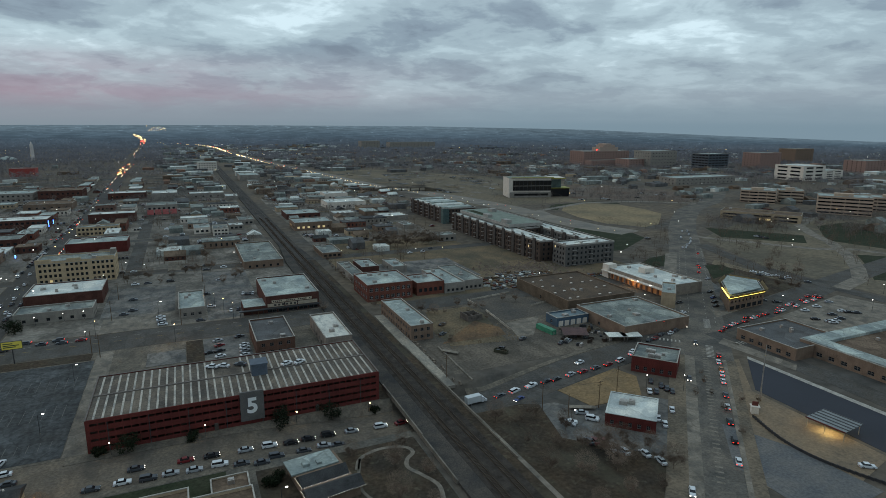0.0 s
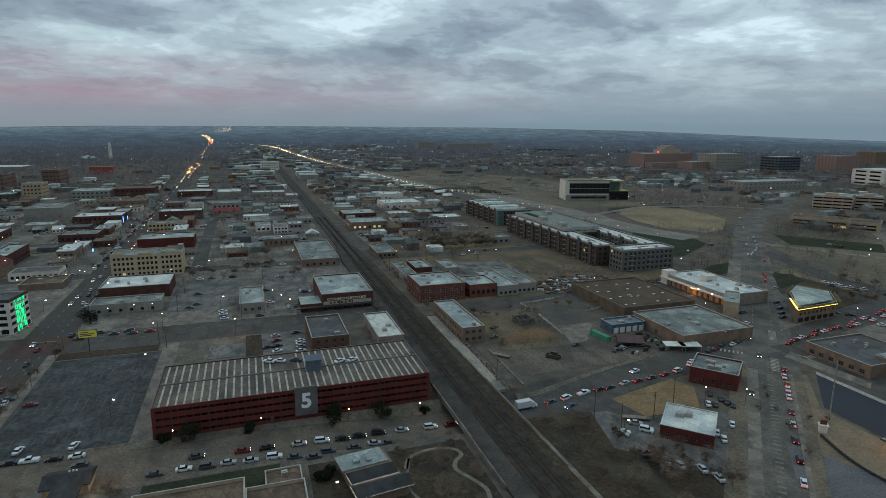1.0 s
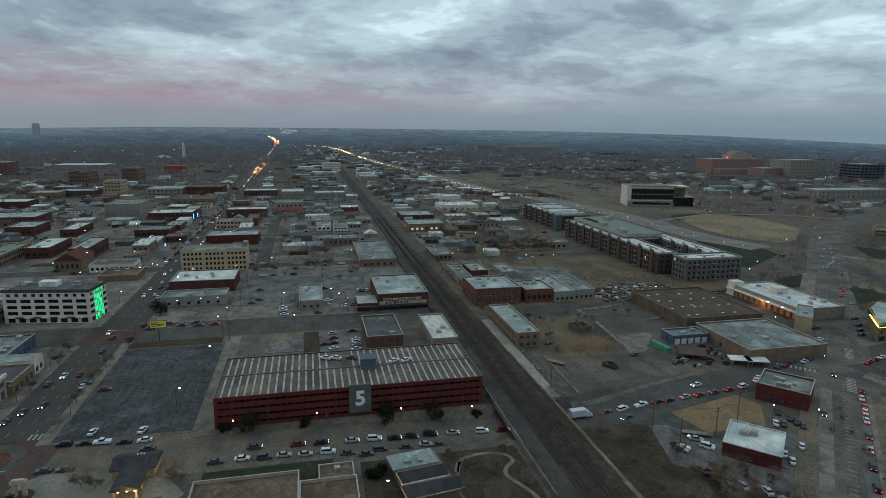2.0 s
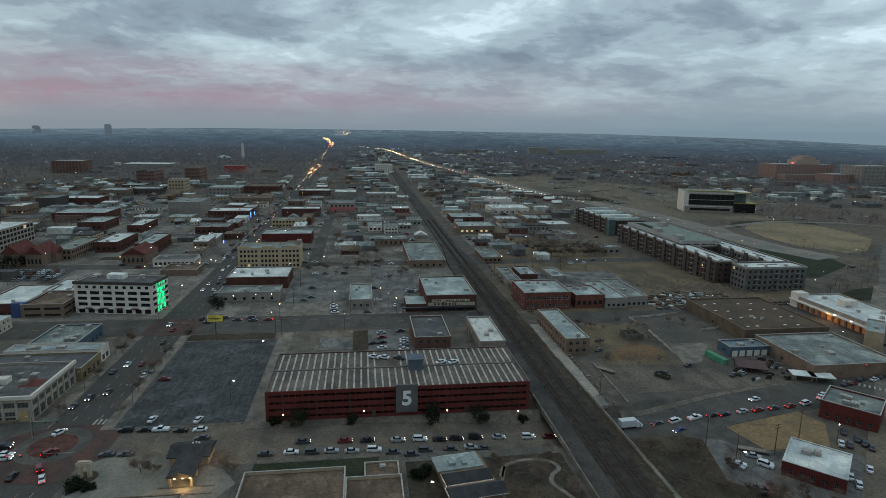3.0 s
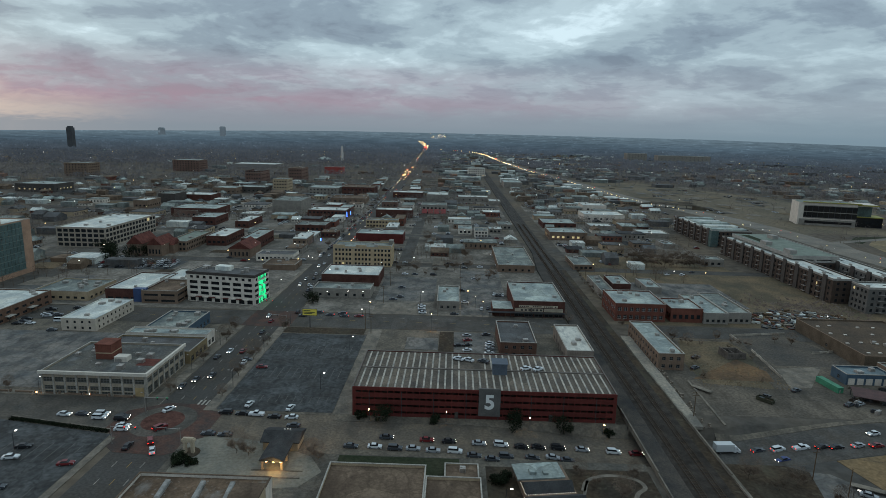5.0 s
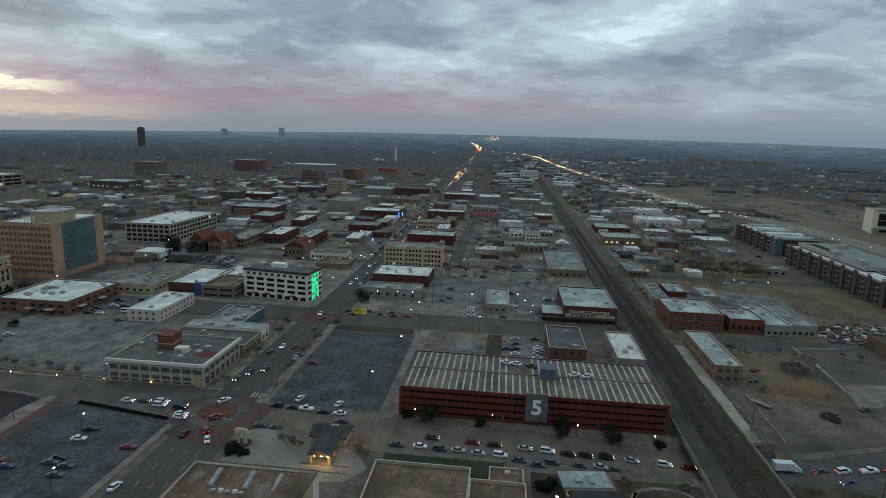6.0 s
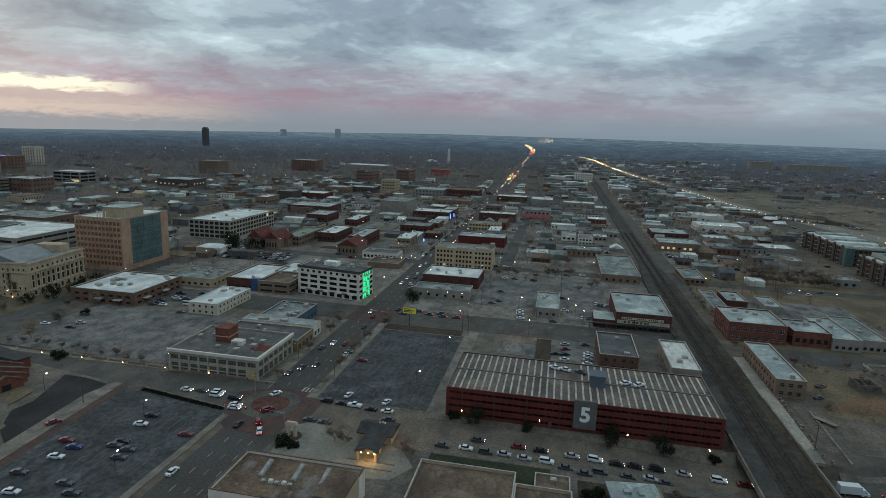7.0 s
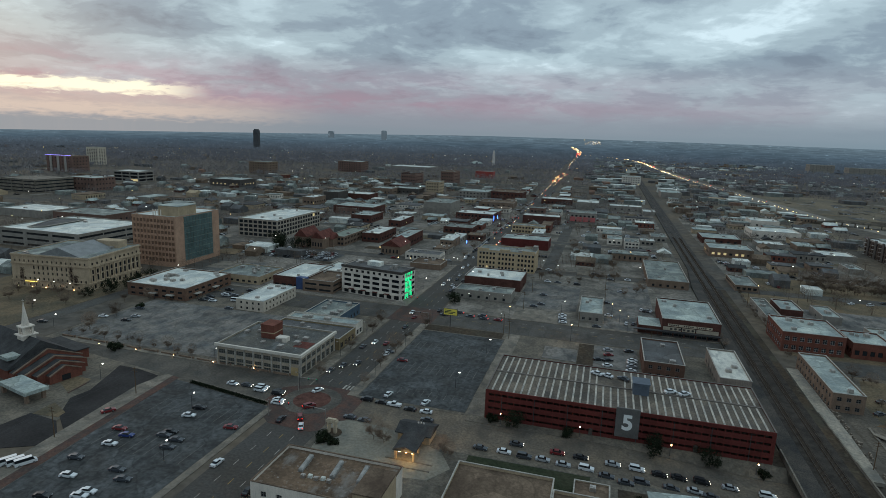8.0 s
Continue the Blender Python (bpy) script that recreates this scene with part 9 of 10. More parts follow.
for i in range(30):
    f = i / 29
    mb = MB()
    mb.box(-0.9, 0.9, -0.05, 0.05, 0.1, 1.1)
    ob = solo("fence_panel", mb, DARK_STEEL, "low dark fence panel", "fence", group="fence panels")
    x, y = 209.3 - 5.6 * math.sin(f * math.pi), -66 - 42 * f
    ob.matrix_world = pose(x, y, 0.06, 0, 0, 90)

# ---- yard clutter east of the railway ----
rng = random.Random(77)
for i in range(46):
    x, y = rng.uniform(192, 218), rng.uniform(13, 38)
    mb = MB()
    a, b, h = rng.uniform(0.8, 3.4), rng.uniform(0.5, 1.4), rng.uniform(0.4, 1.6)
    mb.box(-a / 2, a / 2, -b / 2, b / 2, 0, h)
    mb.box(-a / 2 * 0.8, a / 2 * 0.8, -b / 2 * 0.7, b / 2 * 0.7, h, h + 0.25)
    ob = solo("pallet_load", mb, rng.choice((RUST_STEEL, CONCRETE_OLD, POLE_WOOD, DARK_STEEL, STEEL)), "stacked scrap and building material in a yard", "scrap", group="scrap stacks")
    ob.matrix_world = pose(x, y, 0.02, 0, 0, rng.uniform(-40, 60))
mb = MB()
mb.box(-6, 6, -1.3, 1.3, 0, 2.4)
for i in range(12):
    mb.box(-6 + i, -5.85 + i, -1.36, 1.36, 0, 2.4)
ob = solo("container", mb, mat("green_tarp", (0.06, 0.27, 0.17), 0.6, 0.2, 0.4, 3.0), "long green tarpaulin-covered container in a yard", "container")
ob.matrix_world = pose(192.4, 38, 0.03, 0, 0, -82)
for x, y, a, ln in ((136.7, 30.5, -50, 8.0), (158.2, -36.2, -28, 9.5), (202.6, 27, -60, 7.0)):
    ob = thing("trailer", x, y, 0.06, a, "empty pale flatbed trailer", "trailer", "trailers")
    mb = MB()
    mb.box(-ln / 2, ln / 2, -1.1, 1.1, 0.75, 0.95)
    part("bed", mb, CONCRETE, ob)
    for sx in (-ln * 0.3, -ln * 0.18):
        for sy in (-0.9, 0.9):
            part("wheel", WHEEL_DATA, (), ob, "", pose(sx, sy, 0.38, 90))
mb = MB()
for i in range(900):
    x, y = rng.gauss(247, 18), rng.gauss(152, 13)
    s = rng.uniform(0.3, 1.5)
    mb.poly([(x, y, 0.05), (x + s, y + rng.uniform(-s, s), 0.05), (x + s * 0.5, y + s * 0.5, s * rng.uniform(0.3, 1.0))])
    mb.poly([(x, y, 0.05), (x + s * 0.5, y + s * 0.5, s * rng.uniform(0.3, 1.0)), (x - s * 0.4, y + s * 0.7, 0.05)])
solo("rubble", mb, mat("site_rubble", (0.17, 0.15, 0.135), 0.95, 0.35, 0.1, 2.0, tint=(0.10, 0.065, 0.05)), "heaps of building rubble on a brown site", "rubble", "stuff")
mb = MB()
for i in range(420):
    x, y = rng.uniform(139, 176), rng.uniform(34, 60)
    s = rng.uniform(0.2, 0.9)
    mb.poly([(x, y, 0.05), (x + s, y + rng.uniform(-s, s), 0.05), (x + s * 0.5, y + s * 0.5, s * rng.uniform(0.3, 0.9))])
solo("rubble", mb, mat("yard_rubble", (0.20, 0.16, 0.11), 0.95, 0.35, 0.1, 2.0), "scattered rubble in dry grass", "rubble", "stuff")


def concrete_barriers(rows):
    """Rows of road barriers: a wide foot under a narrow upper wall."""
    mb = MB()
    mb.box(-1.9, 1.9, -0.32, 0.32, 0, 0.25)
    mb.box(-1.9, 1.9, -0.20, 0.20, 0.25, 0.5)
    mb.box(-1.9, 1.9, -0.12, 0.12, 0.5, 1.0)
    shape = mb.data("concrete_barrier", mat("barrier_concrete", (0.36, 0.35, 0.32), 0.9, 0.25, 0.4, 3.0, spread=0.25))
    rg = random.Random(12)
    for x0, y0, x1, y1, n in rows:
        turn = math.degrees(math.atan2(y1 - y0, x1 - x0))
        for k in range(n):
            f = (k + 0.5) / n
            ob = tagged(new("concrete_barrier", shape), "pale concrete road barrier standing in a row", "barrier", "yard barriers")
            ob.matrix_world = pose(x0 + (x1 - x0) * f, y0 + (y1 - y0) * f, 0.06, 0, 0, turn + rg.uniform(-7, 7))


concrete_barriers([(179.8, 99.8, 179.6, 88.2, 4), (181.1, 99.2, 210.1, 104.6, 9), (180.3, 78.2, 177.0, 46.0, 10), (208.1, 76.3, 224.6, 80.4, 4)])
mb = MB()
mb.box(0, 38.0, -0.4, 0.4, 0, 0.35)
ob = solo("kerb", mb, CONCRETE, "pale fallen concrete kerb across a gravel yard", "kerb", "structure")
ob.matrix_world = pose(133.1, 1.3, 0.03, 0, 0, 87.7)


def roll_off_skip(x, y, turn):
    ob = thing("skip", x, y, 0.04, turn, "dark olive open-topped steel skip", "skip")
    for nm, q in (("floor_plate", (-3, 3, -1.2, 1.2, 0.1, 0.25)), ("side_wall", (-3, 3, -1.25, -1.12, 0.25, 1.5)), ("side_wall", (-3, 3, 1.12, 1.25, 0.25, 1.5)), ("end_wall", (-3.1, -3, -1.25, 1.25, 0.25, 1.5)), ("end_wall", (3, 3.1, -1.25, 1.25, 0.25, 1.5))):
        add_box(ob, nm, mat("olive_steel", (0.050, 0.055, 0.035), 0.6, 0.3, 0.5, 3.0), *q)
    add_box(ob, "load", BROWN_EARTH, -2.9, 2.9, -1.1, 1.1, 0.25, 0.9, "dark rubbish load")


roll_off_skip(158.0, 22.3, -52)


def ruin_hut(x, y):
    """Broken walls of a small block hut."""
    ob = thing("ruined_hut", x, y, 0.04, 6, "grey roofless block hut among weeds", "hut")
    wall = mat("ruin_block", (0.15, 0.14, 0.135), 0.95, 0.3, 0.3, 2.0, streak=0.4)
    for q in ((0, 9, 0, 0.35, 0, 3.0), (0, 0.35, 0.35, 8, 0, 3.4), (8.65, 9, 0.35, 8, 0, 2.4), (0.35, 8.65, 7.65, 8, 0, 2.8), (4.2, 4.5, 0.35, 7.6, 0, 2.2)):
        add_box(ob, "wall", wall, *q)
    for x0 in (1.6, 5.8):
        add_box(ob, "window", DARK_WALL, x0, x0 + 1.1, -0.03, 0.02, 1.0, 2.0)


ruin_hut(163.0, 65.8)
for x, y, a in ((216.3, 14.5, -20), (222.8, 11.9, -20)):
    ob = thing("carport", x, y, 0.04, a, "small white flat-roofed carport in a yard", "carport", "carports")
    add_box(ob, "roof", ROOF_WHITE, -4.6, 4.6, -3.2, 3.2, 2.6, 2.85)
    for px_, py_ in ((-4.3, -2.9), (4.3, -2.9), (4.3, 2.9), (-4.3, 2.9)):
        add_box(ob, "post", STEEL, px_ - 0.1, px_ + 0.1, py_ - 0.1, py_ + 0.1, 0, 2.6)
ob = thing("lean_to", 200.2, 25.3, 0.04, -25, "dark maroon lean-to roof over scrap", "shed")
mb = MB()
mb.poly([(-6, -4, 2.6), (6, -4, 2.6), (6, 4, 3.6), (-6, 4, 3.6)])
mb.poly([(-6, -4, 2.45), (-6, 4, 3.45), (6, 4, 3.45), (6, -4, 2.45)])
mb.poly([(-6, -4, 2.45), (6, -4, 2.45), (6, -4, 2.6), (-6, -4, 2.6)])
part("roof", mb, mat("maroon_tin", (0.085, 0.045, 0.045), 0.7, 0.3, 0.4, 2.0), ob)
for x, y in ((-5.7, -3.7), (5.7, -3.7), (5.7, 3.7), (-5.7, 3.7)):
    add_box(ob, "post", DARK_STEEL, x - 0.12, x + 0.12, y - 0.12, y + 0.12, 0, 2.6 if y < 0 else 3.4)
trees([(14.1, 311.0), (19.6, 325.5), (23.1, 301.1), (10.2, 345.5), (45.1, 270.4)], 1, "bare tree in an empty lot", lo=0.8, hi=1.1)

# ---- coloured lights and small roof things of the town ----
def neon(label, x, y, z0, z1, m, along=0.2, thick=0.25):
    ob = thing("neon_sign", x, y, z0, 0, label, "sign")
    mb = MB()
    mb.box(-thick, thick, -along, along, 0, z1 - z0)
    part("tube", mb, m, ob)
    mb = MB()
    mb.box(-thick - 0.25, -thick, -along * 0.7, along * 0.7, 0.2, z1 - z0 - 0.2)
    part("bracket", mb, DARK_STEEL, ob)


neon("upright blue neon sign on a shop corner", -87.9, 469, 2.5, 8.5, LED_BLUE, 0.5)
neon("upright blue neon sign on a shop front", -87.9, 492, 2.0, 6.0, LED_BLUE, 0.5)
neon("small blue neon sign over a shop door", -84.6, 322, 2.0, 4.2, LED_BLUE, 0.9)


def red_shop_front():
    ob = thing("lit_shop_fascia", -5.6, 521.6, 0, 0, "shop fascia washed in red light", "sign")
    for i in range(4):
        mb = MB()
        mb.box(0.6 + i * 7.7, 7.0 + i * 7.7, 0, 0.3, 2.0, 7.5)
        # the red wash is put in as a weak glow of the panel
        part("lit_panel", mb, plain("red_lit_panel", (0.30, 0.085, 0.085), 0.6, 0.0, 0.12), ob)


red_shop_front()


def roof_beacon(x, y, z, m, label):
    ob = thing("roof_beacon", x, y, z, 0, label, "beacon")
    mb = MB()
    mb.cyl(0, 0, 0, 3.0, 0.3, 0.3, 6)
    part("mast", mb, STEEL, ob)
    mb = MB()
    mb.box(-1.8, 1.8, -0.4, 0.4, 3.0, 5.6)
    part("lamp", mb, m, ob)


roof_beacon(1040, 1072, 35.8, LED_RED, "red beacon on a hospital roof")


def skylights():
    rg = random.Random(8)
    for j in range(4):
        for i in range(6):
            if rg.random() < 0.72:
                x, y = 224 + i * 7.2 + rg.uniform(-1, 1), 64 + j * 12.5 + rg.uniform(-1, 1)
                ob = thing("skylight", x, y, 6.0, 0, "small white domed skylight on a brown roof", "skylight", "warehouse skylights")
                mb = MB()
                mb.box(-0.8, 0.8, -0.55, 0.55, 0, 0.25)
                part("frame", mb, STEEL, ob)
                mb = MB()
                mb.prism([(-0.7, -0.45), (0.7, -0.45), (0.7, 0.45), (-0.7, 0.45)], 0.25, 0.5)
                part("dome", mb, WHITE_WALL, ob)


skylights()


def roof_court():
    """A dark sheet on the white civic roof; the court's depth is only colour."""
    ob = thing("roof_court", -400, 190, 14.2, 0, "flat dark sheet standing in for a sunken roof court", "court")
    mb = MB()
    mb.poly([(-11, -26, 0.05), (-1, -18, 0.05), (-4, 24, 0.05), (-30, 18, 0.05)])
    part("court_floor", mb, ROOF_DARK, ob)
    mb = MB()
    for a, b in (((-11, -26), (-1, -18)), ((-1, -18), (-4, 24)), ((-4, 24), (-30, 18)), ((-30, 18), (-11, -26))):
        mb.limb((*a, 0.4), (*b, 0.4), 0.4, 0.4, 4)
    part("rim", mb, COPING, ob)


roof_court()


def hedge_lights():
    """Low wall with small lamps along the western lot."""
    ob = thing("low_wall", -206, 12.3, 0, -2, "low tan brick wall with small lamps along a lot", "wall")
    for i in range(13):
        mb = MB()
        mb.box(i * 9.6, i * 9.6 + 6.6, -0.2, 0.2, 0.1, 0.85)
        part("wall_panel", mb, TAN_BRICK, ob)
        mb = MB()
        mb.box(i * 9.6 + 7.4, i * 9.6 + 8.0, -0.3, 0.3, 0.1, 1.2)
        part("pier", mb, TAN_BRICK, ob)


hedge_lights()
for i, (x, y) in enumerate(((-200, 8.0), (-180, 8.0), (-160, 8.0), (-140, 8.0), (-120, 8.0), (-100, 8.0))):
    ob = thing("bollard_lamp", x, y, 0.1, 0, "low lamp at the edge of a street", "lamp", "bollard lamps")
    mb = MB()
    mb.cyl(0, 0, 0, 0.8, 0.12, 0.12, 8)
    part("post", mb, DARK_STEEL, ob)
    mb = MB()
    mb.cyl(0, 0, 0.8, 1.05, 0.16, 0.16, 8)
    part("lamp", mb, LAMP_WARM, ob)


def site_clutter():
    """Building material and site huts heaped on the brown ground before the apartments."""
    rg = random.Random(31)
    sets = {m: MB() for m in (CONCRETE, DARK_STEEL, ROOF_WHITE, POLE_WOOD, RED_BRICK)}
    keys = list(sets)
    for _ in range(620):
        x, y = (rg.gauss(238, 17), rg.gauss(131, 7)) if rg.random() < 0.65 else (rg.uniform(205, 335), rg.uniform(113.5, 122))
        if y < 113.5 or (171 < x < 202 and 117 < y < 164) or (x > 262 and y > 122):
            continue
        a, b, h, t = rg.uniform(0.4, 2.6), rg.uniform(0.3, 1.2), rg.uniform(0.3, 1.5), rg.uniform(0, math.pi)
        c, s = math.cos(t), math.sin(t)
        sets[keys[rg.choices(range(5), (3, 4, 1.5, 2, 1.5))[0]]].prism([(x + c * a - s * b, y + s * a + c * b), (x - c * a - s * b, y - s * a + c * b), (x - c * a + s * b, y - s * a - c * b), (x + c * a + s * b, y + s * a - c * b)], 0.03, h)
    for m, mb in sets.items():
        solo("site_clutter", mb, m, "loose building material heaped on a brown site", "building material", "stuff")


site_clutter()


def clipped_hedge(pts, label):
    """A low leafy hedge on a pale kerb wall."""
    ob = thing("hedge", *pts[0], 0, 0, label, "hedge")
    rg = random.Random(12)
    a, b = Vector((0, 0)), Vector(pts[1]) - Vector(pts[0])
    d = b.normalized()
    s = Vector((-d.y, d.x))
    wall = MB()
    wall.prism([tuple(a + s * 0.9), tuple(a + s * 1.3), tuple(b + s * 1.3), tuple(b + s * 0.9)][::-1], 0.05, 0.8)
    part("kerb_wall", wall, CONCRETE, ob)
    leaf = MB()
    for _ in range(5200):
        p = a.lerp(b, rg.random()) + s * rg.uniform(-0.8, 0.75)
        c = Vector((p.x, p.y, rg.uniform(0.15, 1.0)))
        e = Vector((rg.gauss(0, 1), rg.gauss(0, 1), rg.gauss(0, 1))) * 0.13
        f = Vector((rg.gauss(0, 1), rg.gauss(0, 1), rg.gauss(0, 1))) * 0.13
        leaf.poly([c - e, c + f, c + e])
    part("foliage", leaf, NEEDLES, ob)


clipped_hedge([(-116, -10.8), (-78, -17.4)], "low dark green hedge on a pale wall beside a lot")


# ---- the wide town: small houses, woods and lamps ----
def is_free(x, y, r):
    """Whether a place is clear of roads and known buildings."""
    if -73 - r < x < -49 + r or 96 - r < x < 128 + r and y < 1500:
        return False
    if abs(x - 3) < 5 + r and 250 < y < 900:
        return False
    for yy in (244, 372, 492, 612, 735):
        if abs(y - yy) < 6 + r and x < 100:
            return False
    # motorway and boulevard
    for (ax, ay), (bx, by), w in MAINS:
        a, b, p = Vector((ax, ay)), Vector((bx, by)), Vector((x, y))
        d = b - a
        t = min(1, max(0, (p - a).dot(d) / d.length_squared))
        if (a + d * t - p).length < w + r:
            return False
    return all((x - fx) ** 2 + (y - fy) ** 2 > (fr + r) ** 2 for fx, fy, fr in FOOTPRINTS)


_way = [(424, 240), (407, 285), (403, 340), (403, 436), (390, 543), (366, 636), (330, 745), (310, 900), (296, 1065), (278, 1190), (254, 1400), (236, 1570), (222, 1790), (204, 2020), (187, 2490), (146, 2785), (32, 2986), (-61, 3070), (-137, 3165)]
MAINS = [(a, b, 24) for a, b in zip(_way, _way[1:])] + [((165, -89), (560, 300), 18), ((560, 300), (800, 420), 18), ((124, -14), (255, 8), 14), ((255, 8), (700, 97), 14), ((440, 170), (410, -60), 10), ((409, 31), (617, 205), 12), ((470, 195), (548, 83), 12), ((500, 340), (540, 350), 90)]
FAR_RNG = random.Random(99)
HOUSE_ROOFS = [ROOF_GREY, ROOF_PALE, ROOF_BROWN, ROOF_DARK, ROOF_WHITE, ROOF_SLATE, ROOF_GREY]
HOUSE_WALLS = [WHITE_WALL, BEIGE, TAN_BRICK, RED_BRICK, GREY_WALL, DARK_BRICK, GREY_WALL]


def in_field(x, y):
    """The open land east of the motorway."""
    return 350 < y < 1100 and 330 < x < (700 if y < 560 else 700 - (y - 560) * 0.5)


def visible(x, y):
    a = math.degrees(math.atan2(x - 34, y + 193))
    return -56 < a < 64


def house(x, y, w, d, h, pitched, wall, roof, turn):
    ob = thing("house" if pitched else "shop_building", x, y, land(x, y), turn, "small pitched-roof house among bare trees" if pitched else "small flat-roofed commercial building", "house" if pitched else "building",
               "small houses" if pitched else "small shops")
    mb = MB()
    mb.box(-w / 2, w / 2, -d / 2, d / 2, 0, h, 0, False)
    for i in range(max(3, round(w / 4))):
        u = -w / 2 + w * (i + 0.5) / max(3, round(w / 4))
        mb.box(u - 0.7, u + 0.7, -d / 2 - 0.03, -d / 2 + 0.02, h * 0.3, h * 0.7, 1, False)
    for i in range(3):
        u = -d / 2 + d * (i + 0.5) / 3
        mb.box(w / 2 - 0.02, w / 2 + 0.03, u - 0.6, u + 0.6, h * 0.3, h * 0.7, 1, False)
    part("wall", mb, (wall, GLASS), ob)
    mb = MB()
    if pitched:
        gable(mb, -w / 2 - 0.4, w / 2 + 0.4, -d / 2 - 0.4, d / 2 + 0.4, h, h + d * 0.28)
        mb.box(w * 0.2, w * 0.2 + 0.8, 0.5, 1.3, h, h + d * 0.28 + 0.9)
    else:
        mb.prism(rect(-w / 2 - 0.1, w / 2 + 0.1, -d / 2 - 0.1, d / 2 + 0.1), h - 0.3, h + 0.35, 0, None, True)
        extra = MB()
        for i in range(FAR_RNG.randrange(2, 6)):
            ux, uy, us = FAR_RNG.uniform(-w / 2.6, w / 2.6), FAR_RNG.uniform(-d / 2.6, d / 2.6), FAR_RNG.uniform(0.5, 1.2)
            extra.box(ux - us, ux + us, uy - us, uy + us * 0.7, h + 0.35, h + 0.5 + us)
        if math.hypot(x - 34, y + 193) < 640:
            part("roof_clutter", extra, STEEL, ob)["kind"] = "stuff"
    part("roof", mb, roof, ob)
    FOOTPRINTS.append((x, y, max(w, d) * 0.52))


# shop rows facing the avenue and filling the blocks beside it
for side, x0 in ((-1, -84), (1, -40)):
    y = 262.0
    while y < 1000:
        w, d = FAR_RNG.uniform(10, 20), FAR_RNG.uniform(20, 32)
        yy = y + w / 2
        if is_free(x0 + side * d / 2 - (yy - 560) * 0.025 * (yy > 560), yy, w * 0.45):
            house(x0 + side * d / 2 - (yy - 560) * 0.025 * (yy > 560), yy, w, d, FAR_RNG.uniform(4.5, 8), False, FAR_RNG.choice((DARK_BRICK, RED_BRICK, TAN_BRICK, GREY_WALL, WHITE_WALL)), FAR_RNG.choice((ROOF_WHITE, ROOF_GREY, ROOF_PALE, ROOF_PALE, ROOF_BROWN)), 0)
        y += w + FAR_RNG.choice((0.4, 1.0, 14.0))

made = 0
for _ in range(5000):
    if made >= 195:
        break
    x, y = FAR_RNG.uniform(-640, 560), FAR_RNG.uniform(250, 900)
    if FAR_RNG.random() < 0.45:
        x, y = FAR_RNG.uniform(-330, 330), FAR_RNG.uniform(250, 620)
    if not visible(x, y) or in_field(x, y) or (x > 128 and y < 300) or (x > 250 and y < 600):
        continue
    pitched = FAR_RNG.random() < (0.75 if abs(x) > 240 or y > 700 else 0.2)
    w, d = (FAR_RNG.uniform(9, 15), FAR_RNG.uniform(8, 12)) if pitched else (FAR_RNG.uniform(14, 34), FAR_RNG.uniform(12, 26))
    if is_free(x, y, max(w, d) * 0.52):
        k = FAR_RNG.randrange(7)
        house(x, y, w, d, 3.2 if pitched else FAR_RNG.uniform(4, 7), pitched, HOUSE_WALLS[k], HOUSE_ROOFS[FAR_RNG.randrange(7)], FAR_RNG.choice((0, 90)))
        made += 1


def paved_yards():
    """Lots and yards laid among the buildings, each a little higher than the last."""
    sets = {m: MB() for m in (LOT_GREY, CONCRETE, ASPHALT, ASPHALT_DARK, BROWN_EARTH, DRY_GRASS, CONCRETE_OLD)}
    keys = list(sets)
    z = 0.105
    for i in range(2300):
        if i < 900:
            x, y = FAR_RNG.uniform(-330, 250), FAR_RNG.uniform(255, 730)
        else:
            r, a = 420 + 900 * FAR_RNG.random(), radians(FAR_RNG.uniform(-52, 60))
            x, y = 34 + r * math.sin(a), -193 + r * math.cos(a)
        w, d = FAR_RNG.uniform(8, 26), FAR_RNG.uniform(8, 30)
        if x > 330 and y < 560 or x > 96 and y < 300 or 250 < x < 330 and y < 420:
            continue
        k = FAR_RNG.choices(range(7), (5, 4.5, 3, 2, 2.5, 2, 4))[0]
        if not is_free(x, y, min(w, d) * 0.5):
            continue
        z += 0.0006
        sets[keys[k]].poly([(x - w / 2, y - d / 2, z), (x + w / 2, y - d / 2, z), (x + w / 2, y + d / 2, z), (x - w / 2, y + d / 2, z)])
    for m, mb in sets.items():
        solo("paved_yards", mb, m, "patchwork of worn yards and parking lots", "yard", "structure")


paved_yards()


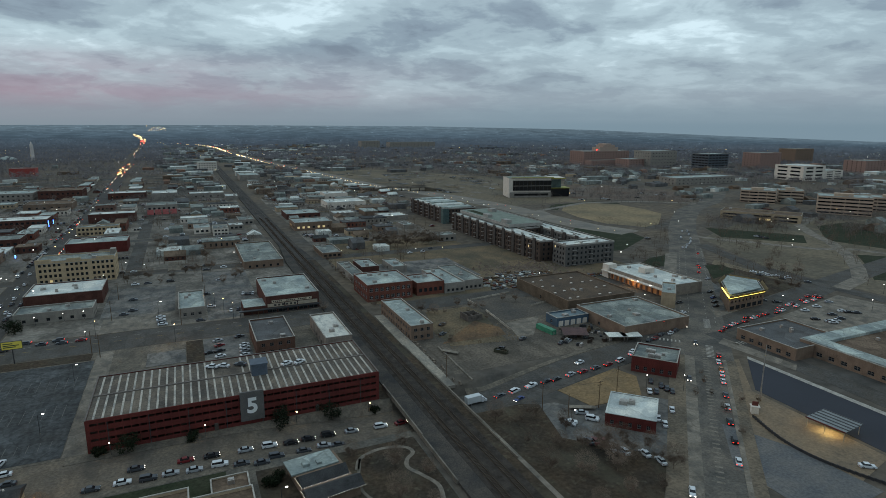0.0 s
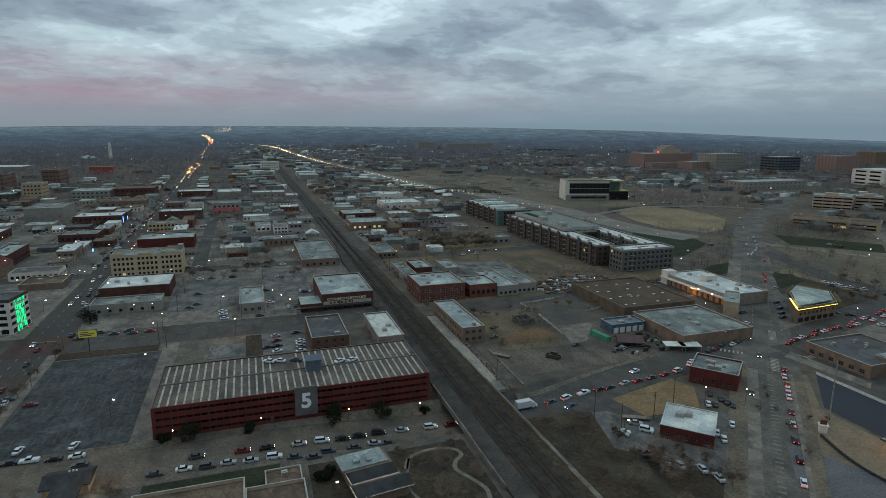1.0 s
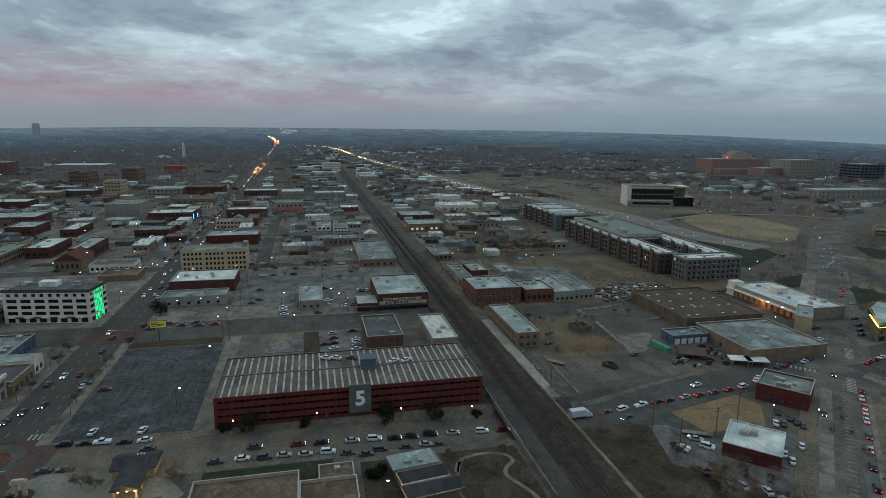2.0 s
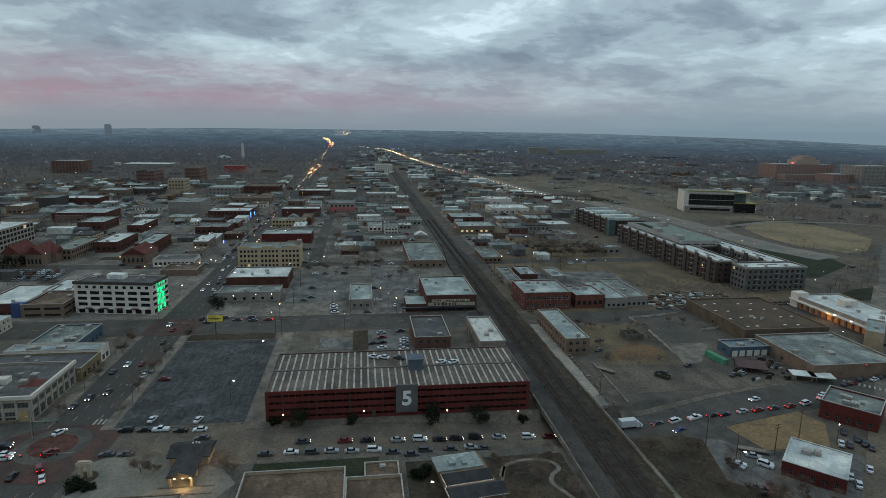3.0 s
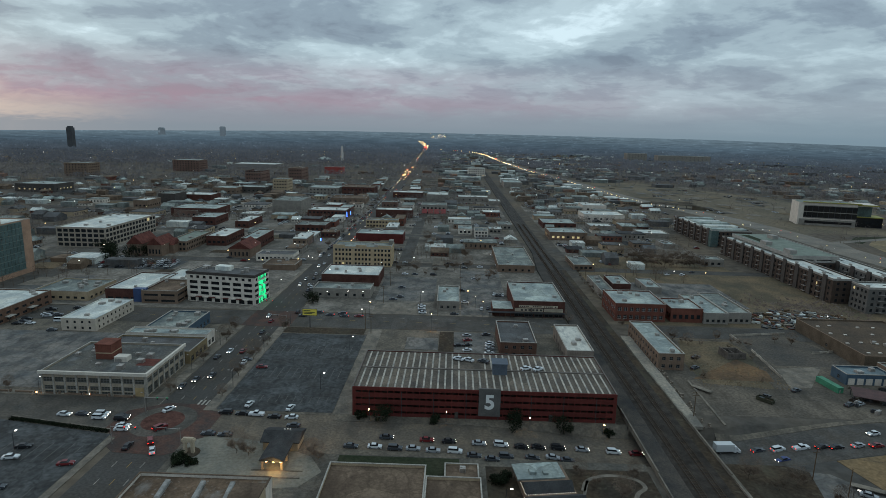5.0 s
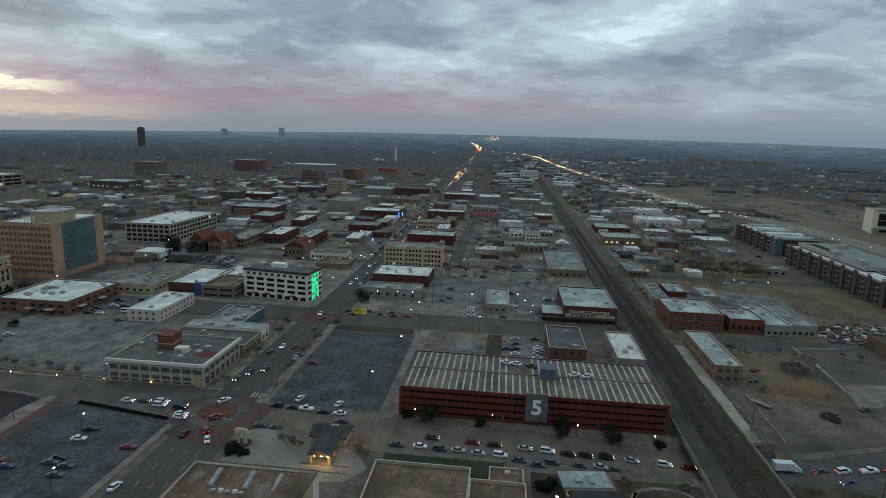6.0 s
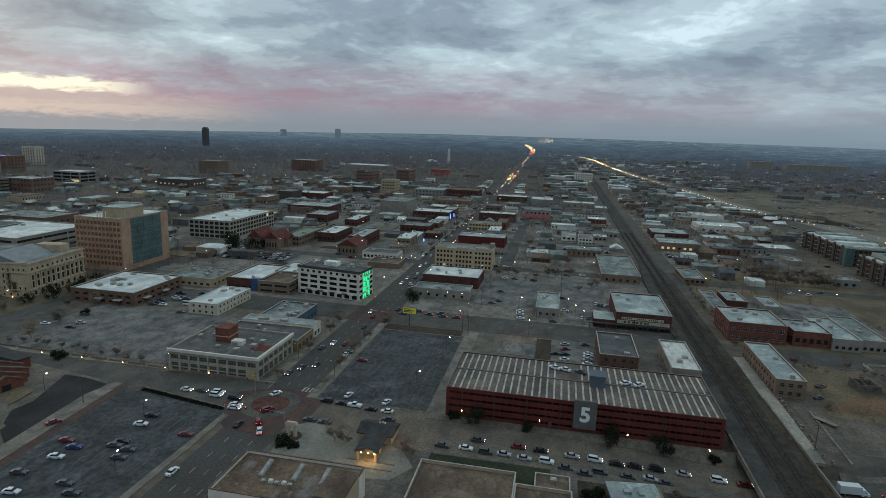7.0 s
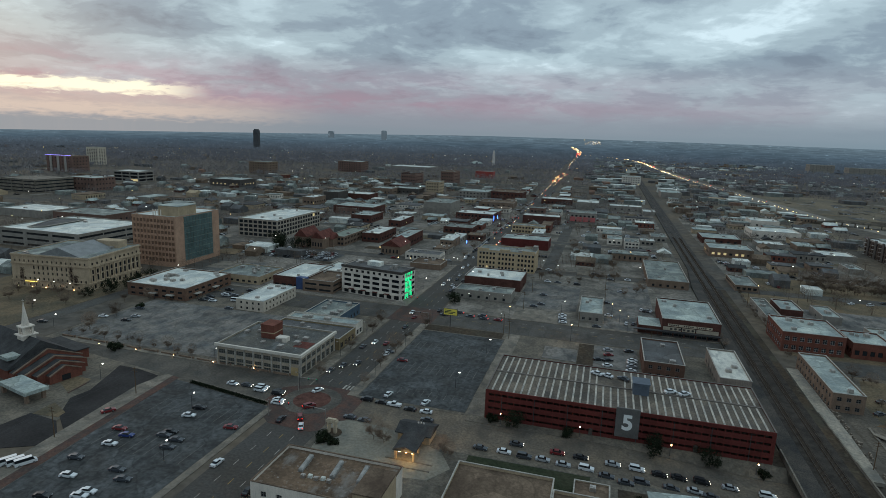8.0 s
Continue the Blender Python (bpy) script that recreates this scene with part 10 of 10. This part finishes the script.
def far_cars():
    """Parked and driving cars past counting among the blocks."""
    sets = {k: MB() for k in "wsdkr"}
    panes = MB()
    rg = random.Random(77)

    def one(x, y, along):
        mb = sets[rg.choices("wsdkr", (4, 3, 4, 4, 1.5))[0]]
        a, b = (0.9, 2.25) if along else (2.25, 0.9)
        z = land(x, y) + 0.12
        mb.box(x - a, x + a, y - b, y + b, z + 0.3, z + 0.95)
        a2, b2 = (0.78, 1.2) if along else (1.2, 0.78)
        panes.box(x - a2, x + a2, y - b2, y + b2, z + 0.95, z + 1.35)
        mb.box(x - a2 * 0.9, x + a2 * 0.9, y - b2 * 0.85, y + b2 * 0.85, z + 1.35, z + 1.5)

    for xx in (-71.2, -51.2):
        for i in range(110):
            y = 256 + i * 6.2
            if rg.random() < 0.55 and all(abs(y - c) > 9 for c in (372, 492, 612, 735)):
                one(xx - (y - 560) * 0.027 * (y > 560), y, True)
    for yy in (244, 372, 492, 612, 735):
        for i in range(70):
            x = -420 + i * 7.2
            if rg.random() < 0.3 and not -78 < x < -44:
                one(x, yy + rg.choice((-4.6, 4.6)), False)
    # rows in lots
    for _ in range(720):
        if rg.random() < 0.6:
            x, y = rg.uniform(-330, 330), rg.uniform(250, 720)
        else:
            r, a = 480 + 1100 * rg.random(), radians(rg.uniform(-52, 60))
            x, y = 34 + r * math.sin(a), -193 + r * math.cos(a)
        along = rg.random() < 0.5
        for k in range(rg.randrange(2, 8)):
            px, py = (x + k * 2.7, y) if along else (x, y + k * 2.7)
            if is_free(px, py, 2.6) and rg.random() < 0.8:
                one(px, py, along)
    # the full lot beside the evergreen trees
    for j in range(5):
        for i in range(26):
            if rg.random() < 0.75:
                one(-242 + i * 2.9, 208 + j * 6.2, True)
    for k, mb in sets.items():
        solo("far_cars", mb, paint_of(k), "cars parked in rows across the town", "cars", "stuff")
    solo("far_car_windows", panes, CAR_GLASS, "dark windows of distant parked cars", "cars", "stuff")


far_cars()


def far_blocks():
    """Roofs too far off to tell apart, one object for each roof colour."""
    sets = {m: MB() for m in (ROOF_WHITE, ROOF_GREY, ROOF_BROWN, ROOF_DARK, ORANGE_BRICK, BEIGE)}
    keys = list(sets)
    for _ in range(3200):
        r = 470 + 2530 * FAR_RNG.random() ** 1.7
        a = radians(FAR_RNG.uniform(-56, 64))
        x, y = 34 + r * math.sin(a), -193 + r * math.cos(a)
        m = keys[FAR_RNG.choices(range(6), (2.2, 5, 2.5, 3.5, 0.25, 0.15))[0]]
        w, d, h = FAR_RNG.uniform(9, 24), FAR_RNG.uniform(8, 18), FAR_RNG.uniform(3.5, 6)
        if FAR_RNG.random() < 0.08:
            w, d, h = w * 2.2, d * 1.8, h * 1.4
        if r > 1250 and math.degrees(a) < -2 and FAR_RNG.random() < 0.9:
            continue
        if in_field(x, y):
            continue
        if is_free(x, y, max(w, d) * 0.5):
            if r < 700:
                if x > 250 and y < 560:
                    continue
                FOOTPRINTS.append((x, y, max(w, d) * 0.5))
            z = land(x, y)
            sets[m].prism(rect(x - w / 2, x + w / 2, y - d / 2, y + d / 2), z, z + h)
            if w < 19 and m is not ROOF_WHITE and FAR_RNG.random() < 0.75:
                gable(sets[m], x - w / 2, x + w / 2, y - d / 2, y + d / 2, z + h, z + h + d * 0.22)
    # sheds and stores along the motorway to the north
    for _ in range(620):
        r = 900 + 2100 * FAR_RNG.random()
        a = radians(FAR_RNG.uniform(-1.5, 15))
        x, y = 34 + r * math.sin(a), -193 + r * math.cos(a)
        w, d, h = FAR_RNG.uniform(10, 38), FAR_RNG.uniform(10, 28), FAR_RNG.uniform(4, 8)
        if in_field(x, y) or not is_free(x, y, max(w, d) * 0.5):
            continue
        m = keys[FAR_RNG.choices(range(6), (2.2, 5, 2.5, 3.5, 0.3, 0.4))[0]]
        sets[m].prism(rect(x - w / 2, x + w / 2, y - d / 2, y + d / 2), land(x, y), land(x, y) + h)
    for m, mb in sets.items():
        solo("far_buildings", mb, m, "countless low roofs of a distant town", "buildings", "stuff")


far_blocks()


def clear_of(xs, ys, r):
    """For many places at once: which are clear of roads and known buildings."""
    ok = ~((xs > -73 - r) & (xs < -49 + r) & (ys < 900)) & ~((xs > 96 - r) & (xs < 128 + r) & (ys < 1500))
    ok &= ~((np.abs(xs + 63 + (ys - 560) * 0.028) < 9 + r) & (ys > 560))
    for yy in (244, 372, 492, 612, 735):
        ok &= ~((np.abs(ys - yy) < 6 + r) & (xs < 100))
    for (ax, ay), (bx, by), w in MAINS:
        dx, dy = bx - ax, by - ay
        t = np.clip(((xs - ax) * dx + (ys - ay) * dy) / (dx * dx + dy * dy), 0, 1)
        ok &= np.hypot(ax + t * dx - xs, ay + t * dy - ys) > w * 0.8 + r
    for fx, fy, fr in FOOTPRINTS:
        ok &= (xs - fx) ** 2 + (ys - fy) ** 2 > (fr * 0.9 + r) ** 2
    return ok


def winter_woods(count, r0, r1, seed, size, label, shards, coarse, material, dense=lambda deg, r: 0.0, thin=0.55):
    """Bare trees past counting: short trunks under loose tangles of twigs. dense: how far woods close up, by bearing and distance."""
    rg = np.random.default_rng(seed)
    r = r0 + (r1 - r0) * rg.random(count)
    deg = rg.uniform(-57, 65, count)
    xs, ys = 34 + r * np.sin(np.radians(deg)), -193 + r * np.cos(np.radians(deg))
    patch = np.array([noise.noise(Vector((x * 0.0045, y * 0.0045, seed))) for x, y in zip(xs, ys)])
    shut = np.array([dense(a, b) for a, b in zip(deg, r)])
    fields = (ys > 350) & (ys < 1100) & (xs > 330) & (xs < np.where(ys < 560, 545, 700 - (ys - 560) * 0.5)) & (rg.random(count) < 0.82)
    keep = (patch > -0.12 - shut) & ~fields & clear_of(xs, ys, 3.0)
    xs, ys, r = xs[keep], ys[keep], r[keep]
    n = len(xs)
    zs = np.where(r > 2600, rise_to(np.degrees(np.arctan2(xs - 34, ys + 193))) * ((r - 2600) / 2300) ** 2, 0.0)
    h = size * rg.uniform(0.6, 1.3, n)
    base = np.stack([xs, ys, zs], 1)
    # crowns
    mid = base + np.stack([0 * h, 0 * h, h * 0.60], 1)
    c = mid[:, None] + rg.normal(size=(n, shards, 3)) * np.array((1, 1, 0.75)) * (h * 0.21)[:, None, None]
    e = rg.normal(size=(n, shards, 3)) * (h * coarse)[:, None, None]
    f = e * 0.4 + rg.normal(size=(n, shards, 3)) * (h * coarse * thin)[:, None, None]
    crowns = np.stack([c - e, c + e, c + f], 2).reshape(-1, 3)
    # trunks, three-sided tapering to a point
    side = [np.stack([np.cos(k) * h * 0.025, np.sin(k) * h * 0.025, 0 * h], 1) for k in (0.0, 2.1, 4.2)]
    tip = mid + np.stack([0 * h, 0 * h, h * 0.2], 1)
    trunks = np.stack([np.stack([base + side[k], base + side[(k + 1) % 3], tip], 1) for k in range(3)], 1).reshape(-1, 3)
    co = np.concatenate([crowns, trunks]).astype(np.float32)
    me = bpy.data.meshes.new("winter_trees")
    me.vertices.add(len(co))
    me.vertices.foreach_set("co", co.ravel())
    me.loops.add(len(co))
    me.loops.foreach_set("vertex_index", np.arange(len(co), dtype=np.int32))
    me.polygons.add(len(co) // 3)
    me.polygons.foreach_set("loop_start", np.arange(0, len(co), 3, dtype=np.int32))
    me.materials.append(material)
    me.update(calc_edges=True)
    return tagged(new("winter_trees", me), label, "trees", "", "stuff")


def closing(a, r):
    """Closed woods west of the avenue, an open town north of it, woods and houses to the east."""
    return 0.6 if a < -1.5 and r > 1450 else (0.02 if r < 1700 else -0.12) if -1.5 <= a < 13 else 0.12


winter_woods(2900, 430, 720, 4, 8.0, "bare brown winter trees among houses", 110, 0.075, TWIGS, thin=0.10)
# the middle woods also carry haze as a paler base colour
winter_woods(9000, 650, 1300, 5, 9.5, "bare brown winter trees among houses", 40, 0.095, mat("mid_woods_hazed", (0.190, 0.172, 0.165), 1.0, 0.35, 0.01, 0.1, tint=(0.130, 0.120, 0.118)), closing, 0.16)
winter_woods(9000, 1250, 1800, 8, 11.0, "dark bare winter woods across the plain", 22, 0.11, FAR_WOOD_HAZED, closing, 0.3)
# the furthest woods glow with the same painted haze
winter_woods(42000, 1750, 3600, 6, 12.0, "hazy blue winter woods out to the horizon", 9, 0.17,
             haze_glow_material([(1700, (0.037, 0.043, 0.051)), (2300, (0.041, 0.051, 0.063)), (2900, (0.045, 0.060, 0.076)), (3600, (0.052, 0.076, 0.099))], 0.14), closing)


def far_lights():
    warm, white, red = MB(), MB(), MB()
    rg = random.Random(21)
    # street lamps of the town
    for _ in range(230):
        r = 420 + 2500 * rg.random() ** 1.4
        a = radians(rg.uniform(-56, 64))
        x, y = 34 + r * math.sin(a), -193 + r * math.cos(a)
        s = 0.16 + r * 0.00016
        z = land(x, y) + 9
        (warm if rg.random() < 0.35 else white).box(x - s, x + s, y - s, y + s, z - s * 0.5, z + s * 0.5)
    # traffic on the motorway: a close queue far off, looser nearer by
    def lamp(mb, x, y, s):
        z = land(x, y) + (2.6 if y > 2500 else 0.6)
        mb.box(x - s * 1.4, x + s * 1.4, y - s, y + s, z, z + s * 1.2)

    for (ax, ay), (bx, by) in zip(_way, _way[1:]):
        gap, s = (14, 0.95) if ay > 1750 else (20, 0.55) if ay > 1150 else (11, 0.30) if ay > 600 else (30, 0.16)
        n = max(1, round(math.dist((ax, ay), (bx, by)) / gap))
        for i in range(n):
            f = (i + rg.uniform(0, 0.8)) / n
            x, y = ax + (bx - ax) * f, ay + (by - ay) * f
            if y > 2600 and rg.random() < 0.55:
                continue
            lamp(warm if rg.random() < 0.8 else white, x - 6 + rg.choice((0, 3.5)), y, s * rg.uniform(0.7, 1.1))
            if rg.random() < 0.12:
                lamp(red, x + 7, y, s * 0.8)
    # the avenue: a loose line with a bright knot halfway and another where it meets the motorway
    for i in range(170):
        y = 300 + 2700 * (i / 170) ** 1.3 + rg.uniform(0, 12)
        x = -63 - (y - 560) * (0.028 if y > 560 else 0.0) + rg.choice((-4, 4))
        if rg.random() < (0.75 if y > 1200 else 0.35):
            continue
        lamp(white if rg.random() < 0.35 else red if rg.random() < 0.5 else warm, x, y, 0.14 + 0.00018 * y)
    for i in range(26):
        y = 1150 + rg.uniform(0, 1) ** 1.5 * 360
        lamp(red if rg.random() < 0.35 else warm, -84 + rg.uniform(-9, 9), y, 0.7 * rg.uniform(0.6, 1.2))
    for i in range(42):
        f = rg.random()
        lamp(red if f < 0.35 and rg.random() < 0.6 else warm, -128 - 80 * f ** 2 + rg.uniform(-14, 14), 3000 + 850 * f, 1.5 * rg.uniform(0.6, 1.1))
    # a cluster of lit signs on the skyline
    for i in range(36):
        r, a = rg.uniform(4350, 4800), radians(-1.7 + rg.uniform(-0.75, 0.75))
        lamp(warm if rg.random() < 0.7 else white, 34 + r * math.sin(a), -193 + r * math.cos(a), rg.uniform(0.5, 1.3))
    solo("far_lamps", white, plain("far_white_lamp", (1.0, 0.95, 0.86), 0.5, 0.0, 4.0), "white lamps scattered over the town", "lamps", "stuff")
    solo("far_lamps", warm, plain("far_warm_lamp", (1.0, 0.70, 0.28), 0.5, 0.0, 5.0), "orange lamps scattered over the town", "lamps", "stuff")
    solo("far_lamps", red, plain("far_red_lamp", (1.0, 0.06, 0.03), 0.5, 0.0, 4.0), "red tail lights far along the roads", "lamps", "stuff")


far_lights()


# ---- landmarks on the plain ----
def landmark(name, label, x, y, w, d, h, m, cat):
    ob = thing(name, x, y, land(x, y), 0, label, cat)
    mb = MB()
    mb.box(-w / 2, w / 2, -d / 2, d / 2, 0, h)
    part("shaft", mb, m, ob)
    mb = MB()
    mb.box(-w / 2 * 0.7, w / 2 * 0.7, -d / 2 * 0.7, d / 2 * 0.7, h, h + max(2.0, h * 0.06))
    part("roof_house", mb, m, ob)
    return ob


TOWER_STONE = mat("grey_tower_stone", (0.52, 0.53, 0.55), 0.9, 0.15, 0.1, 1.0)


def obelisk():
    ob = thing("bell_tower", -340, 1760, land(-340, 1760), 0, "tall pale bell tower", "tower")
    mb = MB()
    mb.cyl(0, 0, 0, 44, 5.0, 4.0, 4)
    part("shaft", mb, TOWER_STONE, ob)
    mb = MB()
    mb.cyl(0, 0, 44, 52, 3.6, 0.3, 4)
    part("spire", mb, TOWER_STONE, ob)
    ob = thing("domed_hall", -395, 1740, 0, 0, "white domed hall in the woods", "hall")
    mb = MB()
    for i in range(5):
        mb.cyl(0, 0, 4 + i * 2, 6 + i * 2, 24 - i * i * 1.2, 24 - (i + 1) ** 2 * 0.9, 16)
    part("dome", mb, ROOF_PALE, ob)
    mb = MB()
    mb.cyl(0, 0, 0, 4, 22, 22, 16)
    part("drum", mb, GREY_WALL, ob)


obelisk()
# slate with bluish haze mixed into the base colour
SLATE = mat("hazy_slate", (0.085, 0.095, 0.110), 0.9, 0.2, 0.05, 0.5)
landmark("office_tower", "lone dark tower far off in the woods", -1520, 2180, 22, 20, 84, SLATE, "tower")
# horizon tower walls glow too, with haze painted by distance
HAZY_WALL = haze_glow_material([(3600, (0.048, 0.064, 0.080)), (4600, (0.070, 0.095, 0.115))])
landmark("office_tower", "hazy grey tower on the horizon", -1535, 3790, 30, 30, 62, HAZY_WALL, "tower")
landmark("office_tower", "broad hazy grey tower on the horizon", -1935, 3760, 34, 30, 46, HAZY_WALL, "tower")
